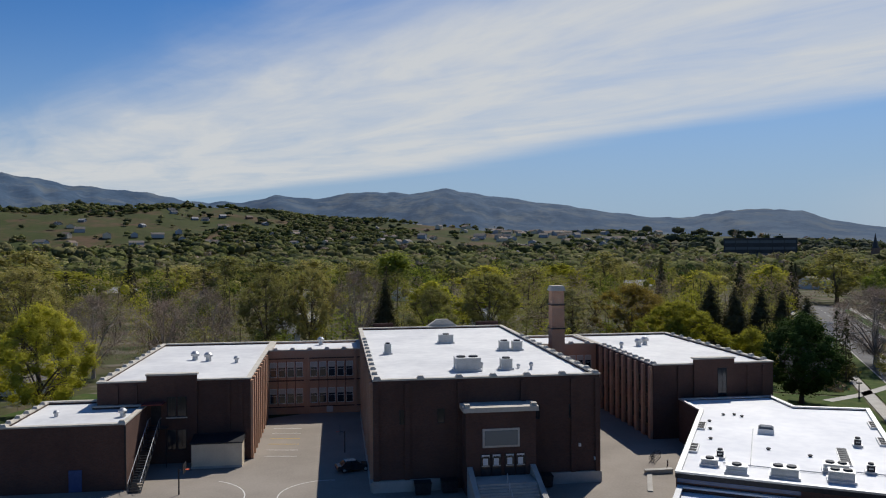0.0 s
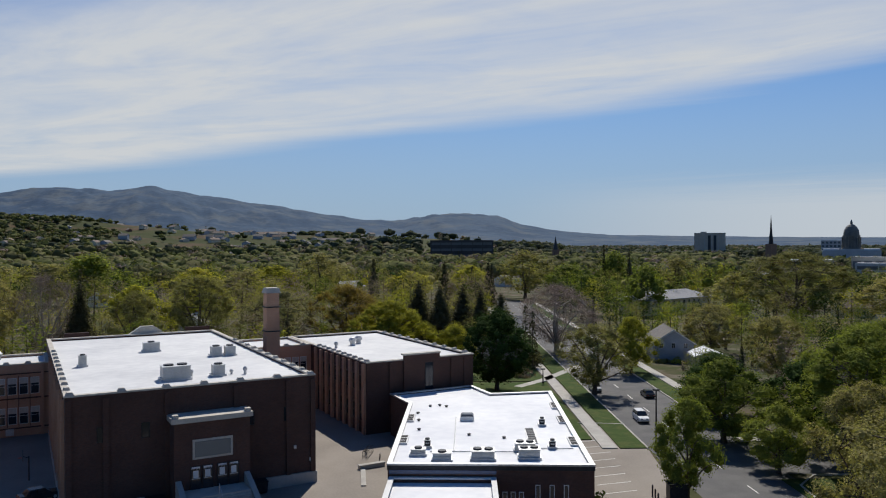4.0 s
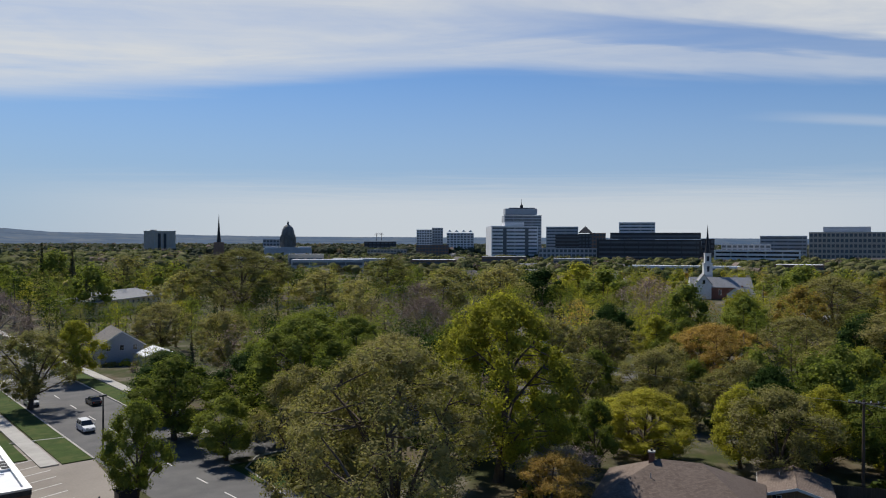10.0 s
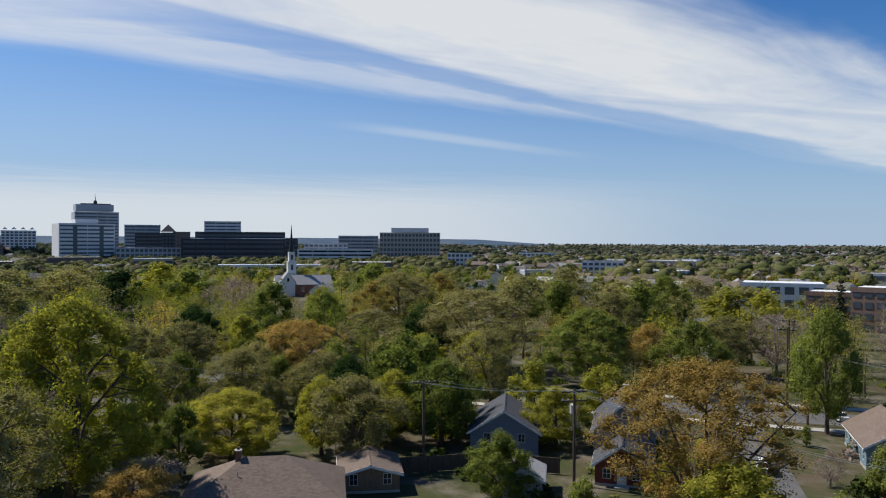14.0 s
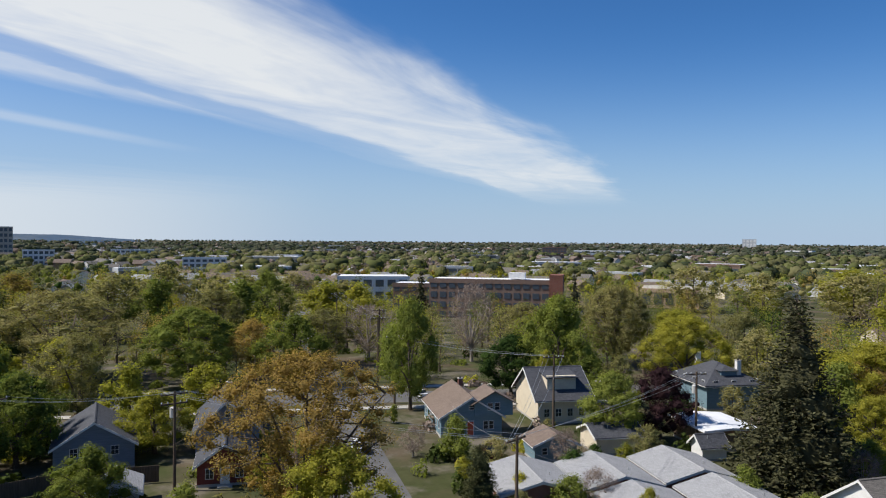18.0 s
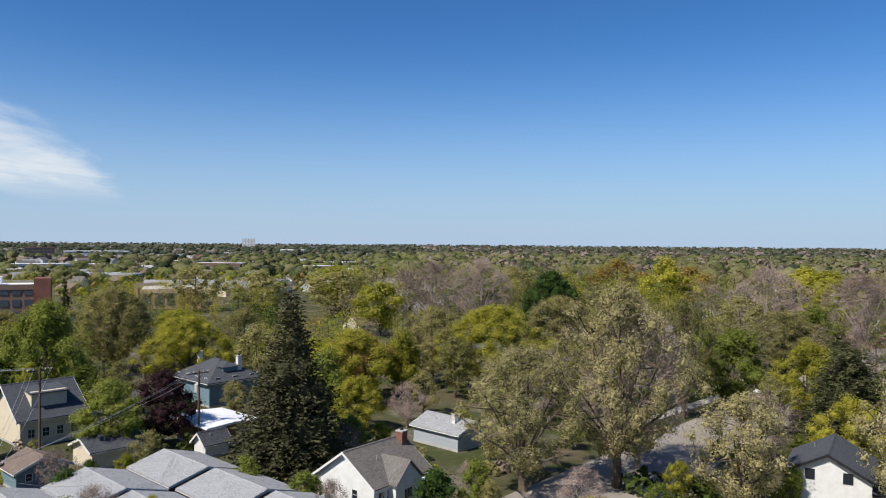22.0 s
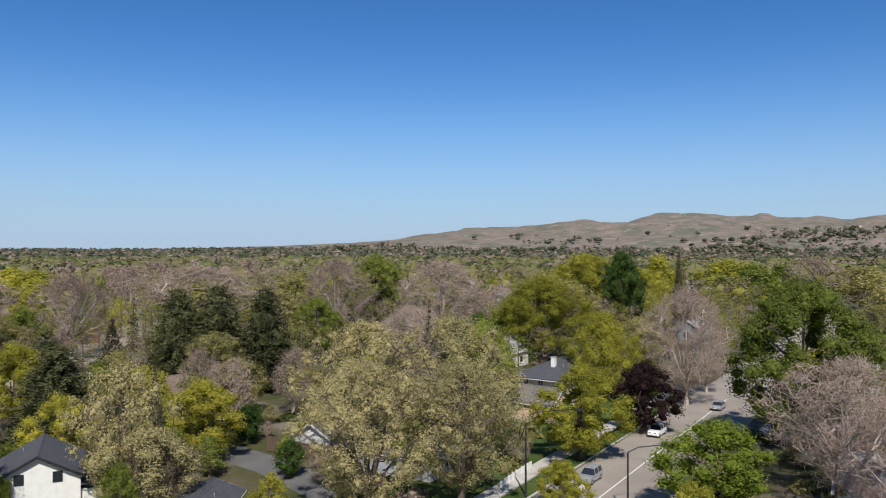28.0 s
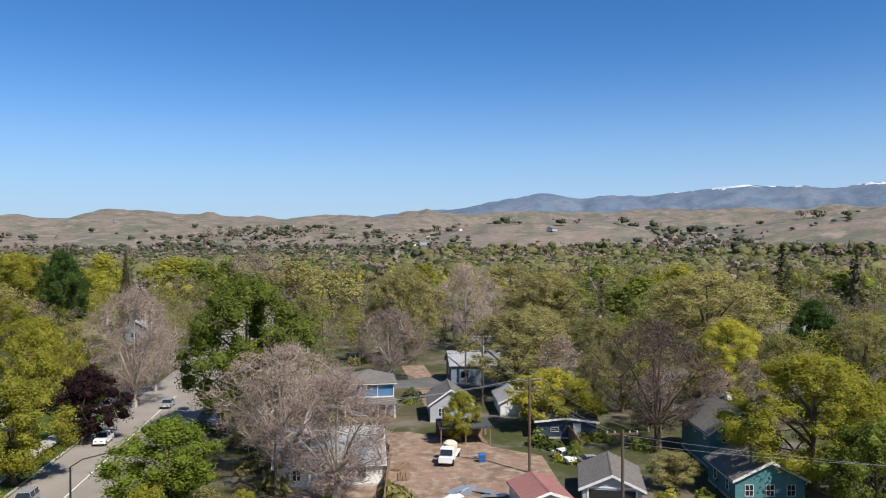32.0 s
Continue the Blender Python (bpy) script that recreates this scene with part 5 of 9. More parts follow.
def conifer_variant(kind, seed, near=True):
    rng = np.random.default_rng(seed)
    root = thing("spruce_tree" if kind == "spruce" else "pine_tree", 0, 0, 0, 0,
                 "tall narrow spruce with dark drooping needles" if kind == "spruce" else "broad dark green pine with heavy boughs", "tree")
    if near:
        wood, pts = conifer(rng, 0.3 if kind == "spruce" else 0.12, 42, 105, 0.0 if kind == "spruce" else 0.8)
        sizes = 0.165 * rng.uniform(0.6, 1.5, len(pts))
    else:
        wood, pts = conifer(rng, 0.3, 18, 10, 0.0 if kind == "spruce" else 0.8)
        sizes = 0.62 * rng.uniform(0.6, 1.5, len(pts))
    part("trunk", wood, "bark", root)
    crown = quads("crown", pts, sizes, LEAF[kind], rng, 0.45, 0.5)
    up = np.linspace(0.12, 0.9, 12)
    wide = 1.35 * (1 - up) ** (0.85 if kind == "spruce" else 0.45)
    turn = rng.uniform(0, 6.28, 12)
    crown = with_cores(crown, np.stack([0.35 * wide * np.cos(turn), 0.35 * wide * np.sin(turn), 0.7 + 9.1 * up], 1), np.minimum(wide, 1.3), rng)
    part("crown", crown, LEAF[kind], root)
    return root


VARIANTS = {}
for kind_no, kind in enumerate(KINDS):
    VARIANTS[kind] = [tree_variant(kind, 100 + 10 * kind_no + s) for s in range(2)]
    VARIANTS[kind + "_far"] = [tree_variant(kind, 500 + 10 * kind_no + s, "far") for s in range(3)]
    VARIANTS[kind + "_big"] = [tree_variant(kind, 900 + 10 * kind_no + s, "big") for s in range(2)]
for kind in ("spruce", "pine"):
    VARIANTS[kind] = [conifer_variant(kind, 300 + s) for s in range(2)]
    VARIANTS[kind + "_far"] = [conifer_variant(kind, 700 + s, False) for s in range(2)]
    VARIANTS[kind + "_big"] = VARIANTS[kind]
UNUSED = {id(v): v for vs in VARIANTS.values() for v in vs}
planted = []


def plant(kind, x, y, h, r, rng, far=False, z=0.0):
    """A tree of a kind, h metres high and r in radius."""
    v = VARIANTS[kind + ("_far" if far else "_big" if r > 6.4 else "")]
    v = v[int(rng.integers(len(v)))]
    wide = 2.5 if kind in ("spruce", "pine") else 4.0
    m = pose(x, y, z, 0, 0, float(rng.uniform(0, 360))) @ Matrix.Diagonal((r / wide, r / wide, h / 10, 1))
    if id(v) in UNUSED:
        del UNUSED[id(v)]
        v.matrix_basis = m
    else:
        v = copy_thing(v, pose(0, 0, 0))
        v.matrix_basis = m
    planted.append((x, y, r))
    return v


LIME = [
    (-55, 104.4, 16.2, 6.9), (44.7, 143.2, 12, 3.7), (51.8, 127.9, 9.4, 4.9), (42.7, 138.6, 13.5, 7.4), (68.9, 32, 19.3, 8.1),
    (83.4, 21.1, 8, 6.1), (130, 0.5, 8.4, 3.5), (88.7, -15.5, 7, 4), (101.1, -110.8, 11.6, 7), (57.2, -99.8, 11.2, 5.6),
    (48.5, -85.2, 6.9, 3.3), (52.6, -22, 8.7, 4.6), (41.7, -117.8, 14.2, 8.6), (-22.3, -87.2, 8.9, 5.5), (-58.5, -64.4, 10.8, 5.3),
    (-97.4, -17.5, 8.1, 5.9), (-121.9, 4.9, 13.1, 6), (-81.3, 11, 13.7, 8.1), (-88, -26.9, 6.4, 2.6), (85.3, -95.5, 12.4, 7),
    (-5.1, -114.9, 11.3, 4.7), (30.7, -258.2, 19.1, 10.1), (-101.7, -123.5, 18.3, 10.2), (-83, -86.6, 14.3, 4.9), (-156, -169, 22.3, 13.1),
    (-45.7, -53, 4.6, 2.6), (43.1, -44.6, 4.7, 1),
]
BARE = [
    (-62.8, 136.2, 15.5, 5.6), (-54.4, 148, 13.4, 5.3), (-46, 150.2, 15.3, 4.9), (-18.8, 163.9, 18.6, 5.7), (82.1, 144.3, 15.3, 9.3), (67.5, 25, 4.7, 5),
    (126.1, -81.3, 15.6, 5.4), (-92.2, -78.4, 18.2, 6.2), (-103.3, -83.7, 11.6, 4.4), (-74.4, -43.1, 13.2, 7.4),
    (-62.7, -31.2, 12.6, 6.6), (-67.4, -39.2, 12.3, 5.3), (-124.9, -51.2, 12.8, 7), (-164.9, -48.9, 19.8, 7.9),
    (73, -196.9, 20.2, 9.4), (86.6, -196.8, 19.2, 8), (0, -190, 19.5, 9.2), (12.4, -81.1, 17.7, 6), (-51.3, -203.6, 19.4, 17.2),
    (-18.3, -179.1, 18.7, 8.2), (-81, -182.8, 21.3, 9), (-100, -161.6, 20.9, 13.1),
]
OLIVE = [
    (-91.9, 166.3, 19.6, 10), (-36.9, 160.8, 18.2, 6.9), (-28.8, 165.5, 19.2, 6.6), (-2.3, 160, 15.1, 5.9),
    (10.3, 171.7, 17.5, 7.9), (65.3, 103, 11.4, 5.6), (172.7, 166.7, 21.9, 16.5), (209.9, 7.1, 15.9, 11.7), (47, 30.5, 16.9, 8.5), (48.6, 38.5, 12.4, 5.1),
    (98.7, 99.3, 11.7, 5.7), (63.1, 52.4, 11, 4.9), (81.6, 7.6, 9.8, 5.4), (141.7, -9.8, 15.5, 12),
    (149.6, 10.6, 10.9, 6.9), (109.1, -102.9, 15.8, 6.2), (52.7, -118.9, 13.6, 6.1), (10.6, -109.5, 17, 4.1), (-175, 2.5, 18, 15.4), (-177, -32.9, 18, 11), (-147.1, -29.3, 12.1, 7.9), (-139, -16.3, 10.9, 6.4), (109, -103.1, 15.9, 7.5),
    (85.9, -110.5, 12.2, 5.4), (-107.3, -131.8, 18.5, 7.8), (-186.3, -72.9, 17.6, 9.3), (-144.7, -55.5, 19.9, 7.6), (-117, -26.8, 14, 8.9), (-77, -2, 3.8, 3.1),
]
SPRUCE = [
    (-12.5, 164.6, 16.9, 4.6), (54.6, 155.7, 16.2, 6.2), (58, 151.4, 15.2, 5.6), (63.5, 152.3, 14.9, 5.6), (67.2, 150.9, 14.3, 5), (71.2, 149.2, 13.4, 5.4), (94, -82.4, 9.2, 2), (45.8, -66.8, 19.3, 7), (-21.9, -148.4, 11.4, 3.4), (-258.7, 26.2, 25.1, 5.1),
    (-188.9, -163.7, 22.9, 3.2), (-169.6, -169.8, 22.2, 6.4),
]
CREAM = [
    (26.1, 162.9, 14.5, 8.2), (13.6, -75.8, 20.6, 6.9), (21.6, -70.8, 14.7, 6.6), (1.8, -72, 11.2, 4.7), (-11.6, -73.1, 13.9, 4.3),
    (-13, -68.8, 8.5, 4.8), (-36.6, -75.6, 16.3, 7.5), (-44.2, -69.1, 17.1, 7.6), (-29.2, -59.2, 14.5, 6.5), (-38.3, -58.6, 13.9, 6),
]
ORANGE = [
    (38.7, 155.3, 15.7, 7.6), (59.8, 22.7, 6.4, 3.6), (158, 25.4, 7.1, 7.7), (60, -22.2, 15, 7.4),
    (126.5, -37.6, 10.3, 4.4), (57.6, -103, 10.4, 4.8),
]
DARK = [
    (52.5, 111.6, 13.5, 5.9), (73.6, 84.5, 8.6, 5.8), (74, 70, 9.5, 5.4), (106, -2.3, 7.4, 4.9), (46.8, -173.8, 18.2, 8.3), (-85.4, -123.3, 10.8, 4.7),
    (-148.6, 20.1, 14.1, 5.2), (-155.9, -155.2, 23.2, 7.3),
]
GREEN = [
    (46.8, 57.9, 9.6, 3.1), (70.9, 58.6, 15.3, 8), (64, 72.5, 10, 5.6), (60.8, 60.8, 7.2, 3.8), (127.1, -27.5, 13, 8.1),
    (72.6, -7.2, 4.7, 2.9), (117.7, -42, 11.8, 5.9), (190.6, -60.6, 15.7, 7.4), (94.3, -50.6, 16.1, 4.2), (104.7, -85.3, 14.5, 4.6),
    (67, -63, 8.7, 4.2), (9.6, -134.7, 9.9, 5), (-40, -69.3, 6, 3.6), (-82.5, -52.9, 20.5, 9.5), (-72.5, 14.6, 9.2, 4.4),
    (91.4, -74.7, 15.8, 5.4), (4.5, -119.9, 11.9, 5.7), (-99.3, -196.3, 21.9, 9.9), (-60.1, -86.1, 14.1, 4.5), (-10.3, -67.2, 6.3, 2),
    (69.6, -7, 6.5, 3.1),
]
BROWN = [
    (-91.9, -4, 15.4, 6.5), (-14.2, -69.6, 7.3, 3.8),
]
PURPLE = [
    (65.2, -69.1, 9.1, 4), (-73.5, -69.3, 9.3, 4.5),
]
PINE = [
    (-42, -123.5, 17.4, 6.2), (-35, -126, 18.1, 6.6), (-28.6, -125.5, 16.8, 5.8), (-30.8, -136.6, 17, 6.4), (-9.3, -119.6, 11.1, 5.5), (-9, -104.6, 12, 6.2), (53.4, -35.3, 6.9, 2),
]
FRESH = [
    (-58.1, -45.8, 8.1, 5.4),
]

# the taller trees of the gardens and streets beyond: place, height and crown radius
OLIVE_GARDENS = [
    (-73.8, 321.6, 16, 11.3), (-56.5, 325.1, 17, 12.2), (-36.3, 328, 16.1, 11.3), (-105.5, 312.7, 15.3, 14.7), (-159.6, 288.9, 21.7, 17.1), (33.7, 291.3, 14, 13.1),
    (-90.5, 317.3, 18.6, 12.2), (69.4, 322.6, 19.3, 12.2), (151.6, 293.1, 20.2, 12.2), (111.8, 129.9, 11, 6.4), (261.4, 170.6, 17, 11.6), (217.9, 118.7, 15, 11.1),
    (229.8, 106.1, 15, 9.8), (168.7, 119.7, 13, 6.9), (204, 259.4, 17.4, 11), (155.1, 172.3, 15, 8.6), (197.1, 154.4, 14, 11.2), (254.9, 116.4, 15, 12.5),
    (180.9, 101, 14, 9.2), (190.8, -22.4, 14, 7.4),
]
OLIVE_GARDENS_B = [
    (95.3, 33.6, 9.5, 4.5), (101.1, 24.3, 10, 4.8), (100.9, 13, 9.5, 4.5), (107.6, -9.5, 12, 4.8), (91.6, 59.2, 11, 6.5), (126, 39.3, 11, 5.9),
    (122.6, 47.4, 11, 4.9), (167.6, -41.6, 13, 6.4), (200.6, -25.4, 15, 9), (221.7, -62.7, 14, 9.9), (214, -75.4, 14, 7.6), (174.2, -74.2, 13.5, 9.8),
    (130.1, -96.8, 11, 6.3), (230.1, -42.2, 16, 10.4), (135.5, -54.2, 11, 6), (172.7, -42.2, 14, 6.1), (90.9, -195.2, 14, 8.3), (179.3, -205.2, 15.5, 10.1),
    (144.1, -193.7, 15, 9), (81.5, -253.4, 16, 8.7),
]
OLIVE_GARDENS_C = [
    (35.7, -176.3, 15, 5.9), (5.1, -177, 13, 6.8), (-2.7, -159.1, 12, 7.1), (41.9, -163.1, 13, 7.5), (127.9, -213.2, 15, 11.1), (-32.2, -119.4, 11, 4.6),
    (-81.9, -215.6, 15, 8.6), (-287.8, -161.5, 16.6, 14.7), (-102.3, -97.8, 11.5, 5.5), (-48.4, -193.8, 15, 8.9), (-136.3, -154.5, 14.5, 7.6), (-209.9, -104.5, 15.5, 12.2),
    (-140.5, 26.6, 12, 6.4), (-101.3, -12.6, 10, 3.2), (-110.5, -9.8, 10.5, 4.3), (-277.5, -65.9, 16, 10.6), (-151.6, -82.5, 13, 6.4), (-200.7, 14.6, 14.5, 9),
    (-120.1, 12.5, 11, 5.4),
]
LIME_GARDENS = [
    (-3.1, 217.3, 13, 8.1), (13.9, 218.7, 12.5, 8.9), (-146.1, 291.7, 14, 17), (18.5, 329.5, 14, 12.2), (50.3, 167.1, 10, 5.8), (50.4, 326.1, 14.6, 14.7),
    (118.9, 278, 15, 10.1), (94.3, 281.9, 13, 11), (196.8, 151.8, 14, 7.7), (274.4, 94.3, 16, 10.8), (82.5, 117.6, 10.5, 4.5), (134.6, 31.9, 11, 4.3),
    (183.6, 24.4, 13, 5.5), (171.4, -68.7, 13, 8.2), (163.6, -73.9, 13, 6.7), (138.7, -229.3, 16, 11.1), (86.3, -68.3, 8.5, 1.8), (-12.1, -301, 16.5, 11.2),
    (-12.3, -202.3, 14, 6.3), (91.8, -174.3, 14, 7.3),
]
LIME_GARDENS_B = [
    (-18.7, -294, 15.5, 13.1), (-199.6, -190.8, 15.5, 10.7), (-244, -222.2, 19.8, 9.8), (-94.3, -96.6, 10.5, 4.6), (-221.5, -244.6, 20.1, 14.7), (-261.2, -201.6, 19, 14.7),
    (-261, -5, 16.5, 10.1), (-86.3, 17.1, 9.5, 3.9), (-252.8, -90.6, 16.5, 9),
]
SPRUCE_GARDENS = [
    (-125.5, 305.2, 22.4, 4.4), (83.8, 292.4, 18, 3.2), (109.9, 281.5, 17, 3.6), (119.6, 261.5, 17, 3), (189, 270.5, 21.3, 2.7), (173.6, 240.1, 17, 2.4),
    (180.3, 276.4, 23.3, 2.4), (80.4, 281.6, 18, 3.3), (106.7, 274.3, 17, 3.1), (123.1, 265.9, 17, 2.2), (170.8, -94.5, 16, 3.8), (162, -138, 16, 2.8),
    (-227, -239.5, 22.1, 2.7), (-255.9, 46.1, 24.5, 4.6),
]
GREEN_GARDENS = [
    (65.7, 320.9, 14, 14.6), (-20.6, 329.4, 19.2, 13.5), (154.6, 261.1, 15, 11.3), (237.7, 72.6, 15, 9.2), (109.7, 87.8, 11.5, 8.3), (152.3, 209, 16, 7.7),
    (183.6, 274.2, 19.2, 8.6), (268.2, 17.9, 16, 9.2), (131.3, 26.6, 11, 5), (89.8, -2.1, 10, 4.8), (101.1, 72.7, 12, 6.5), (187.9, -33.3, 14, 5.9),
    (182.2, 36.3, 14, 6.2), (175.8, -49.9, 14, 5.7), (165.8, 21.6, 13, 5.7), (84.9, -223.8, 15, 9.2), (-8.8, -168.9, 12, 5.5), (-61.9, -149.7, 13.5, 6.3),
    (-256.4, -207.8, 18.8, 12.2), (-252.6, -183.8, 17, 13.9),
]
GREEN_GARDENS_B = [
    (-101.2, -135.1, 13, 5.3), (-273, -185.4, 17.2, 7.8), (-187.8, -30.3, 14.5, 8.5), (-254.6, -29.9, 16.5, 9.9), (-213.9, -14.5, 15, 9.9), (-264.9, 45.4, 15, 12),
]
DARK_GARDENS = [
    (247.8, 97.9, 14, 8.3), (143.9, 43.1, 12, 5.1), (144.6, 0, 12, 5.6), (96.1, -69.3, 9.5, 4.6),
]
BARE_GARDENS = [
    (168.6, 101, 13, 7.6), (143, 84, 12, 6.2), (210.2, 52.2, 14, 8), (139.9, -65.3, 11, 5.7), (-44.9, -299.4, 17, 13.5), (-64, -323.7, 18.4, 14.7),
    (97.1, -197.6, 16, 8.2), (-43.7, -260, 17.5, 10.6), (-99.6, -314.6, 19.1, 14.7), (-73.6, -130.8, 12.5, 6.7), (-109.6, -151, 15, 7.2), (-279.4, -175.6, 20.2, 12.7),
    (-280.5, -173.9, 19.5, 10.3),
]
ORANGE_GARDENS = [
    (123.4, 20.4, 11.5, 7), (235.9, -4.5, 14, 7.4), (185.8, 12.9, 14, 5.8), (58.4, -324.8, 17.8, 12.7), (27, -299, 16, 9.4),
]

tree_rng = np.random.default_rng(5)
for kind, rows in (("lime", LIME), ("bare", BARE), ("olive", OLIVE), ("spruce", SPRUCE), ("cream", CREAM), ("orange", ORANGE), ("dark", DARK),
                   ("green", GREEN), ("purple", PURPLE), ("pine", PINE), ("fresh", FRESH), ("brown", BROWN)):
    for x, y, h, r in rows:
        plant(kind, x, y, h, r * (1 if kind in ("spruce", "pine") else 1.08), tree_rng, far=math.hypot(x, y) > 260)
garden_rng = np.random.default_rng(6)
for kind, rows in (("olive", OLIVE_GARDENS), ("olive", OLIVE_GARDENS_B), ("olive", OLIVE_GARDENS_C), ("lime", LIME_GARDENS), ("lime", LIME_GARDENS_B), ("spruce", SPRUCE_GARDENS), ("green", GREEN_GARDENS), ("green", GREEN_GARDENS_B), ("dark", DARK_GARDENS), ("bare", BARE_GARDENS), ("orange", ORANGE_GARDENS)):
    for x, y, h, r in rows:
        if not any((x - q[0]) ** 2 + (y - q[1]) ** 2 < (0.55 * q[2]) ** 2 for q in planted):
            plant(kind, x, y, h, r * (1 if kind == "spruce" else 1.1), garden_rng, far=math.hypot(x, y) > 175)

# woods and gardens of the middle distance: which kinds grow where, by heading
MIX_NORTH = ["olive", "bare", "olive", "green", "bare", "spruce", "lime", "olive", "bare", "dark"]
MIX_EAST = ["olive", "lime", "green", "green", "bare", "dark", "green", "olive", "dark", "spruce"]
MIX_SOUTH = ["olive", "lime", "green", "olive", "orange", "green", "lime", "lime", "dark", "olive"]
MIX_WEST = ["olive", "lime", "bare", "green", "olive", "bare", "bare", "lime", "spruce", "bare"]


def mix_at(x, y):
    az = math.degrees(math.atan2(-x, y))
    az = az - 360 if az > 70 else az
    return MIX_NORTH if az > -28 else MIX_EAST if az > -70 else MIX_SOUTH if az > -150 else MIX_WEST


OPEN = [(83, -52, 8), (82, -66, 8), (77, -93, 8), (-100.5, -44.5, 7), (-101, -32.5, 5), (-107.5, -25.2, 4), (-77.5, -91, 9), (-89, -26.8, 4), (-68, -84, 5),
        (101.5, 131.5, 4), (101, 119, 3), (166, 216, 12), (89.5, -9.5, 4), (84.5, -22.5, 5), (61.4, -73.8, 6), (-5.6, -79.4, 6), (34, -82.5, 6), (-91, 3.5, 7), (-73.5, -7.6, 6),
        (101.8, -56, 5), (335.4, 55.5, 13), (-130, -60, 7), (-96, -72, 4)]     # trees stay low on the camera's sight lines to these


def ceiling_at(x, y):
    """How high a tree may grow here and leave the camera's sight lines open."""
    most = 99.0
    for ox, oy, wide in OPEN:
        far = math.hypot(ox, oy)
        along = (x * ox + y * oy) / far
        if far - (170 if far > 200 else 50) < along < far + 0.5 * wide and abs(x * oy - y * ox) / far < (wide + 3.0) * along / far:
            most = min(most, 22.0 - 18.0 * along / far)
    return most


def clear_at(x, y):
    """True where streets, the school and open lots keep trees away."""
    p = Vector((x, y))
    a, b = p.dot(E1), p.dot(E2)
    if -60 < x < 60 and 60 < y < 128:
        return True
    if 2 < a < 44 and 85 < b < 135:
        return True
    if 20 < a < 44 and b > 40 or 37 < a < 50 and -135 < b < -60:
        return True
    if 109 < a < 121 and -60 < b < 30:
        return True
    if a > 40 and abs(b + 7 - (a - 36) * 0.037) < 5:
        return True
    u, w = p.dot(W1), p.dot(W2)
    if -37 < w < -18 and u < -40:
        return True
    if 10 < w < 22 and u < -60:
        return True
    return False



# ---- houses ----
sites = []
TRUE = Matrix.Diagonal((1 / SCALE, 1 / SCALE, 1 / SCALE, 1))    # for things given in true metres


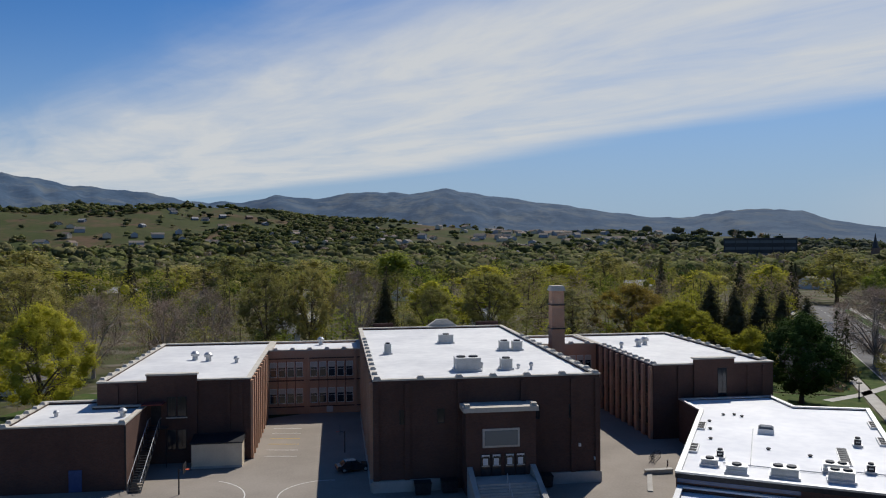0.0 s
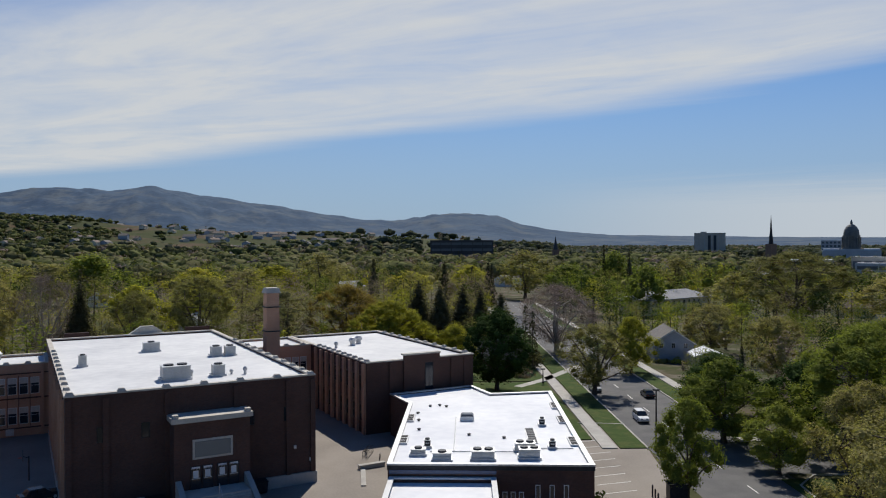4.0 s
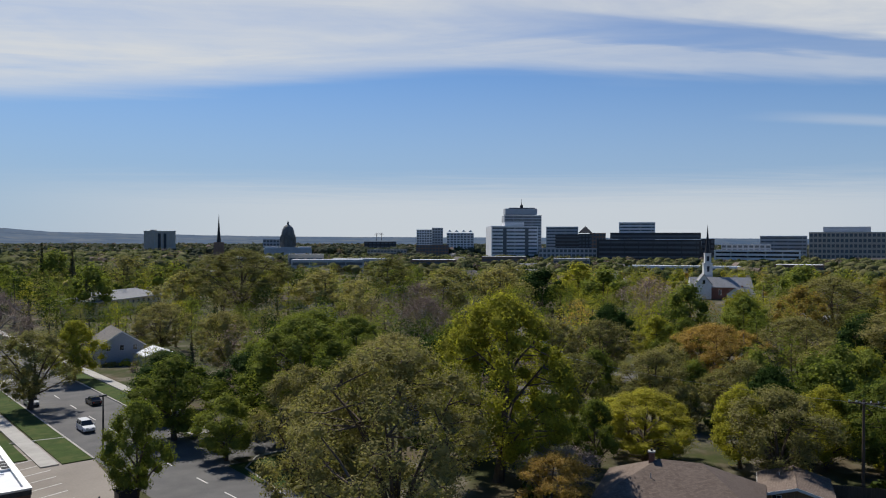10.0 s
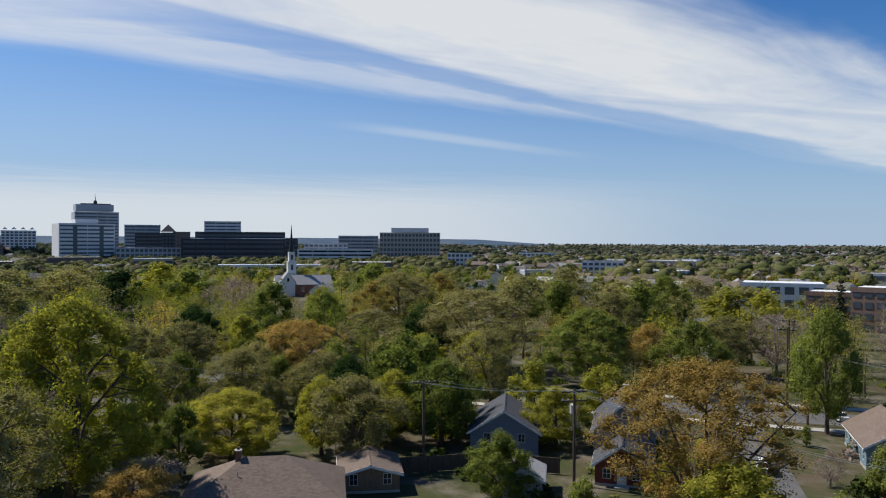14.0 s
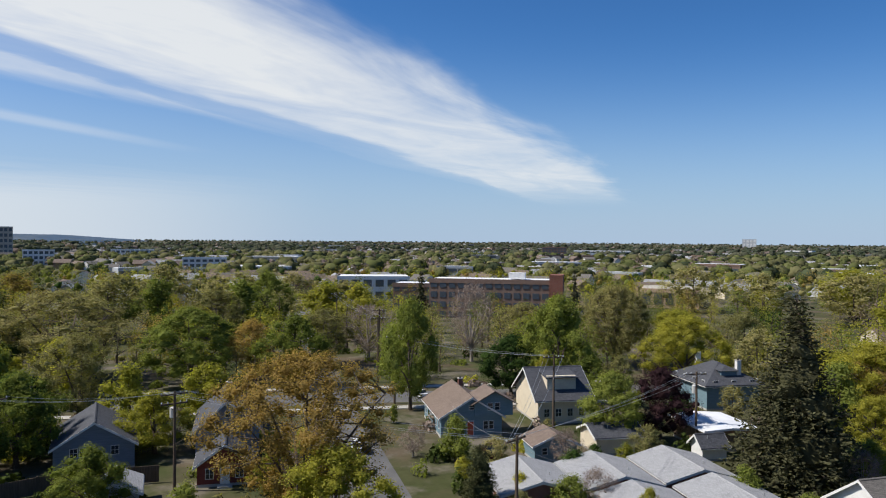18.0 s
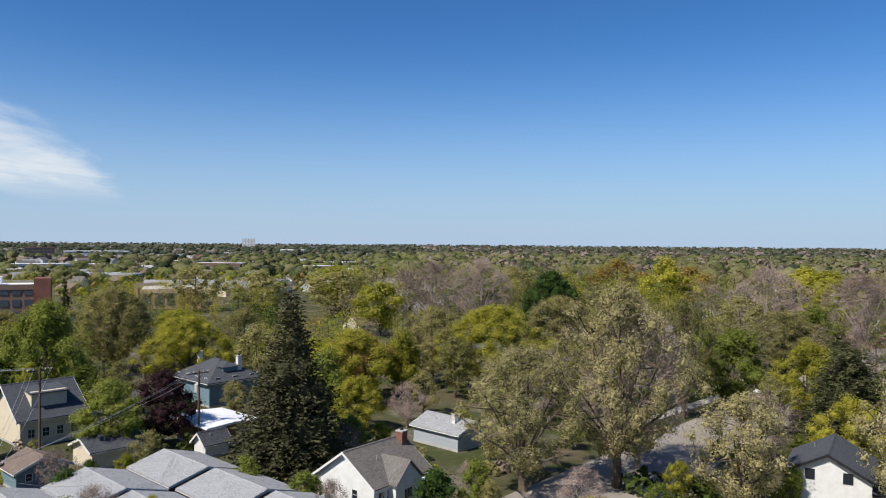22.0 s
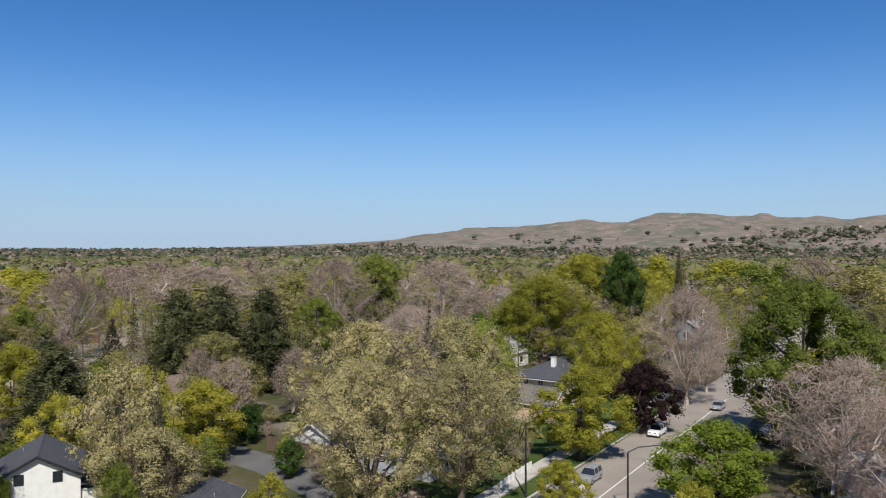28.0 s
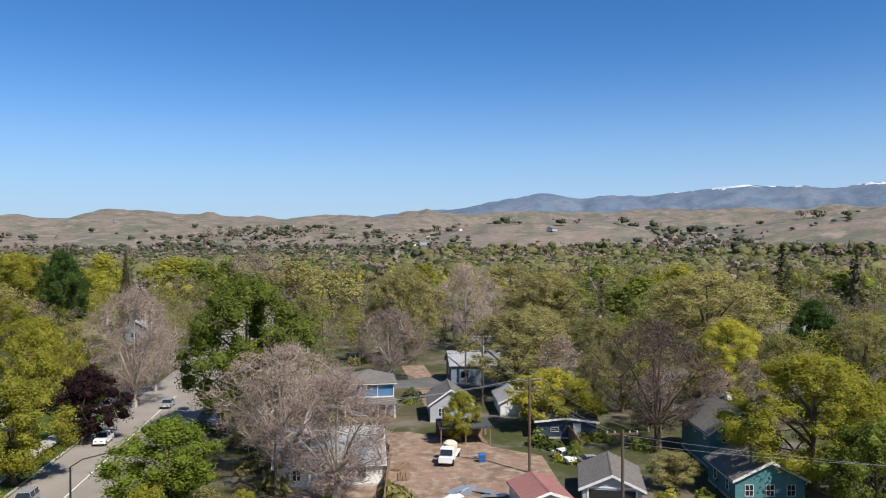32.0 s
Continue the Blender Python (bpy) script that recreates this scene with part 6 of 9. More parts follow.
def gable_house(name, x, y, rot, w, d, eave, rise, wall, roof, label, over=0.45, trim="white_paint", wins=None, door=None, chimney=None,
                hip=False, base="concrete", category="house", group="", lite=False):
    """A house whose ridge runs along its local x. wins: {side: [(along, sill, width, height), ...]}; door: (side, along, paint);
    chimney: (x, y, width, paint)."""
    t = thing(name, x, y, 0, rot, label, category, group)
    t.matrix_basis = t.matrix_basis @ TRUE
    sites.append((x, y, 0.36 * max(w, d)))
    hw, hd = w / 2, d / 2
    s = Shape()
    if hip:
        s.box(-hw, -hd, 0, hw, hd, eave)
    else:
        a = [(-hw, -hd, 0), (-hw, hd, 0), (-hw, hd, eave), (-hw, 0, eave + rise), (-hw, -hd, eave)]
        s.hull([(hw, q[1], q[2]) for q in a][::-1], a[::-1])
    part("wall", s, wall, t)
    if not lite:
        part("foundation", Shape().box(-hw - 0.04, -hd - 0.04, 0, hw + 0.04, hd + 0.04, 0.3), base, t)
    th = 0.16
    k = rise / hd
    ez = eave - over * k
    ow = hw + over
    if hip:
        rl = max(0.2, hw - hd)
        lo = [(-ow, -hd - over, ez), (ow, -hd - over, ez), (ow, hd + over, ez), (-ow, hd + over, ez)]
        top = [(-rl, 0, eave + rise), (rl, 0, eave + rise)]
        faces = (("roof_slope", [lo[0], lo[1], top[1], top[0]]), ("roof_slope", [lo[2], lo[3], top[0], top[1]]),
                 ("roof_hip", [lo[1], lo[2], top[1]]), ("roof_hip", [lo[3], lo[0], top[0]]))
        for nm, f in faces:
            part(nm, Shape().hull([(q[0], q[1], q[2] + 0.01) for q in f], [(q[0], q[1], q[2] + th) for q in f]), roof, t)
        fas = Shape()
        for a, b in ((0, 1), (1, 2), (2, 3), (3, 0)):
            p, q = lo[a], lo[b]
            fas.hull([(p[0], p[1], p[2] - 0.12), (q[0], q[1], q[2] - 0.12), (q[0] * 0.992, q[1] * 0.992, q[2] - 0.12), (p[0] * 0.992, p[1] * 0.992, p[2] - 0.12)],
                     [(p[0], p[1], p[2] + 0.009), (q[0], q[1], q[2] + 0.009), (q[0] * 0.992, q[1] * 0.992, q[2] + 0.009), (p[0] * 0.992, p[1] * 0.992, p[2] + 0.009)])
        part("gutter", fas, trim, t)
    else:
        for sgn in (-1, 1):
            f = [(-ow, sgn * (hd + over), ez), (ow, sgn * (hd + over), ez), (ow, 0, eave + rise), (-ow, 0, eave + rise)]
            f = f if sgn < 0 else f[::-1]
            part("roof_slope", Shape().hull([(q[0], q[1], q[2] + 0.01) for q in f], [(q[0], q[1], q[2] + th) for q in f]), roof, t)
            if lite:
                continue
            part("gutter", Shape().box(-ow, sgn * (hd + over) - 0.05, ez - 0.08, ow, sgn * (hd + over) + 0.05, ez + 0.008), trim, t)
            for e in (-1, 1):
                b = Shape()
                xx = e * (ow + 0.02)
                lo = [(xx - 0.04, sgn * (hd + over), ez - 0.16), (xx + 0.04, sgn * (hd + over), ez - 0.16), (xx + 0.04, 0, eave + rise - 0.16), (xx - 0.04, 0, eave + rise - 0.16)]
                b.hull(lo, [(q[0], q[1], q[2] + 0.30) for q in lo])
                part("barge_board", b, trim, t)
        part("ridge_cap", Shape().hull([(-ow, -0.18, eave + rise + th - 0.05), (ow, -0.18, eave + rise + th - 0.05), (ow, 0.18, eave + rise + th - 0.05), (-ow, 0.18, eave + rise + th - 0.05)],
                                       [(-ow, -0.02, eave + rise + th + 0.05), (ow, -0.02, eave + rise + th + 0.05), (ow, 0.02, eave + rise + th + 0.05), (-ow, 0.02, eave + rise + th + 0.05)]), roof, t)
    place = {"front": lambda a, z: pose(a, -hd, z), "back": lambda a, z: pose(-a, hd, z, 0, 0, 180),
             "left": lambda a, z: pose(-hw, -a, z, 0, 0, -90), "right": lambda a, z: pose(hw, a, z, 0, 0, 90)}
    for side, rows in (wins or {}).items():
        for a, z, ww, wh in rows:
            if lite:
                part("window", Shape().box(0, -0.05, 0, ww, 0.0, wh), "glass", t, at=place[side](a - ww / 2, z))
                continue
            window(t, ww, wh, place[side](a - ww / 2, z), (2 if ww > 0.9 else 1, 2), trim)
    if door:
        side, a, paint = door
        dd = part("door", Shape().box(0, -0.06, 0, 0.95, 0.0, 2.05), paint, t, at=place[side](a - 0.475, 0.25))
        part("door_frame", Shape().box(-0.1, -0.04, 0, -0.002, 0.0, 2.15).box(0.952, -0.04, 0, 1.05, 0.0, 2.15).box(-0.1, -0.04, 2.152, 1.05, 0, 2.25), trim, dd)
        part("door_step", Shape().box(-0.4, -1.1, -0.25, 1.35, -0.062, -0.04), "concrete", dd)
    if chimney:
        cx, cy, cw, paint = chimney
        ch = part("chimney", Shape().box(cx - cw / 2, cy - cw / 2, eave * 0.8, cx + cw / 2, cy + cw / 2, eave + rise + 0.8), paint, t)
        part("chimney_cap", Shape().box(cx - cw / 2 - 0.08, cy - cw / 2 - 0.08, eave + rise + 0.802, cx + cw / 2 + 0.08, cy + cw / 2 + 0.08, eave + rise + 0.95), "concrete", ch)
        part("flue", Shape().lathe([(cw * 0.22, eave + rise + 0.95), (cw * 0.2, eave + rise + 1.2)], 8, cx, cy), "dark_metal", ch)
    if lite:
        return t
    vent_pipe = Shape().lathe([(0.06, eave + rise * 0.45), (0.06, eave + rise * 0.62 + 0.45)], 8, hw * 0.35, hd * 0.45)
    part("vent_pipe", vent_pipe, "metal", t)
    return t


def row(n, a0, a1, z, w=1.0, h=1.35):
    return [(a0 + (a1 - a0) * (k / max(1, n - 1)), z, w, h) for k in range(n)]


# east of the avenue
gable_house("grey_house", 101.5, 131.5, 62, 15, 10, 4.6, 3.2, "grey_siding", "grey_shingle", "grey gabled two-storey house with a pale shingle roof", wins={"left": row(3, -3, 3, 3.2), "front": row(4, -5, 5, 1.2)})
gable_house("white_roofed_garage", 101, 119, 62, 8, 7, 2.8, 1.3, "cream", "white_roof", "low garage with a pale metal roof beside the grey house", wins={"left": row(2, -2, 2, 1.0)})
gable_house("long_apartment_house", 166, 216, 18, 44, 15, 6.6, 2.8, "cream", "pale_shingle", "long two-storey apartment house with a pale hipped roof", hip=True, over=0.8,
            wins={"front": row(12, -20, 20, 4.2, 1.6, 1.4) + row(12, -20, 20, 1.2, 1.6, 1.6)})
# south side, beyond the avenue
gable_house("ranch_house", 67.6, 14, 97, 16, 11.5, 2.9, 3.1, "cream", "brown_shingle", "low ranch house with a brown hipped shingle roof", hip=True, over=0.7,
            wins={"back": row(4, -6, 6, 1.0, 1.5, 1.1), "left": row(2, -3, 3, 1.0)}, chimney=(3, 0, 0.6, "red_brick"))
gable_house("brown_roofed_wing", 75.5, 5.5, 7, 8, 7, 2.3, 1.0, "wood", "brown_shingle", "side wing of the ranch house under brown shingles", wins={"left": row(2, -2, 2, 1)})
# dark shingles here put the roof's shade into its colour
gable_house("slate_blue_bungalow", 89.5, -9.5, 173, 12, 9.5, 3.4, 2.9, "slate_siding", "dark_shingle", "slate-blue bungalow with a white-trimmed gable",
            wins={"right": [(-2.4, 2.0, 0.95, 1.2), (-1.3, 2.0, 0.95, 1.2), (-0.2, 2.0, 0.95, 1.2), (2.4, 2.0, 1.0, 1.2)], "front": row(3, -4, 4, 1.2)})
gable_house("tall_gabled_house", 84.5, -22.5, 164, 13, 8, 5.2, 3.6, "slate_siding", "dark_shingle", "tall steep-gabled house with slate-grey siding",
            wins={"right": [(-1.5, 4.6, 1.1, 1.5), (1.2, 4.6, 1.1, 1.5), (0, 6.6, 0.7, 0.9)], "back": row(3, -4, 4, 1.4), "front": row(3, -4, 4, 1.4)}, chimney=(-2, 0, 0.7, "red_brick"))
gable_house("red_porch_wing", 76.2, -20, 164, 6, 6.5, 2.7, 2.3, "red_siding", "dark_shingle", "dark red porch wing with a slate gable",
            wins={"right": [(-1.8, 0.9, 1.0, 1.3), (1.7, 0.9, 1.0, 1.3)]}, door=("right", 0.0, "white_paint"))
gable_house("grey_garage", 72.5, -9.3, 170, 6, 5, 2.5, 1.1, "grey_siding", "pale_shingle", "small pale grey garage behind the maple", wins={"right": row(1, 0, 0, 1.1)})
t_blue = gable_house("blue_house", 83, -52, 161, 14, 9.5, 3.2, 2.8, "blue_siding", "brown_shingle", "blue timber house with brown shingle roof and white trim",
                     wins={"right": [(-3.4, 1.1, 0.8, 1.3), (-2.5, 1.1, 0.8, 1.3), (2.2, 1.1, 0.8, 1.3), (3.1, 1.1, 0.8, 1.3), (0.0, 4.1, 0.9, 0.8)],
                           "front": row(6, -5.5, 5.5, 1.1, 0.8, 1.4)}, door=("right", -0.2, "red_door"), chimney=(-4.5, 0.8, 0.7, "red_brick"))
part("cross_gable_wall", Shape().hull([(2.2, 0.4, 3.2), (7.3, 0.4, 3.2), (7.3, 6.4, 3.2), (2.2, 6.4, 3.2)], [(2.2, 0.4, 5.2), (7.3, 0.4, 5.2), (7.3, 6.4, 5.2), (2.2, 6.4, 5.2)]), "blue_siding", t_blue)
for sgn in (-1, 1):
    f = [(1.6, 3.4 + sgn * 3.6, 4.9), (7.9, 3.4 + sgn * 3.6, 4.9), (7.9, 3.4, 6.9), (1.6, 3.4, 6.9)]
    f = f if sgn < 0 else f[::-1]
    part("cross_gable_roof", Shape().hull(f, [(q[0], q[1], q[2] + 0.15) for q in f]), "brown_shingle", t_blue)
part("cross_gable_end", Shape().hull([(7.3, 0.4, 5.2), (7.3, 6.4, 5.2), (7.3, 3.4, 6.85)], [(7.0, 0.4, 5.2), (7.0, 6.4, 5.2), (7.0, 3.4, 6.85)]), "blue_siding", t_blue)
window(t_blue, 0.85, 1.2, pose(7.3, 2.4, 4.0, 0, 0, 90), (1, 2))
window(t_blue, 0.85, 1.2, pose(7.3, 3.5, 4.0, 0, 0, 90), (1, 2))
gable_house("blue_garage", 66.4, -53.2, 161, 5, 6, 2.4, 1.3, "blue_siding", "brown_shingle", "small blue garage with a brown roof", wins={"right": row(2, -1.6, 1.6, 1.0, 0.8, 1.0)})
t_cream = gable_house("cream_house", 82, -66, 71, 9, 12, 4.3, 4.0, "cream", "dark_shingle", "cream house with a steep dark shingle roof and white trim",
                      wins={"left": [(-3, 1.2, 1, 1.4), (0, 1.2, 1, 1.4), (3, 1.2, 1, 1.4), (-0.6, 4.7, 0.9, 1.4), (0.9, 4.7, 0.9, 1.4)], "back": row(4, -3, 3, 1.2)}, over=0.7)
part("dormer", Shape().box(-2.5, 1.2, 5.2, 2.5, 4.6, 7.6), "cream", t_cream)
part("dormer_roof", Shape().hull([(-2.8, 0.4, 7.9), (2.8, 0.4, 7.9), (2.8, 5.0, 7.3), (-2.8, 5.0, 7.3)], [(-2.8, 0.4, 8.05), (2.8, 0.4, 8.05), (2.8, 5.0, 7.45), (-2.8, 5.0, 7.45)]), "dark_shingle", t_cream)
gable_house("cream_garage", 65.4, -61.4, 71, 7, 6, 2.6, 1.2, "cream", "dark_shingle", "cream garage with a dark shingle roof", wins={"left": row(1, 0, 0, 1)})
units = gable_house("brick_cottage_unit", 51, -57, 160, 9.6, 8.5, 2.9, 1.15, "red_brick", "pale_shingle", "low red brick cottage unit with a pale grey shingle roof", 0.45, trim="grey_metal",
                    wins={"front": row(3, -2.6, 2.6, 1.1, 1.2, 1.1), "right": row(2, -2, 2, 1.1, 1.3, 1.1), "back": row(3, -2.6, 2.6, 1.1, 1.2, 1.1)}, group="row of cottage units", door=("back", 1.4, "blue_door"))
for x, y in ((42.2, -54), (33.4, -51), (53, -49.3), (55.4, -42), (44.2, -46.2)):
    copy_thing(units, pose(x, y, 0, 0, 0, 160))
gable_house("flat_workshop", 61.4, -73.8, -20, 9.5, 7.5, 3.2, 0.25, "wood", "white_roof", "brown timber workshop with a bright white low roof", over=0.7, wins={"left": row(2, -2, 2, 1.2)})
gable_house("white_shed", 57.4, -68.4, 70, 3.6, 3.0, 2.1, 1.2, "white_paint", "dark_shingle", "small white gabled shed")
t_hip = gable_house("dark_hipped_house", 77, -93, 160, 12.5, 10.5, 4.8, 2.8, "blue_siding", "dark_shingle", "two-storey blue-grey house with a dark hipped roof and white chimneys", hip=True, over=0.8,
                    wins={"right": row(3, -3.6, 3.6, 3.9), "front": row(4, -5, 5, 3.9), "back": row(4, -5, 5, 3.9)}, chimney=(4.2, 2.0, 0.8, "white_paint"))
part("second_chimney", Shape().box(-5.0, -1.4, 4.6, -4.2, -0.6, 8.8), "white_paint", t_hip, "white rendered chimney")
part("dormer", Shape().box(1.6, -1.5, 5.0, 4.6, 1.5, 6.7), "blue_siding", t_hip)
part("dormer_roof", Shape().hull([(1.2, -1.9, 6.7), (5.0, -1.9, 6.7), (5.0, 1.9, 6.7), (1.2, 1.9, 6.7)], [(1.4, -0.3, 7.4), (3.6, -0.3, 7.4), (3.6, 0.3, 7.4), (1.4, 0.3, 7.4)]), "dark_shingle", t_hip)
t_white = gable_house("white_cottage", 34.2, -63.6, 76, 9.6, 9.0, 3.1, 3.1, "white_paint", "grey_shingle", "white cottage with a weathered grey shingle roof and brick chimney",
                      wins={"right": [(-1.9, 1.1, 0.9, 1.2), (1.6, 1.1, 0.9, 1.2)], "back": row(2, -3.6, -2.2, 1.0, 1.0, 1.3), "left": row(2, -2, 2, 1)}, chimney=(-4.2, 0.8, 1.0, "red_brick"))
part("cross_gable", Shape().hull([(-1.9, 2, 0), (2.4, 2, 0), (2.4, 5.6, 0), (-1.9, 5.6, 0)], [(-1.9, 2, 3.1), (2.4, 2, 3.1), (2.4, 5.6, 3.1), (-1.9, 5.6, 3.1)]), "white_paint", t_white)
part("cross_gable_end", Shape().hull([(-1.9, 5.6, 3.1), (2.4, 5.6, 3.1), (0.25, 5.6, 5.2)], [(-1.9, 5.2, 3.1), (2.4, 5.2, 3.1), (0.25, 5.2, 5.2)]), "white_paint", t_white)
for sgn in (-1, 1):
    f = [(0.25 + sgn * 2.5, 6.0, 2.85), (0.25 + sgn * 2.5, 0.6, 2.85), (0.25, 0.6, 5.25), (0.25, 6.0, 5.25)]
    f = f if sgn > 0 else f[::-1]
    part("cross_gable_roof", Shape().hull(f[::-1], [(q[0], q[1], q[2] + 0.15) for q in f[::-1]]), "grey_shingle", t_white)
window(t_white, 1.5, 1.2, pose(1.0, 5.6, 1.0, 0, 0, 180), (3, 1))
part("awning", Shape().hull([(-4.6, 4.5, 2.6), (-2.2, 4.5, 2.6), (-2.2, 6.2, 2.1), (-4.6, 6.2, 2.1)], [(-4.6, 4.5, 2.7), (-2.2, 4.5, 2.7), (-2.2, 6.2, 2.2), (-4.6, 6.2, 2.2)]), "white_roof", t_white, "white sloping porch awning")
gable_house("grey_roofed_house", 35, -84.5, -20, 9, 6.6, 2.6, 1.3, "grey_siding", "pale_shingle", "low house with a pale grey roof behind the cottage", chimney=(-2, 1.2, 0.7, "white_paint"), wins={"front": row(3, -4, 4, 1)})
t_modern = gable_house("white_gabled_house", -5.6, -79.4, -98, 10, 8.6, 4.6, 2.3, "white_paint", "dark_shingle", "white two-storey gabled house with a dark roof and black windows", trim="dark_metal",
                       wins={"left": [(2.0, 3.9, 1.0, 1.2), (-1.8, 3.9, 1.0, 1.2)], "right": [(2.0, 3.9, 1.0, 1.2), (-1.8, 3.9, 1.0, 1.2), (0, 1, 1.2, 1.4)]})
part("side_wing", Shape().box(-4.6, -7.5, 0, 1.5, -4.3, 2.7), "white_paint", t_modern)
part("side_wing_roof", Shape().hull([(-5.0, -7.9, 2.6), (1.9, -7.9, 2.6), (1.9, -4.3, 3.3), (-5.0, -4.3, 3.3)], [(-5.0, -7.9, 2.75), (1.9, -7.9, 2.75), (1.9, -4.3, 3.45), (-5.0, -4.3, 3.45)]), "dark_shingle", t_modern)
gable_house("dark_roofed_garage", -17.2, -66.8, 60, 7, 6.5, 2.5, 1.2, "grey_siding", "dark_shingle", "garage with a dark shingle roof below the blossom trees")
gable_house("rust_roofed_cottage", -27.5, -120, 20, 9, 8, 3.0, 2.4, "cream", "brown_shingle", "cottage with a rust-brown shingle roof among pines", wins={"front": row(2, -2, 2, 1)})
gable_house("willow_house", -40.5, -71.5, -62, 11, 8.5, 3.0, 2.3, "grey_siding", "grey_shingle", "grey-blue bungalow half hidden under spreading trees", wins={"left": row(3, -2.6, 2.6, 1.1), "right": row(3, -2.6, 2.6, 1.1)})
gable_house("small_white_house", -36, -84, 30, 7, 6, 2.8, 1.6, "white_paint", "grey_shingle", "small white house behind a dark fence", wins={"front": row(2, -2, 2, 1)})
gable_house("dark_roofed_house", -77.5, -91, 24, 14, 11, 5.6, 2.6, "cream", "dark_shingle", "two-storey cream house with a dark hipped roof", hip=True, over=0.7,
            wins={"back": row(4, -5, 5, 3.8), "left": row(3, -3, 3, 3.8), "right": row(3, -3, 3, 3.8)}, chimney=(3.5, 1, 0.8, "white_paint"))
gable_house("peach_cottage", -68, -84, -66, 9, 7, 3.2, 2.2, "peach", "grey_shingle", "peach stucco cottage with a small slate gable", wins={"left": row(2, -1.6, 1.6, 1.1), "right": [(0, 3.3, 0.8, 1)]})
gable_house("pale_roofed_house", -71, -35.8, 116, 13, 9.6, 3.0, 3.2, "white_paint", "pale_shingle", "white house with a pale grey shingle roof behind a bare tree",
            wins={"back": row(3, -4, 4, 0.9, 1.3, 1.3), "front": row(3, -4, 4, 1), "left": row(2, -2, 2, 1)})
t_bl = gable_house("bright_blue_house", -100.5, -44.5, 26, 8, 8.5, 5.9, 1.5, "sky_siding", "grey_shingle", "bright blue two-storey house with white trim and a porch", wins={"right": [(0, 4.6, 0.9, 1.4), (-2.6, 0.8, 1.1, 1.6), (2.4, 0.8, 1.1, 1.6)], "front": row(2, -2, 2, 3.8)}, over=0.6, hip=True)
part("belt", Shape().box(4.0, -4.3, 3.2, 4.08, 4.3, 3.45), "white_paint", t_bl)
part("porch_roof", Shape().hull([(4.0, -4.6, 2.9), (7.6, -4.6, 2.5), (7.6, 4.6, 2.5), (4.0, 4.6, 2.9)], [(4.0, -4.6, 3.15), (7.6, -4.6, 2.75), (7.6, 4.6, 2.75), (4.0, 4.6, 3.15)]), "grey_shingle", t_bl)
for yy in (-4.2, -1.4, 1.4, 4.2):
    part("porch_post", Shape().box(7.2, yy - 0.1, 0, 7.4, yy + 0.1, 2.5), "white_paint", t_bl)
    part("balcony_post", Shape().box(4.0, yy - 0.08, 3.15, 4.16, yy + 0.08, 5.3), "white_paint", t_bl)
part("porch_deck", Shape().box(4.0, -4.6, 0, 7.6, 4.6, 0.35), "wood", t_bl)
gable_house("white_gabled_cottage", -101, -32.5, 22, 9, 7, 3.1, 2.4, "grey_siding", "grey_shingle", "pale grey cottage with a decorated gable beside the alley", wins={"right": row(2, -1.6, 1.6, 1), "front": row(2, -2, 2, 1)})
gable_house("alley_shed", -107.5, -25.2, 21, 10, 5, 2.5, 1.2, "white_paint", "pale_shingle", "long pale shed along the alley", wins={"front": row(2, -2, 2, 1)})
gable_house("alley_garage", -121, -28, 21, 8, 6, 2.5, 1.3, "grey_siding", "grey_shingle", "grey garage further up the alley")
gable_house("navy_garage", -95.5, -15.4, 14, 5, 9, 2.7, 0.5, "navy", "dark_shingle", "dark navy garage with a white door", door=("right", 1.6, "white_paint"), wins={"right": [(-1.8, 1.1, 1.3, 0.7)]})
gable_house("rust_red_shed", -67.6, -13.2, 28, 7, 5.2, 2.3, 0.9, "grey_siding", "red_metal", "open shed with a rust-red ribbed metal roof", over=0.3)
t_gar = gable_house("grey_roofed_garage", -73.5, -7.6, 9, 9, 6.6, 2.4, 1.5, "grey_siding", "grey_shingle", "grey garage with a dark shingle roof and an open door")
# black sheet on the closed wall stands for the shade inside
part("open_doorway", Shape().box(4.5, -2.6, 0.02, 4.53, 2.6, 2.15), "black", t_gar)
part("door_frame", Shape().box(4.5, -2.8, 0, 4.56, -2.6, 2.35).box(4.5, 2.6, 0, 4.56, 2.8, 2.35).box(4.5, -2.8, 2.352, 4.56, 2.8, 2.5), "white_paint", t_gar)
gable_house("teal_house", -91, 3.5, 18, 12, 9, 5.0, 3.0, "teal_siding", "grey_shingle", "dark teal two-storey house with a grey gabled roof", wins={"right": row(3, -2.4, 2.4, 3.6), "front": row(3, -4, 4, 3.6), "back": row(3, -4, 4, 3.6)}, chimney=(-1, 0.6, 0.7, "white_paint"))
gable_house("teal_house_wing", -79, 5.5, 18, 9, 8, 3.0, 2.0, "teal_siding", "grey_shingle", "low teal wing with a grey roof and white rail", wins={"right": row(3, -2.4, 2.4, 1), "front": row(2, -2, 2, 1)})
carport = thing("carport", -89, -26.8, 0, 24, "dark flat-roofed carport on timber posts", "carport")
carport.matrix_basis = carport.matrix_basis @ TRUE
part("roof", Shape().box(-3, -4, 2.5, 3, 4, 2.75), "dark_shingle", carport)
for x in (-2.8, 2.8):
    for y in (-3.7, 0, 3.7):
        part("post", Shape().box(x - 0.08, y - 0.08, 0, x + 0.08, y + 0.08, 2.5), "wood", carport)
part("back_wall", Shape().box(-3, -4, 0, -2.9, 4, 2.4), "wood", carport)

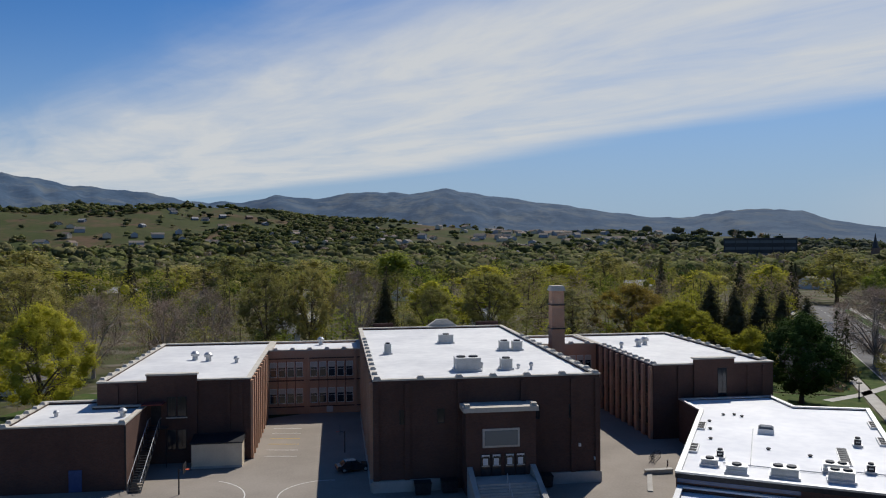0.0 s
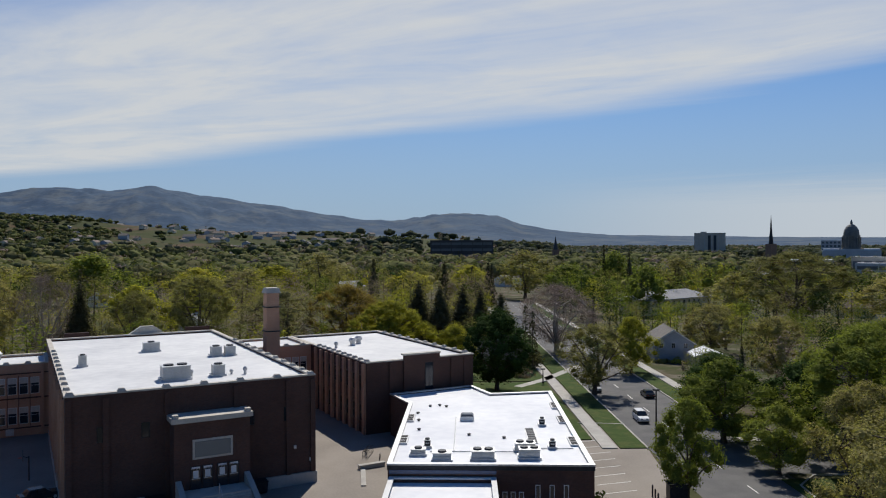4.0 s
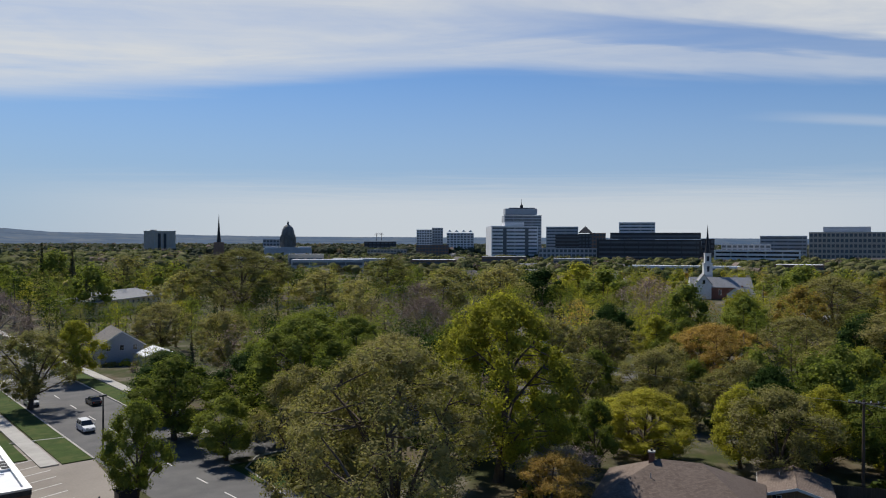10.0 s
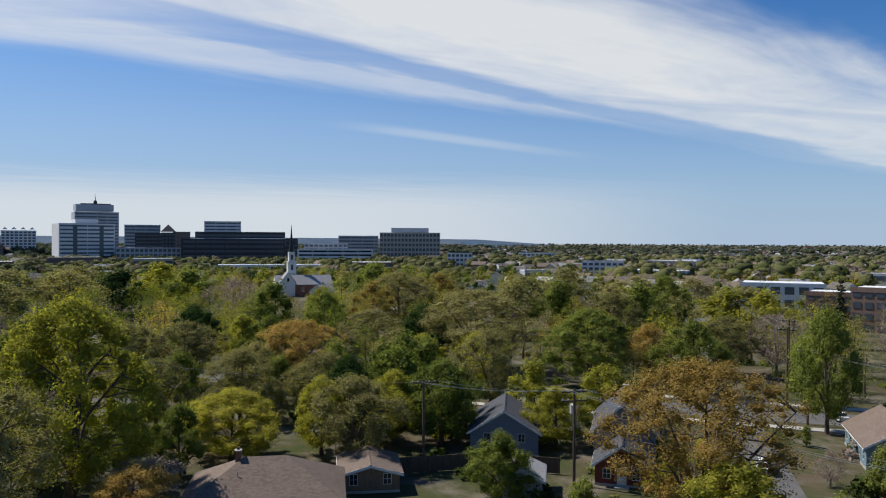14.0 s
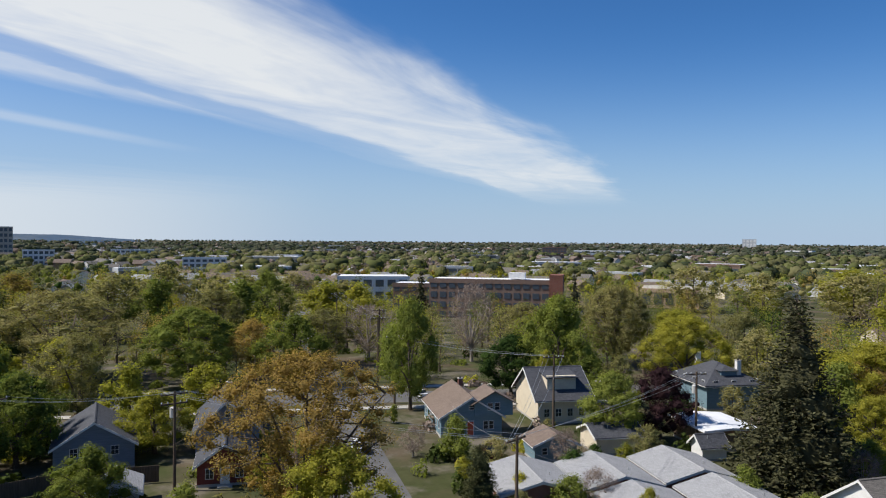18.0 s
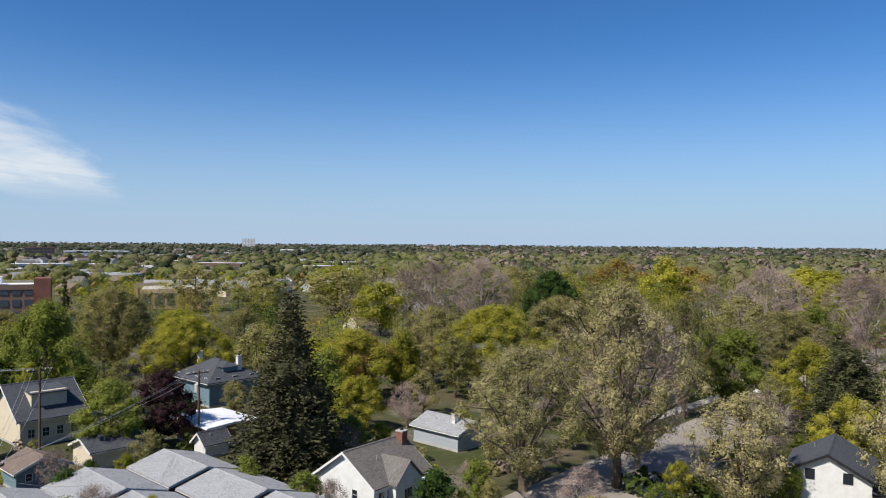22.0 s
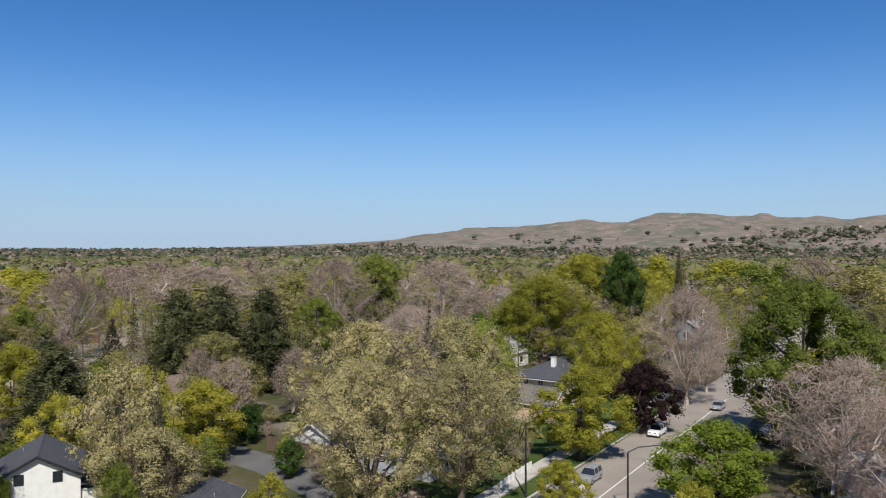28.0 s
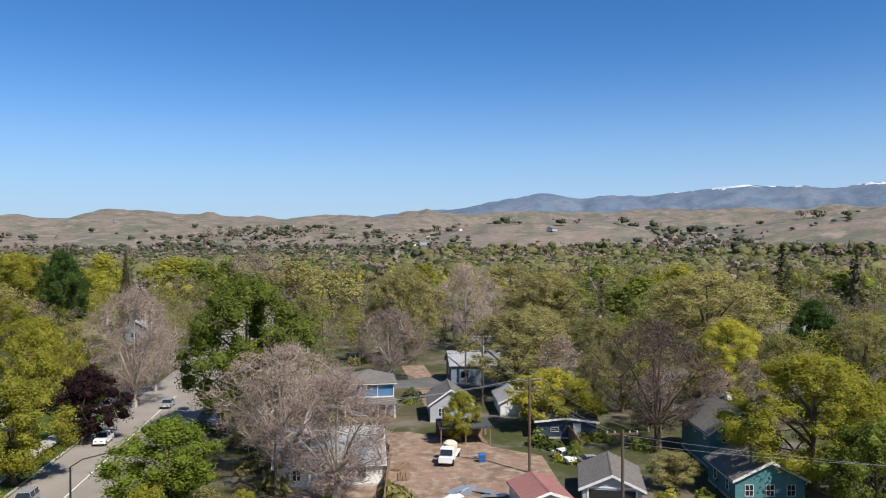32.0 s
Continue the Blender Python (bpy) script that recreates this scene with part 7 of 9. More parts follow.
# houses between the trees further off
house_rng = random.Random(12)
PALETTES = [("white_paint", "grey_shingle", "white house with a grey gabled roof"), ("cream", "brown_shingle", "cream house with a brown roof"),
            ("grey_siding", "dark_shingle", "grey house with a dark roof"), ("slate_siding", "pale_shingle", "slate-blue house with a pale roof"),
            ("red_brick", "brown_shingle", "brick house with a brown roof"), ("white_paint", "pale_shingle", "white house with a pale roof")]
models = []
for k, (wall_m, roof_m, words) in enumerate(PALETTES):
    models.append(gable_house("neighbourhood_house", 0, 0, 0, 11 + k % 3, 8.5, 3.0 + 0.8 * (k % 2), 2.4 + 0.4 * (k % 3), wall_m, roof_m, words + " among garden trees",
                              wins={"front": row(2, -2.6, 2.6, 1.1, 1.4), "right": row(1, 0, 0, 1.1, 1.4), "back": row(2, -2.6, 2.6, 1.1, 1.4), "left": row(1, 0, 0, 1.1, 1.4)}, lite=True,
                              chimney=(1.5, 0.6, 0.7, "red_brick" if k % 2 else "white_paint"), group="houses between the trees"))
fresh = list(models)
homes = []
for k in range(900):
    a, b = house_rng.uniform(-340, 340), house_rng.uniform(-340, 340)
    p = E(a, b)
    d = p.length
    az = math.degrees(math.atan2(-p.x, p.y))
    if d < 135 or d > 340 or 38 < az < 62 or clear_at(p.x, p.y) or any((p - q).length < 21 for q in homes) or len(homes) > 84:
        continue
    if d < 150 and any((p.x - q[0]) ** 2 + (p.y - q[1]) ** 2 < (q[2] * 0.5 + 5) ** 2 for q in planted):
        continue
    homes.append(p)
    i = house_rng.randrange(len(models))
    turn = (-20 if az > -170 and az < 40 else 25) + house_rng.choice((0, 90))
    if models[i] in fresh:
        fresh.remove(models[i])
        models[i].matrix_basis = pose(p.x, p.y, 0, 0, 0, turn) @ TRUE
    else:
        copy_thing(models[i], pose(p.x, p.y, 0, 0, 0, turn))
hill_rng = random.Random(31)
for k in range(48):
    az = radians(hill_rng.choice((hill_rng.uniform(-6, 30), hill_rng.uniform(70, 132), hill_rng.uniform(6, 18))))
    r = hill_rng.uniform(1000, 1260) if az < 1 else hill_rng.uniform(820, 1150) if az < 1.8 else hill_rng.uniform(1700, 2100)
    x, y = -math.sin(az) * r, math.cos(az) * r
    z = float(land(x, y))
    if z < 14:
        continue
    t = copy_thing(models[hill_rng.choice((1, 2, 3, 4))], pose(x, y, z - 0.8, 0, 0, hill_rng.uniform(0, 180)) @ Matrix.Diagonal((0.95, 0.95, 0.95, 1)))
    t["group"] = "houses on the hillside"

# ---- the city skyline ----


def polar(az, d):
    return -math.sin(radians(az)) * d, math.cos(radians(az)) * d


def office(name, az, d, w, top, floors, bays, wall, glass, label, deep=None, turn=0, kind="grid", plinth=0, roof="far_grey"):
    """A block that faces the eye, with its storeys of windows. kind: grid, bands or piers."""
    x, y = polar(az, d)
    t = thing(name, x, y, float(land(x, y)) - 0.5, az + turn, label, "building")
    z0 = float(land(x, y)) - 0.5
    h = top - z0
    deep = deep or w * 0.5
    part("wall", Shape().box(-w / 2, 0, 0, w / 2, deep, h), wall, t)
    part("roof", Shape().box(-w / 2 + 0.4, 0.4, h + 0.002, w / 2 - 0.4, deep - 0.4, h + 0.25), roof, t)
    part("parapet", Shape().box(-w / 2 - 0.2, -0.2, h - 0.9, w / 2 + 0.2, 0, h + 0.5), wall, t)
    fh = (h - plinth) / floors
    if kind == "plain":
        for x0 in (-0.06, 0.12):
            part("window_column", Shape().box(w * x0, -0.12, 2, w * (x0 + 0.09), 0, h - 3), glass, t)
        for k in range(1, bays):
            part("panel_joint", Shape().box(-w / 2 + w * k / bays - 0.12, -0.1, 0, -w / 2 + w * k / bays + 0.12, 0, h - 1), "far_grey", t)
        part("penthouse", Shape().box(-w * 0.3, deep * 0.3, h + 0.3, -w * 0.1, deep * 0.6, h + 2.2), wall, t)
    elif kind == "bands":
        for side, length, m in ((0, w, lambda z: pose(-w / 2, 0, z)), (1, deep, lambda z: pose(w / 2, 0, z, 0, 0, 90))):
            band = Shape().box(length * 0.02, -0.15, 0, length * 0.98, 0.0, fh * 0.42).mesh("window_band")
            for k in range(floors):
                part("window_band", band, glass, t, at=m(plinth + fh * (k + 0.28)))
        fin = Shape().box(-0.3, -0.35, 0, 0.3, 0, h - 1).mesh("pier")
        for k in range(1, bays):
            if k % 3 == 0:
                part("pier", fin, wall, t, at=pose(-w / 2 + w * k / bays, 0, 0))
    else:
        bw = w / bays
        pane = Shape().box(bw * 0.16, -0.12, 0, bw * 0.84, 0.0, fh * 0.58).mesh("window")
        for k in range(floors):
            for b in range(bays):
                part("window", pane, glass, t, at=pose(-w / 2 + bw * b, 0, plinth + fh * (k + 0.24)))
        n2 = max(2, int(deep / bw))
        for k in range(floors):
            band = Shape().box(deep * 0.04, -0.12, 0, deep * 0.96, 0.0, fh * 0.5)
            part("side_window_row", band, glass, t, at=pose(w / 2, 0, plinth + fh * (k + 0.24), 0, 0, 90))
    return t


office("slab_building", -40.5, 1100, 40.4, 36, 1, 9, "beige", "far_dark", "pale grey slab office block with a flat roof", kind="plain")
cap = thing("domed_capitol", *polar(-49.4, 1000), 0, -49.4, "domed stone capitol building with low wings", "capitol")
# stone drum and columns share the dome's shade-darkened tone
part("drum", Shape().lathe([(9.6, 14), (9.2, 16), (9.2, 30), (9.6, 31)], 28), "shaded_dome", cap)
for k in range(20):
    a = 2 * math.pi * k / 20
    part("column", Shape().lathe([(0.5, 17), (0.45, 29)], 8, 9.7 * math.cos(a), 9.7 * math.sin(a)), "shaded_dome", cap)
part("dome", Shape().lathe([(8.4, 31), (8.1, 34.5), (7.2, 38), (5.6, 41), (3.4, 43.3), (1.4, 44.3)], 28), "shaded_dome", cap, "grey-green dome in a darkened, shaded tone")
part("lantern", Shape().lathe([(1.4, 44.2), (1.2, 46.6), (0.9, 47.4), (0.15, 49.5)], 12), "shaded_dome", cap)
part("base", Shape().box(-30, -9, 0, 30, 9, 14).box(-12, -13, 0, 12, 13, 15.5), "far_grey", cap)
part("roof", Shape().box(-29, -8, 14.002, -12.5, 8, 16).box(12.5, -8, 14.002, 29, 8, 16), "far_white", cap)
spire = thing("church_spire", *polar(-44.5, 800), 0, 0, "slender dark church spire above the trees", "church")
part("tower", Shape().box(-3.6, -3.6, 0, 3.6, 3.6, 22), "far_brown", spire)
part("spire", Shape().lathe([(2.2, 22), (1.1, 34), (0.12, 50)], 8), "dark_metal", spire)
spire2 = thing("small_steeple", *polar(-29.6, 760), 0, 0, "small dark steeple rising from the treetops", "church")
part("tower", Shape().box(-2.4, -2.4, 0, 2.4, 2.4, 17), "far_brown", spire2)
part("spire", Shape().lathe([(2.9, 17), (1.2, 24), (0.1, 30)], 8), "far_dark", spire2)
office("low_grey_building", -48.2, 1100, 23, 25, 5, 5, "far_grey", "far_glass", "low grey office block downtown")
office("long_low_school", -52.3, 545, 51, 10, 2, 12, "far_grey", "far_glass", "long low building with a band of dark windows", 20, kind="bands", roof="white_roof")
office("low_hall", -50.7, 570, 26, 13.5, 1, 4, "beige", "far_glass", "low hall with a white roof", 20, roof="white_roof")
mast = office("dark_mast_building", -56.2, 1200, 50, 22, 4, 8, "far_dark", "far_glass", "dark low block with an antenna frame on its roof")
part("antenna", Shape().box(-6, 4, 22, -5.2, 5, 34).box(1.5, 4, 22, 2.2, 5, 34).box(-9, 3.6, 31, 5, 4.6, 31.6).box(-8, 3.6, 33.5, 4, 4.6, 34), "dark_metal", mast)
office("beige_row", -56.7, 1000, 52, 12, 3, 12, "beige", "far_glass", "beige low office row")
office("twin_tower_tall", -60.5, 1200, 17, 44, 10, 4, "far_grey", "far_glass", "grey concrete apartment tower downtown")
office("twin_tower_low", -59.5, 1195, 24, 41, 10, 6, "far_white", "far_glass", "pale apartment tower with balconies")
office("red_row", -60.1, 1000, 43, 18, 4, 10, "far_brown", "far_glass", "red-brown low block of shops")
pk = office("peaked_apartments", -62.2, 1100, 39, 35, 9, 8, "far_white", "far_glass", "white apartment block with small peaked roofs")
for k in range(4):
    xx = -15 + 10 * k
    part("roof_peak", Shape().hull([(xx - 3, 0, 35.3), (xx + 3, 0, 35.3), (xx + 3, 8, 35.3), (xx - 3, 8, 35.3)], [(xx - 0.2, 0, 38), (xx + 0.2, 0, 38), (xx + 0.2, 8, 38), (xx - 0.2, 8, 38)]), "far_white", pk)
st = office("striped_office_tower", -66.3, 850, 53, 40, 10, 12, "far_white", "far_glass", "white office tower with dark window bands", 30, kind="bands", turn=14)
for xx in (-11.5, 13.5):
    part("glass_stripe", Shape().box(xx - 2, -0.45, 4, xx + 2, -0.2, 38), "far_glass", st)
part("penthouse", Shape().box(-10, 6, 40, 12, 22, 44), "far_white", st)
tw = office("stepped_tower", -66.9, 1150, 56, 62, 14, 12, "far_grey", "far_glass", "tall blue-grey stepped office tower with a spire", 36, kind="bands", turn=8)
part("setback", Shape().box(-26, 4, 62, 22, 32, 71), "far_grey", tw)
part("crown", Shape().box(-19, 8, 71, 19, 28, 72.5), "far_dark", tw)
part("spire", Shape().lathe([(2.6, 72), (2.2, 76), (0.5, 78), (0.12, 86)], 8, 0, 16), "dark_metal", tw)
office("mid_office", -69.8, 1100, 45, 44, 10, 10, "far_grey", "far_glass", "grey mid-rise office block", kind="bands")
office("dark_office", -70.2, 1000, 31, 32, 7, 7, "far_dark", "far_glass", "dark glass office block", kind="bands")
py = office("pyramid_office", -71.5, 1000, 17, 33, 7, 4, "far_dark", "far_glass", "dark block with a pyramid roof")
part("pyramid", Shape().hull([(-9, -0.5, 33.2), (9, -0.5, 33.2), (9, 16, 33.2), (-9, 16, 33.2)], [(-0.3, 7, 42), (0.3, 7, 42), (0.3, 7.6, 42), (-0.3, 7.6, 42)]), "far_dark", py)
office("brown_block", -72.4, 1000, 20, 34, 7, 5, "far_brown", "far_glass", "brown mid-rise office block downtown")
office("pale_tower", -75.2, 1100, 49, 50, 11, 10, "far_white", "far_glass", "pale concrete office tower", kind="bands")
office("low_city_row", -70.2, 820, 61, 16, 3, 14, "far_grey", "far_glass", "low grey city row")
ld = office("long_dark_office", -76.0, 800, 102, 25.2, 5, 22, "far_dark", "far_glass", "long black-glass office building with a set-back upper storey", 44, kind="bands")
part("upper_storey", Shape().box(-38, 5, 25.7, 51, 38, 32), "far_dark", ld)
part("upper_window_band", Shape().box(-37, 4.85, 27.2, 50, 5, 29.4), "far_glass", ld)
office("dark_annex", -80.1, 850, 13, 26, 5, 3, "far_dark", "far_glass", "dark narrow annex of an office block")
# black bands stand for the shade inside the open decks
office("parking_garage", -83.3, 760, 74, 15.5, 4, 15, "far_white", "black", "open-decked pale parking garage", 30, kind="bands")
office("garage_top", -82.6, 800, 45, 21, 5, 9, "far_grey", "far_glass", "grey office above the parking garage")
office("glass_office", -85.0, 950, 49, 30, 7, 10, "far_grey", "far_glass", "blue-grey glass office block", kind="bands")
rt = office("pale_ribbed_office", -88.85, 850, 67, 33, 6, 17, "beige", "far_glass", "broad pale office block with rows of square windows", 34)
part("penthouse", Shape().box(-21, 8, 33, 21, 26, 38), "far_grey", rt)
for k, (az, d, w, top, wall, roof) in enumerate(((-47.0, 640, 30, 10, "beige", "white_roof"), (-54.6, 620, 44, 9, "far_grey", "white_roof"), (-60.2, 600, 36, 8.5, "far_brown", "white_roof"),
                                                (-65.5, 680, 40, 9.5, "far_brown", "far_grey"), (-70.5, 640, 30, 9, "beige", "far_grey"), (-86.0, 560, 30, 8, "far_brown", "white_roof"))):
    office("flat_roofed_block", az, d, w, top, 2, 9, wall, "far_glass", "low flat-roofed block at the edge of downtown", 24, kind="bands", roof=roof)["group"] = "low blocks downtown"
office("white_flat_row", -78.5, 520, 70, 7.5, 2, 14, "far_white", "far_glass", "low white-roofed row in front of the offices", 18, roof="white_roof")
office("hillside_glass_office", -22.6, 800, 66, 26.2, 4, 18, "far_dark", "far_glass", "long blue glass office on the valley's edge", 30, kind="bands")
office("white_roof_hall", -7.0, 1500, 24, 47, 1, 3, "far_white", "far_white", "hall with a bright white hipped roof on the slope", 14)
office("brick_tower_block", -128.9, 900, 28, 16, 5, 8, "far_brown", "far_glass", "red-brown apartment block on the plain")
office("white_lined_hall", -132.4, 1000, 72, 11, 2, 12, "far_white", "far_glass", "long white building on the plain", kind="bands")
hosp = office("brick_apartment_block", -124.4, 232, 40, 11.6, 4, 14, "far_brown", "far_glass", "four-storey brown brick apartment block with dark windows", 14, turn=-8, roof="white_roof")
part("stair_tower", Shape().box(17, -1.5, 0, 21, 6, 14.2), "red_brick", hosp)
part("rooftop_unit", Shape().box(4, 5, 12.7, 9, 9, 14.4), "white_paint", hosp)
office("brick_apartment_wing", -119.0, 262, 20, 8.5, 3, 7, "far_brown", "far_glass", "brick apartment wing behind the trees", 14, turn=-8, roof="white_roof")
bl = office("beige_church_hall", -137.2, 285, 20, 6.5, 1, 5, "peach", "far_glass", "low peach-coloured hall with a pale roof", 26, roof="beige")
part("hip", Shape().hull([(-3, 8, 6.8), (3, 8, 6.8), (3, 14, 6.8), (-3, 14, 6.8)], [(-0.4, 10.6, 9.6), (0.4, 10.6, 9.6), (0.4, 11.4, 9.6), (-0.4, 11.4, 9.6)]), "beige", bl)
office("white_apartments", -103.2, 475, 25, 12, 4, 7, "far_white", "far_glass", "white apartment row on the plain")
office("twin_silos", -142.5, 2500, 40, 32, 6, 4, "far_grey", "far_white", "pale twin grain towers on the horizon")
office("flat_store", -115.4, 300, 28, 9, 2, 6, "far_white", "far_glass", "flat-roofed pale store with white roof", 20, roof="white_roof")
office("plain_apartments_near", -92.6, 700, 23, 13, 3, 6, "far_white", "far_glass", "pale apartments beyond the trees")
office("plain_apartments_far", -98.4, 800, 39, 12, 3, 9, "far_white", "far_glass", "pale apartments beyond the trees")
shop_rng = random.Random(8)
for k in range(64):
    az, d = shop_rng.uniform(-152, -92), shop_rng.choice((shop_rng.uniform(420, 900), shop_rng.uniform(700, 2400)))
    w = shop_rng.uniform(12, 34) * (1 + d / 3000)
    office("flat_roofed_store", az, d, w, float(land(*polar(az, d))) + shop_rng.uniform(4.5, 8), 1 + (k % 2), 5, shop_rng.choice(("far_white", "beige", "far_grey", "far_brown", "far_brown")), "far_glass",
           "flat-roofed commercial building with a pale roof", w * 0.6, shop_rng.uniform(-25, 25), "bands", roof=shop_rng.choice(("white_roof", "white_roof", "far_grey")))["group"] = "stores on the plain"


def far_roofs(name, wall, roof, count, rng, label, hills=False):
    """Low gabled houses past counting, far out between the trees: walls in one mesh, roofs in another."""
    walls, roofs = Shape(), Shape()
    while count:
        az, d = rng.choice((rng.uniform(-156, -94), rng.uniform(-156, -94), rng.uniform(-290, 30))), rng.uniform(340, 1500)
        if hills:
            az, d = rng.choice((rng.uniform(-4, 28), rng.uniform(-16, -4), rng.uniform(-262, -214))), rng.uniform(820, 1400)
        x, y = polar(az, d)
        z = float(land(x, y)) - 0.3
        if (z > 14) != hills or z > 45:
            continue
        a, w, l, e, h = radians(rng.choice((-20, 70, 25, 115))), rng.uniform(3.2, 4.6), rng.uniform(4.5, 8.5), rng.uniform(3.0, 5.2), rng.uniform(1.6, 2.8)
        c, q = math.cos(a), math.sin(a)

        def at(u, v, k):
            return (x + u * c - v * q, y + u * q + v * c, z + k)
        for sg in (-1, 1):
            walls.face(at(-l * sg, -w * sg, 0), at(l * sg, -w * sg, 0), at(l * sg, -w * sg, e), at(-l * sg, -w * sg, e))
            walls.face(at(l * sg, -w * sg, 0), at(l * sg, w * sg, 0), at(l * sg, w * sg, e), at(l * sg, 0, e + h), at(l * sg, -w * sg, e))
            roofs.face(at(-l * sg * 1.06, -w * sg * 1.12, e - 0.2), at(l * sg * 1.06, -w * sg * 1.12, e - 0.2), at(l * sg * 1.06, 0, e + h + 0.1), at(-l * sg * 1.06, 0, e + h + 0.1))
        count -= 1
    ob = tagged(part(name, walls, wall), label, "houses", kind="stuff")
    part("roofs", roofs, roof, ob)


roof_rng = random.Random(19)
far_roofs("far_houses_white", "white_paint", "grey_shingle", 330, roof_rng, "white houses with grey roofs scattered among distant trees")
far_roofs("far_houses_pale", "cream", "pale_shingle", 320, roof_rng, "cream houses with pale roofs scattered among distant trees")
far_roofs("far_houses_brown", "far_brown", "brown_shingle", 310, roof_rng, "brick houses with brown roofs scattered among distant trees")

far_roofs("hill_houses", "grey_siding", "grey_shingle", 95, roof_rng, "grey houses with shingle roofs on the hillsides", True)
far_roofs("hill_houses_pale", "cream", "brown_shingle", 75, roof_rng, "cream houses with brown roofs on the hillsides", True)

# the brick church with a white steeple
church = thing("brick_church", *polar(-80.9, 340), 0, -70, "brick church with a white gable, pale roof and white steeple", "church")
cw = Shape()
a = [(-4.5, 0), (4.5, 0), (4.5, 5.2), (0, 8.6), (-4.5, 5.2)]
cw.hull([(12, q[0], q[1]) for q in a], [(-12, q[0], q[1]) for q in a])
part("wall", cw, "red_brick", church)
part("gable", Shape().hull([(-12.3, -4.7, 5.2), (-12.3, 4.7, 5.2), (-12.3, 0, 8.8)], [(-12.01, -4.7, 5.2), (-12.01, 4.7, 5.2), (-12.01, 0, 8.8)]), "white_paint", church)
for sgn in (-1, 1):
    f = [(-12.4, sgn * 5.1, 4.8), (12.4, sgn * 5.1, 4.8), (12.4, 0, 8.75), (-12.4, 0, 8.75)]
    f = f if sgn < 0 else f[::-1]
    part("roof_slope", Shape().hull(f, [(q[0], q[1], q[2] + 0.2) for q in f]), "pale_shingle", church)
for k in range(5):
    window(church, 1.1, 2.2, pose(-10 + 4.4 * k, -4.5, 1.8), (2, 3))
# a white cross gable towards the street
part("transept", Shape().hull([(-10.4, -6.2, 0), (-4.4, -6.2, 0), (-4.4, -6.2, 6.4), (-7.4, -6.2, 10.2), (-10.4, -6.2, 6.4)], [(-10.4, 0, 0), (-4.4, 0, 0), (-4.4, 0, 6.4), (-7.4, 0, 10.2), (-10.4, 0, 6.4)]), "white_paint", church, "white boarded cross gable")
for sgn in (-1, 1):
    f = [(-7.4 + sgn * 3.4, -6.5, 6.0), (-7.4 + sgn * 3.4, 0.2, 6.0), (-7.4, 0.2, 10.3), (-7.4, -6.5, 10.3)]
    f = f if sgn > 0 else f[::-1]
    part("roof_slope", Shape().hull(f, [(q[0], q[1], q[2] + 0.2) for q in f]), "pale_shingle", church)
window(church, 1.0, 1.6, pose(-7.9, -6.2, 6.4), (2, 2), "dark_metal")
tower = part("tower", Shape().box(-5.6, 5.2, 0, -1.8, 9.0, 9.8), "far_grey", church, "grey rendered tower")
part("belfry", Shape().box(-5.5, 5.3, 9.8, -1.9, 8.9, 14.6).box(-5.0, 5.8, 14.6, -2.4, 8.4, 18.8).box(-5.7, 5.1, 14.4, -1.7, 9.1, 14.75).box(-5.15, 5.65, 18.7, -2.25, 8.55, 18.95), "white_paint", church, "white wooden belfry stages")
# dark sheets stand for the shade in the belfry openings
for z, h in ((11.0, 2.4), (15.5, 2.2)):
    part("louvre", Shape().box(-4.2, 5.24 if z < 14 else 5.74, z, -3.2, 5.3 if z < 14 else 5.8, z + h), "far_dark", church)
part("spire", Shape().lathe([(1.2, 18.9), (0.6, 24), (0.06, 31)], 8, -3.7, 7.1), "dark_metal", church)

# ---- more garden trees between the houses ----
fill_rng = np.random.default_rng(9)
for gx in np.arange(-140, 140, 8.5):
    for gy in np.arange(-140, 140, 8.5):
        x, y = gx + fill_rng.uniform(-4.5, 4.5), gy + fill_rng.uniform(-4.5, 4.5)
        d = math.hypot(x, y)
        az = math.degrees(math.atan2(-x, y))
        keep = fill_rng.random()
        if d < (80 if -104 < az < -46 or az > 100 or az < -165 else 92) or d > 130 or any((x - q[0]) ** 2 + (y - q[1]) ** 2 < (q[2] + 2.5) ** 2 for q in sites) or 38 < az < 62 or clear_at(x, y) or keep > 0.9:
            continue
        if -160 < az < -100 and keep > 0.8:
            continue
        if any((x - q[0]) ** 2 + (y - q[1]) ** 2 < (0.5 * q[2] + 2.2) ** 2 for q in planted):
            continue
        kind = mix_at(x, y)[int(fill_rng.integers(10))]
        h = min(float(fill_rng.uniform(6, 10.5)), ceiling_at(x, y))
        if ceiling_at(x, y) < 9:
            continue
        r = h * float(fill_rng.uniform(0.16, 0.22) if kind == "spruce" else fill_rng.uniform(0.38, 0.48))
        plant(kind, x, y, h * (1.15 if kind == "spruce" else 1), r, fill_rng, far=d > 96)

# ---- groves and woods ----


def mesh_arrays(me):
    v = np.empty(3 * len(me.vertices), np.float32)
    me.vertices.foreach_get("co", v)
    return v.reshape(-1, 3)


def loose_faces(name, v, corners):
    """A mesh of separate triangles or quads."""
    n = len(v) // corners
    me = bpy.data.meshes.new(name)
    me.vertices.add(corners * n)
    me.vertices.foreach_set("co", v.astype(np.float32).ravel())
    me.loops.add(corners * n)
    me.loops.foreach_set("vertex_index", np.arange(corners * n, dtype=np.int32))
    me.polygons.add(n)
    me.polygons.foreach_set("loop_start", np.arange(0, corners * n, corners, dtype=np.int32))
    me.update(calc_edges=True)
    return me


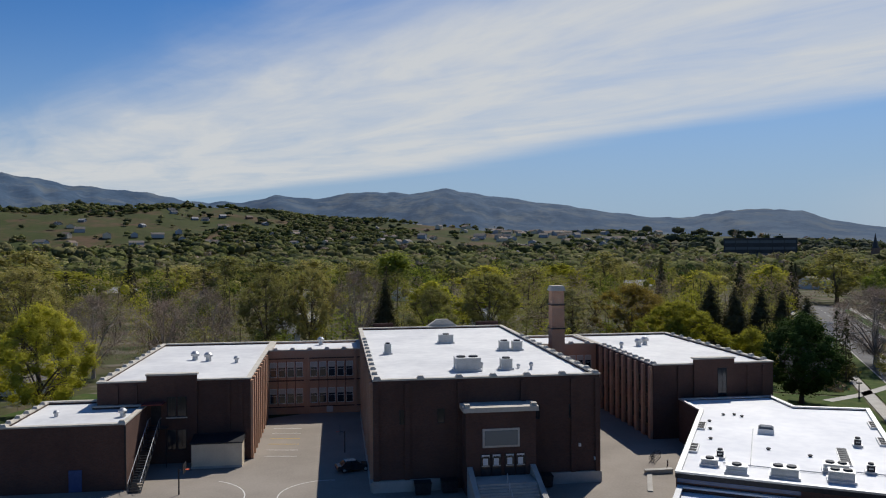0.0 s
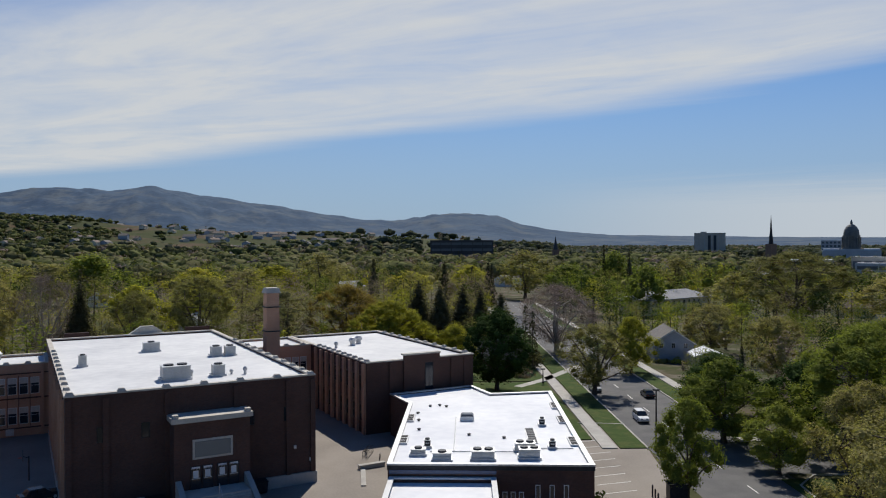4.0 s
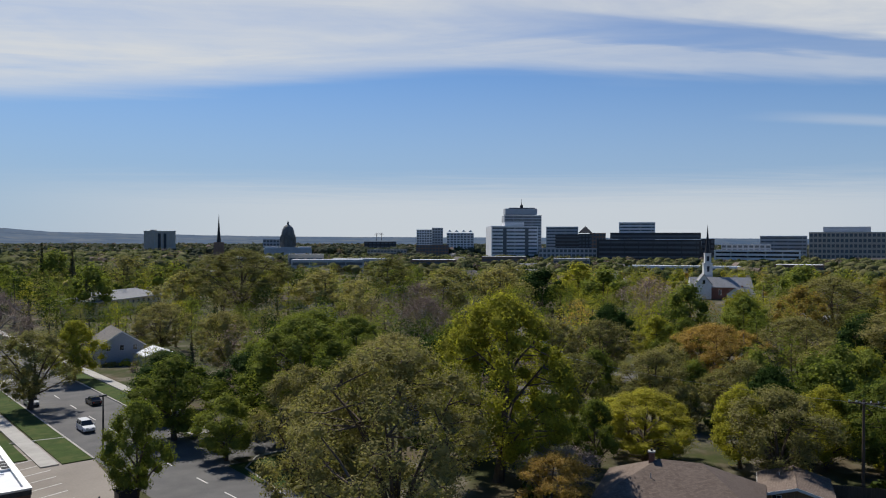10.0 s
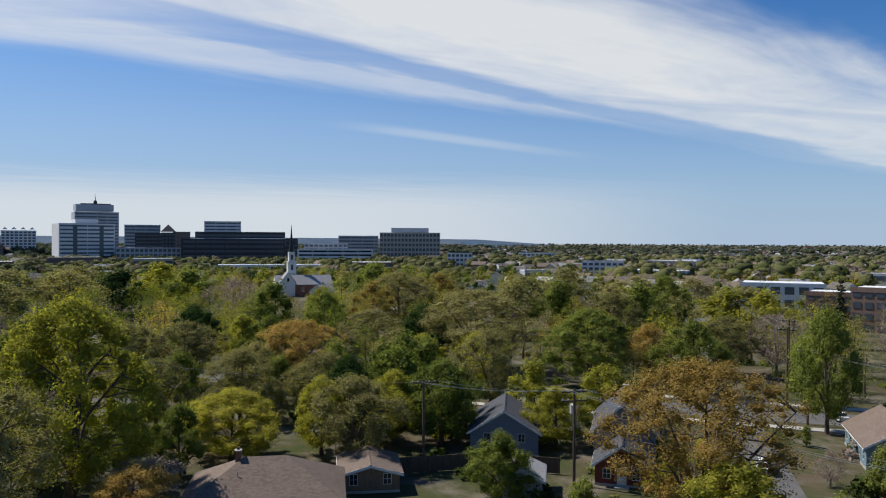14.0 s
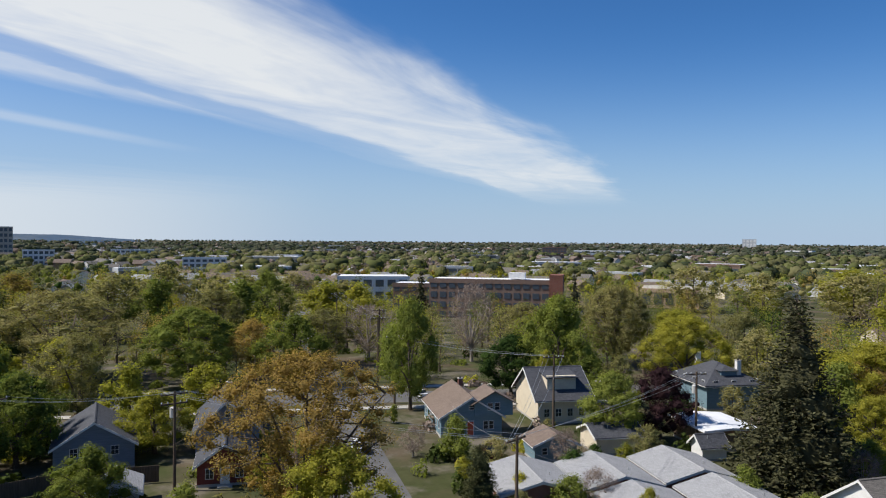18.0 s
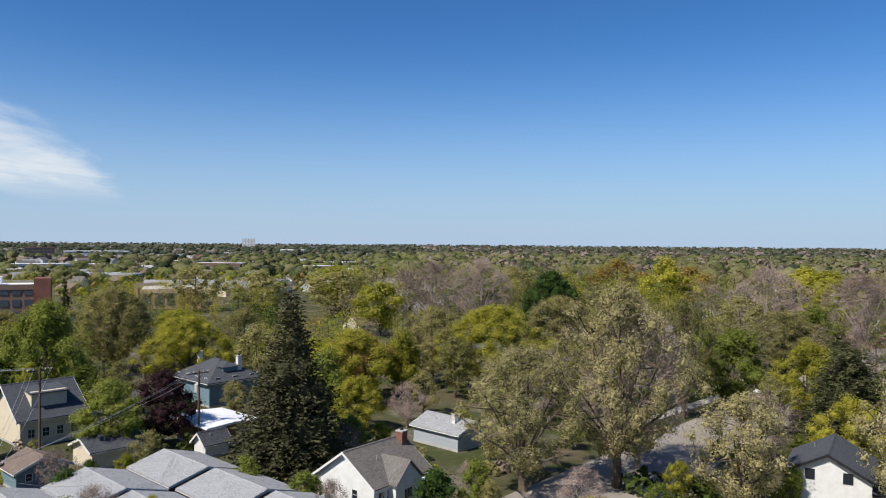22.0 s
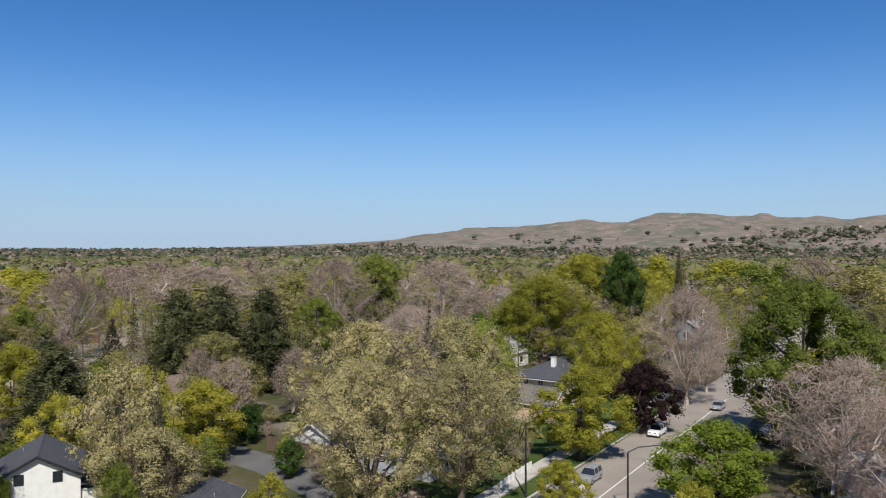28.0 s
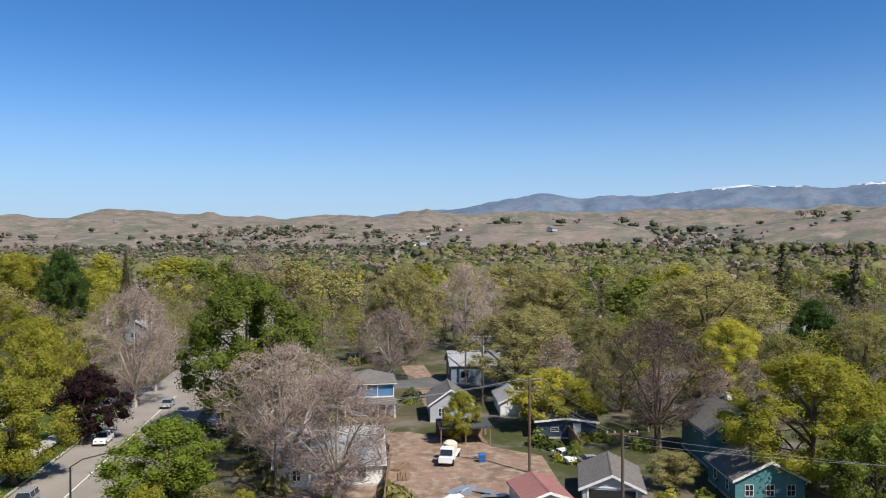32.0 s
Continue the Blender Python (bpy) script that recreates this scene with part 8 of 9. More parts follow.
def tones(me, per_tree, values):
    """Give each tree of a joined mesh its own tone of leaf."""
    layer = me.attributes.new("tone", "FLOAT", "FACE")
    layer.data.foreach_set("value", np.repeat(values, per_tree).astype(np.float32))
    return me


def grove(kind, spots, leaves, grow, rng, label):
    """Trees too many to count, joined: crowns in one mesh and stems in another."""
    crowns, stems, faces, base = [], [], [], 0
    models = SOURCES[kind]
    for x, y, h, r, z in spots:
        crown, stem, polys = models[int(rng.integers(len(models)))]
        wide = 2.5 if kind == "spruce" else 4.0
        t = rng.uniform(0, 2 * math.pi)
        c, s = math.cos(t), math.sin(t)

        def put(v):
            v = v * np.array([r / wide, r / wide, h / 10])
            return np.stack([v[..., 0] * c - v[..., 1] * s + x, v[..., 0] * s + v[..., 1] * c + y, v[..., 2] + z], -1)
        pick = rng.integers(len(crown), size=leaves)
        q = crown[pick][:, :3]
        m = q.mean(1, keepdims=True)
        crowns.append(put(m + (q - m) * grow))
        if stem is not None:
            stems.append(put(stem))
            faces += [tuple(i + base for i in p) for p in polys]
            base += len(stem)
    v = np.concatenate(crowns).reshape(-1, 3)
    tone = rng.random(len(spots))
    me = tones(loose_faces("grove", v, 3), leaves, tone)
    ob = tagged(part("grove_" + kind, me, LEAF[kind]), label, "trees", kind="stuff")
    if kind not in ("bare", "cream", "spruce") and leaves < 600:
        q = np.array([p[:5] for p in spots])
        core = cores("inner_crowns", kind, q[:, [0, 1, 4]], q[:, 3], q[:, 2], rng, 3, 6, 0.3)
        part("inner_crowns", tones(core, len(core.polygons) // len(spots), tone), LEAF[kind], ob)
    if stems:
        sm = bpy.data.meshes.new("stems")
        sm.from_pydata(np.concatenate(stems).tolist(), [], faces)
        part("stems", sm, "twig" if kind == "bare" else "bark", ob)
    return ob


SOURCES = {}
for kind in list(KINDS) + ["spruce"]:
    rows = []
    for v in VARIANTS[kind + "_far"]:
        crown = next(o for o in v.children if o.name.startswith("crown")).data
        stem = next(o for o in v.children if o.name.startswith("twig_spray" if kind == "bare" else "trunk")).data
        keep = [tuple(p.vertices) for p in stem.polygons][:420 if kind == "bare" else 76]
        rows.append((mesh_arrays(crown)[:4 * LEAF_COUNT.get(crown.name, len(crown.vertices) // 4)].reshape(-1, 4, 3), mesh_arrays(stem)[:max(max(p) for p in keep) + 1], keep))
    SOURCES[kind] = rows
grove_rng = np.random.default_rng(14)
near_spots, far_spots = {}, {}
for gx in np.arange(-450, 450, 9.0):
    for gy in np.arange(-450, 450, 9.0):
        x, y = gx + grove_rng.uniform(-4.5, 4.5), gy + grove_rng.uniform(-4.5, 4.5)
        d = math.hypot(x, y)
        az = math.degrees(math.atan2(-x, y))
        keep = grove_rng.random()
        if (-82.6 < az < -78.4 and 215 < d < 345) or (-127 < az < -119 and 190 < d < 240 and keep > 0.3):
            continue
        if d < 127 or d > 440 or 40 < az < 60 or clear_at(x, y) or keep > (0.95 if d < 270 else 0.68):
            continue
        if -152 < az < -92 and keep > 0.6 + 0.35 * float(fbm(np.array([x / 60.0]), np.array([y / 60.0]), 2, 2)[0]) + (0.2 if az > -102 or d < 190 else 0):
            continue
        if any((x - q.x) ** 2 + (y - q.y) ** 2 < 49 for q in homes) or any((x - q[0]) ** 2 + (y - q[1]) ** 2 < (0.6 * q[2] + 2) ** 2 for q in planted):
            continue
        kind = mix_at(x, y)[int(grove_rng.integers(10))]
        h = float(grove_rng.uniform(6.5, 11.5)) if d < 230 else float(grove_rng.uniform(8.5, 15.5))
        h *= 0.8 if -97 < az < -42 and d > 240 else 0.72 if -150 < az < -97 and d > 200 else 1.0
        h = min(h, ceiling_at(x, y))
        if h < 4:
            continue
        r = h * float(grove_rng.uniform(0.17, 0.22) if kind == "spruce" else grove_rng.uniform(0.42, 0.56))
        (near_spots if d < 270 else far_spots).setdefault(kind, []).append((x, y, h * (1.15 if kind == "spruce" else 1), r, float(land(x, y))))
for kind, spots in near_spots.items():
    grove(kind, spots, 880, 1.34, grove_rng, "garden and street trees of the neighbourhood")
for kind in SOURCES:
    SOURCES[kind] = [(c, None, None) for c, s, p in SOURCES[kind]]
for kind, spots in far_spots.items():
    grove(kind, spots, 300, 1.5, grove_rng, "garden and street trees further off")


def woods(name, kind, label, rng, count, r0, r1, pieces, size, density=None, tall=1.0):
    """Distant trees in one mesh: each crown an uneven cluster of leaf pieces on the land."""
    r = np.sqrt(rng.uniform(r0 ** 2, r1 ** 2, count))
    az = np.radians(rng.uniform(-300, 40, count))
    x, y = -np.sin(az) * r, np.cos(az) * r
    if density is not None:
        k = rng.random(count) < density(x, y, r, np.degrees(az))
        x, y, r, az = x[k], y[k], r[k], az[k]
    n = len(x)
    z = land(x, y)
    conic = kind in ("spruce", "pine")
    h = rng.uniform(8.5, 14.5, n) * (1.1 if conic else 0.95)
    deg = np.degrees(az)
    h *= np.where((deg > -95) & (deg < -42) & (r < 1000), 0.62, np.where((deg > -152) & (deg < -95), 0.8, 1.0)) * tall
    w = h * (rng.uniform(0.16, 0.22, n) if conic else rng.uniform(0.5, 0.72, n) * (1.0 if r1 < 1000 else 1.35))
    d = rng.normal(size=(n, pieces, 3))
    d /= np.linalg.norm(d, axis=2)[:, :, None]
    face = d + np.array([0, 0, 0.3])
    if conic:
        d *= rng.uniform(0.6, 1.05, size=(n, pieces, 1))
        f = rng.uniform(0, 1, size=(n, pieces))
        d[:, :, 0] *= 1.25 * (1 - f)
        d[:, :, 1] *= 1.25 * (1 - f)
        d[:, :, 2] = f * 2 - 1
    else:
        # a few billows to each crown
        b = rng.normal(size=(n, 5, 3)) * np.array([1, 1, 0.8]) + np.array([0, 0, 0.15])
        b *= 0.56 / np.linalg.norm(b, axis=2)[:, :, None]
        b = b[:, np.arange(pieces) % 5]
        d = b + d * rng.uniform(0.34, 0.52, size=(n, pieces, 1))
        face = face + b
    c = np.stack([x[:, None] + d[:, :, 0] * w[:, None], y[:, None] + d[:, :, 1] * w[:, None],
                  z[:, None] + h[:, None] * (0.58 + 0.42 * d[:, :, 2])], -1).reshape(-1, 3)
    s = np.repeat(w, pieces) * size * rng.uniform(0.6, 1.4, n * pieces)
    # triangles that face outwards from their crown, more or less
    f = face.reshape(-1, 3)
    f = f / np.linalg.norm(f, axis=1)[:, None] + rng.normal(size=(n * pieces, 3)) * 0.22
    f /= np.linalg.norm(f, axis=1)[:, None]
    a = np.cross(f, rng.normal(size=(n * pieces, 3)))
    a /= np.linalg.norm(a, axis=1)[:, None] + 1e-9
    b = np.cross(f, a)
    a, b = a * s[:, None] * 0.6, b * s[:, None] * 0.6
    v = np.stack([c - a - b * 0.6, c + a - b * 0.6, c + b], 1).reshape(-1, 3)
    tone = rng.random(n)
    ob = tagged(part(name, tones(loose_faces(name, v, 3), pieces, tone), LEAF[kind]), label, "trees", kind="stuff")
    if not conic and kind != "far_bare":
        rings, sides = (4, 7) if r1 < 1000 else (2, 5)
        me = cores(name, kind, np.stack([x, y, z], -1), w, h, rng, rings, sides, 0.86)
        part("inner_crowns", tones(me, len(me.polygons) // n, tone), LEAF[kind], ob)
    return ob


def thin(x, y, r, az):
    """Fewer trees over the commercial plain and on the dry slopes."""
    g = fbm(x / 150.0, y / 150.0, 8, 3)
    out = np.ones_like(x) * 0.95
    out = np.where((az > -150) & (az < -92), np.clip(0.46 + 0.5 * g, 0.06, 1), out)
    bench = (az > -12) & (az < 40)
    return np.where(land(x, y) > 16, np.where(bench, 0.012, 0.02 + 0.6 * (g > 0.3)), out)


def westward(gain):
    """Kinds that are commoner or rarer towards the west than downtown."""
    return lambda x, y, r, az: thin(x, y, r, az) * np.where(az < -155, np.minimum(1.0, gain), np.minimum(1.0, 1.0 / gain))


wood_rng = np.random.default_rng(21)
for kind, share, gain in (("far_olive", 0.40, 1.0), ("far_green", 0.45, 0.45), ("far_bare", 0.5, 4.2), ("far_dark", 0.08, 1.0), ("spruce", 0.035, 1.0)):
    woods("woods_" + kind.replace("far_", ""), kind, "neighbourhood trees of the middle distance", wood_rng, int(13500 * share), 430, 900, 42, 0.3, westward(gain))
    # trees further off take the leaf tones with haze painted in
    beyond = {"far_olive": "hazy_olive", "far_green": "hazy_green"}.get(kind, kind)
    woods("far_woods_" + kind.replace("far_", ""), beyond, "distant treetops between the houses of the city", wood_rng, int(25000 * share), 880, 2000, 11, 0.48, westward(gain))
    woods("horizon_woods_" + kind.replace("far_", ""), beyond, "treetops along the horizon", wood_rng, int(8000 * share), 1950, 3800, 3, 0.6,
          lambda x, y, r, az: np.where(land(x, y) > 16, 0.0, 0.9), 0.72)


def bench_cover(more):
    """Gardens full of trees on the middle of the bench and along its crest, open grass to both sides."""
    def cover(x, y, r, az):
        g = fbm(x / 120.0, y / 120.0, 5, 4)
        ramp = np.clip((az - 1.0) / 4.0, 0, 1) * np.clip((24.0 - az) / 5.0, 0, 1)
        crest = np.clip((r - 1120) / 60.0, 0, 1) * (az > 4)
        south = 0.34 * np.clip((-9.0 - az) / 3.0, 0, 1)
        want = np.maximum.reduce([0.62 * ramp, 0.62 * crest, south]) + 0.55 * g
        return np.where((land(x, y) > 12) & (az > -19), np.where(want > 0.55, more, 0.012), 0.0)
    return cover


woods("hillside_woods", "far_dark", "dark trees about the hillside gardens", wood_rng, 60000, 780, 1500, 22, 0.36, bench_cover(0.2), 0.58)
woods("hillside_trees", "far_green", "green trees about the hillside gardens", wood_rng, 60000, 780, 1500, 22, 0.36, bench_cover(0.44), 0.55)
woods("hillside_orchards", "far_olive", "olive trees about the hillside gardens", wood_rng, 60000, 780, 1500, 22, 0.36, bench_cover(0.4), 0.52)

# foothill trees use the same haze-toned green
woods("foothill_trees", "hazy_green", "dark trees about the houses on the foothills", wood_rng, 26000, 780, 1900, 14, 0.42,
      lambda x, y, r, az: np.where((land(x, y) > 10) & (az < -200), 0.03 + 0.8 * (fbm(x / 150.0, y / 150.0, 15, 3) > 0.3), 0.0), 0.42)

# small trees and tall shrubs about the nearer gardens
small_rng = np.random.default_rng(77)
for k in range(360):
    az, d = radians(float(small_rng.uniform(-262, -100))), float(small_rng.uniform(62, 112))
    x, y = -math.sin(az) * d, math.cos(az) * d
    if any((x - q[0]) ** 2 + (y - q[1]) ** 2 < (q[2] + 2.0) ** 2 for q in sites) or abs(Vector((x, y)).dot(W2) + 26.5) < 8.5 and x < 0:
        continue
    if any((x - q[0]) ** 2 + (y - q[1]) ** 2 < (0.55 * q[2] + 1.2) ** 2 for q in planted) or len(planted) > 640 or clear_at(x, y):
        continue
    p = Vector((x, y))
    if -100 < p.dot(W1) < -60 and -8 < p.dot(W2) < 24 or abs(p.dot(E2) + 7 - (p.dot(E1) - 36) * 0.037) < 5 and x > 0:
        continue
    kind = ("green", "olive", "dark", "lime", "green", "bare")[int(small_rng.integers(6))]
    h = min(float(small_rng.uniform(2.2, 5.0)), max(2.0, ceiling_at(x, y) - 1))
    plant(kind, x, y, h, h * float(small_rng.uniform(0.4, 0.55)), small_rng, far=True)

for v in UNUSED.values():
    for o in list(v.children):
        bpy.data.objects.remove(o)
    bpy.data.objects.remove(v)

# ---- vehicles ----


def car(name, x, y, rot, paint, label, kind="saloon", group="parked cars"):
    """A car that faces along its local x."""
    t = thing(name, x, y, 0.02, rot, label, "car", group)
    t.matrix_basis = t.matrix_basis @ TRUE
    l, w = (4.7, 1.85) if kind != "pickup" else (5.4, 1.95)
    low, belt, top = 0.32, 0.92 if kind == "saloon" else 1.05, 1.45 if kind == "saloon" else 1.75
    hl, hw = l / 2, w / 2
    body = Shape()
    sec = [(-hl, 0.45, belt - 0.12, hw - 0.12), (-hl + 0.12, low, belt, hw - 0.03), (-hl * 0.4, low, belt, hw), (hl * 0.3, low, belt, hw),
           (hl - 0.25, low, belt - 0.14, hw - 0.04), (hl, 0.45, belt - 0.3, hw - 0.16)]
    for a, b in zip(sec, sec[1:]):
        body.hull([(a[0], -a[3], a[1]), (a[0], a[3], a[1]), (a[0], a[3] - 0.05, a[2]), (a[0], -a[3] + 0.05, a[2])],
                  [(b[0], -b[3], b[1]), (b[0], b[3], b[1]), (b[0], b[3] - 0.05, b[2]), (b[0], -b[3] + 0.05, b[2])])
    part("body", body, paint, t)
    x0, x1 = {"saloon": (-1.75, 1.05), "suv": (-2.2, 1.0), "pickup": (-0.5, 1.25), "van": (-2.25, 1.5)}[kind]
    cabin = Shape().hull([(x0, -hw + 0.08, belt), (x1, -hw + 0.08, belt), (x1, hw - 0.08, belt), (x0, hw - 0.08, belt)],
                         [(x0 + (0.55 if kind == "saloon" else 0.2), -hw + 0.25, top - 0.06), (x1 - 0.7, -hw + 0.25, top - 0.06), (x1 - 0.7, hw - 0.25, top - 0.06), (x0 + (0.55 if kind == "saloon" else 0.2), hw - 0.25, top - 0.06)])
    part("glazing", cabin, "glass", t, "dark car windows")
    xa, xb = x0 + (0.5 if kind == "saloon" else 0.15), x1 - 0.65
    part("roof", Shape().hull([(xa, -hw + 0.23, top - 0.058), (xb, -hw + 0.23, top - 0.058), (xb, hw - 0.23, top - 0.058), (xa, hw - 0.23, top - 0.058)],
                              [(xa + 0.1, -hw + 0.33, top), (xb - 0.1, -hw + 0.33, top), (xb - 0.1, hw - 0.33, top), (xa + 0.1, hw - 0.33, top)]), paint, t)
    for px in (xa + 0.05, (xa + xb) / 2, xb):
        for sg in (-1, 1):
            part("pillar", Shape().hull([(px - 0.06, sg * (hw - 0.075), belt), (px + 0.06, sg * (hw - 0.075), belt), (px + 0.06, sg * (hw - 0.1), belt), (px - 0.06, sg * (hw - 0.1), belt)],
                                        [(px - 0.06, sg * (hw - 0.235), top - 0.05), (px + 0.06, sg * (hw - 0.235), top - 0.05), (px + 0.06, sg * (hw - 0.26), top - 0.05), (px - 0.06, sg * (hw - 0.26), top - 0.05)]), paint, t)
    if kind == "pickup":
        part("bed", Shape().box(-hl + 0.15, -hw + 0.15, belt + 0.001, -0.6, hw - 0.15, belt + 0.02), "black", t)
    for wx in (-hl * 0.6, hl * 0.6):
        for sg in (-1, 1):
            tyre = part("wheel", Shape().tube((wx, sg * (hw - 0.2), 0.32), (wx, sg * (hw + 0.01), 0.32), 0.32, 0.32, 14), "black", t)
            part("rim", Shape().tube((wx, sg * (hw + 0.011), 0.32), (wx, sg * (hw + 0.025), 0.32), 0.2, 0.18, 10), "metal", tyre)
    for sg in (-1, 1):
        part("headlight", Shape().box(hl - 0.2, sg * (hw - 0.5) - 0.18, belt - 0.34, hl + 0.005, sg * (hw - 0.5) + 0.18, belt - 0.2), "pale_glass", t)
        part("taillight", Shape().box(-hl - 0.01, sg * (hw - 0.32) - 0.14, belt - 0.3, -hl + 0.1, sg * (hw - 0.32) + 0.14, belt - 0.15), "red_door", t)
        part("mirror", Shape().box(x1 - 0.45, sg * (hw + 0.08) - 0.1, belt, x1 - 0.3, sg * (hw + 0.08) + 0.1, belt + 0.16), paint, t)
    part("plate", Shape().box(hl + 0.001, -0.25, 0.5, hl + 0.012, 0.25, 0.62), "white_paint", t)
    return t


EA, WA = -20.4, 25.5        # headings of the two street grids
car("white_suv", 61.6, 85.6, EA - 90, "car_white", "white sport utility car driving along the street", "suv", "")
car("black_car", 72.2, 98.6, EA + 90, "car_black", "black saloon car parked at the kerb")
car("dark_car", 67.2, 105.6, EA - 90, "car_grey", "dark grey car parked under a tree", "suv")
car("grey_car", 84.0, 133.0, EA + 90, "car_grey", "grey car parked along the street")
car("yard_car", -9.6, 80.2, 20, "car_black", "black car parked in the shade of the school", group="")
car("black_parked_car", 7.1, -78.0, -108, "car_black", "black car parked under blossom trees", "suv")
car("blue_parked_car", 8.8, -73.0, -108, "car_blue", "blue and white car parked under blossom trees")
car("pale_blue_car", 0.6, -134.0, 62, "car_white", "pale car in the far street")
car("silver_far_car", -0.6, -145.0, 62, "car_grey", "silver car parked in the far street", "suv")
car("white_wagon", -74.4, -67.9, WA, "car_white", "white estate car parked at the kerb", "suv")
car("silver_suv", -54.0, -58.2, WA, "car_grey", "silver sport utility car at the junction", "suv")
car("white_pickup", -49.2, -55.8, WA, "car_white", "white pickup truck waiting at the junction", "pickup")
car("grey_street_car", -94.0, -74.0, WA, "car_grey", "grey car parked beyond the trees")
car("white_alley_car", -84.2, -13.6, 40, "car_white", "white car parked beside the garage")
car("blue_alley_car", -82.2, -10.6, 30, "car_grey", "grey-blue car with an open bed beside the garage", "pickup")
car("white_street_car", 101.8, -56.0, 0, "car_white", "white saloon car parked across the street")
car("maroon_pickup", 69.6, -47.6, EA, "car_red", "maroon pickup truck in the drive", "pickup")
car("yellow_white_car", 78.8, -35.6, EA, "car_white", "white car under the amber tree", "suv")
for k, (a, b) in enumerate(((128, -3), (136, -2.6), (146, 5), (158, -2), (172, 5.6), (184, -1), (200, 6.4), (222, 0), (240, 7))):
    p = E(a, b)
    car("parked_car", p.x, p.y, EA, ("car_white", "car_grey", "car_black", "car_blue", "car_red")[k % 5], "parked car on the long straight street", ("saloon", "suv")[k % 2])
truck = thing("flatbed_truck", -80.4, -25.8, 0, 8, "white flatbed truck carrying a pale yellow tank", "truck")
truck.matrix_basis = truck.matrix_basis @ TRUE
part("cab", Shape().hull([(1.0, -1.0, 0.6), (2.8, -1.0, 0.6), (2.8, 1.0, 0.6), (1.0, 1.0, 0.6)], [(1.0, -0.9, 2.2), (2.3, -0.9, 2.2), (2.3, 0.9, 2.2), (1.0, 0.9, 2.2)]), "car_white", truck)
part("bonnet", Shape().box(2.8, -0.9, 0.6, 3.7, 0.9, 1.3), "car_white", truck)
part("windscreen", Shape().hull([(2.72, -0.85, 1.4), (2.8, -0.85, 1.4), (2.8, 0.85, 1.4), (2.72, 0.85, 1.4)], [(2.42, -0.8, 2.1), (2.5, -0.8, 2.1), (2.5, 0.8, 2.1), (2.42, 0.8, 2.1)]), "glass", truck)
part("bed", Shape().box(-2.6, -1.1, 0.8, 0.95, 1.1, 1.0), "white_paint", truck)
part("tank", Shape().lathe([(0.9, 1.0), (1.0, 1.3), (1.0, 2.3), (0.6, 2.6)], 16, -0.4, 0), "cream", truck, "pale yellow plastic tank")
for wx in (-2, 2.7):
    for sg in (-1, 1):
        part("wheel", Shape().tube((wx, sg * 0.75, 0.45), (wx, sg * 1.02, 0.45), 0.45, 0.45, 14), "black", truck)

# ---- poles, wires and lamps ----


def utility_pole(x, y, h, turn, arms=1, drum=False, label="tall tarred wooden power pole with a crossarm"):
    t = thing("power_pole", x, y, 0, turn, label, "power pole", "power poles")
    part("pole", Shape().lathe([(0.17, -0.3), (0.11, h)], 10), "pole_wood", t)
    for k in range(arms):
        z = h - 0.4 - 0.9 * k
        part("crossarm", Shape().box(-1.3, -0.18, z, 1.3, -0.06, z + 0.14), "pole_wood", t)
        for xx in (-1.2, -0.6, 0.6, 1.2):
            part("insulator", Shape().lathe([(0.05, z + 0.14), (0.07, z + 0.22), (0.03, z + 0.32)], 8, xx, -0.12), "grey_metal", t)
        part("brace", Shape().tube((-0.7, -0.13, z), (0, -0.13, z - 0.6), 0.02, 0.02, 4).tube((0.7, -0.13, z), (0, -0.13, z - 0.6), 0.02, 0.02, 4), "dark_metal", t)
    if drum:
        part("transformer", Shape().lathe([(0.28, h - 2.6), (0.3, h - 2.5), (0.3, h - 1.7), (0.2, h - 1.6)], 12, 0, -0.45), "grey_metal", t)
    return t


def wire(p, q, sag, label="thin grey overhead power cable", r=0.013):
    p, q = Vector(p), Vector(q)
    s = Shape().sweep([p.lerp(q, k / 12) - Vector((0, 0, 4 * sag * k / 12 * (1 - k / 12))) for k in range(13)], r)
    return tagged(part("power_cable", s, "metal"), label, "cable", "overhead cables")


POLES = [(79.6, 0.1, 9.5, 100), (74.7, -14.8, 9.5, 100), (46.6, -34.2, 9.2, 110), (114.9, -55.4, 11, 70), (60.6, -70, 9.0, 70), (70.5, -57.0, 10.5, 70), (99, -50.5, 10, 70),
         (-63.6, -37.8, 8.5, 20), (-78.5, -16.4, 10.0, -60), (-61.8, -5.4, 9.2, -70), (-108.8, -29.8, 10.5, -65), (-124.9, -37.2, 11, -65), (158, -66, 12, 70), (190, -88, 12, 70), (128, -62, 11, 70)]
for k, (x, y, h, a) in enumerate(POLES):
    utility_pole(x, y, h, a, 2 if k in (1, 8) else 1, k in (1, 4, 10))
for i, j in ((0, 1), (1, 2), (2, 4), (2, 5), (3, 14), (7, 8), (8, 9), (8, 10), (10, 11), (3, 12), (12, 13), (5, 6)):
    a, b = POLES[i], POLES[j]
    for off in (-1.1, 0.6, 1.15):
        ca, cb = radians(a[3]), radians(b[3])
        wire((a[0] + off * math.cos(ca), a[1] + off * math.sin(ca), a[2] - 0.1), (b[0] + off * math.cos(cb), b[1] + off * math.sin(cb), b[2] - 0.1), 0.5)
wire((-61.8, -5.4, 8.8), (-60, 40, 9.5), 0.9)
wire((-61.8, -5.4, 8.2), (-66, 40, 9.0), 1.0)
wire((79.6, 0.1, 9.2), (96, 40, 9.5), 0.8)
wire((46.6, -34.2, 8.6), (77, -47, 4.2), 0.7)
wire((46.6, -34.2, 8.4), (52, -48, 3.4), 0.5)


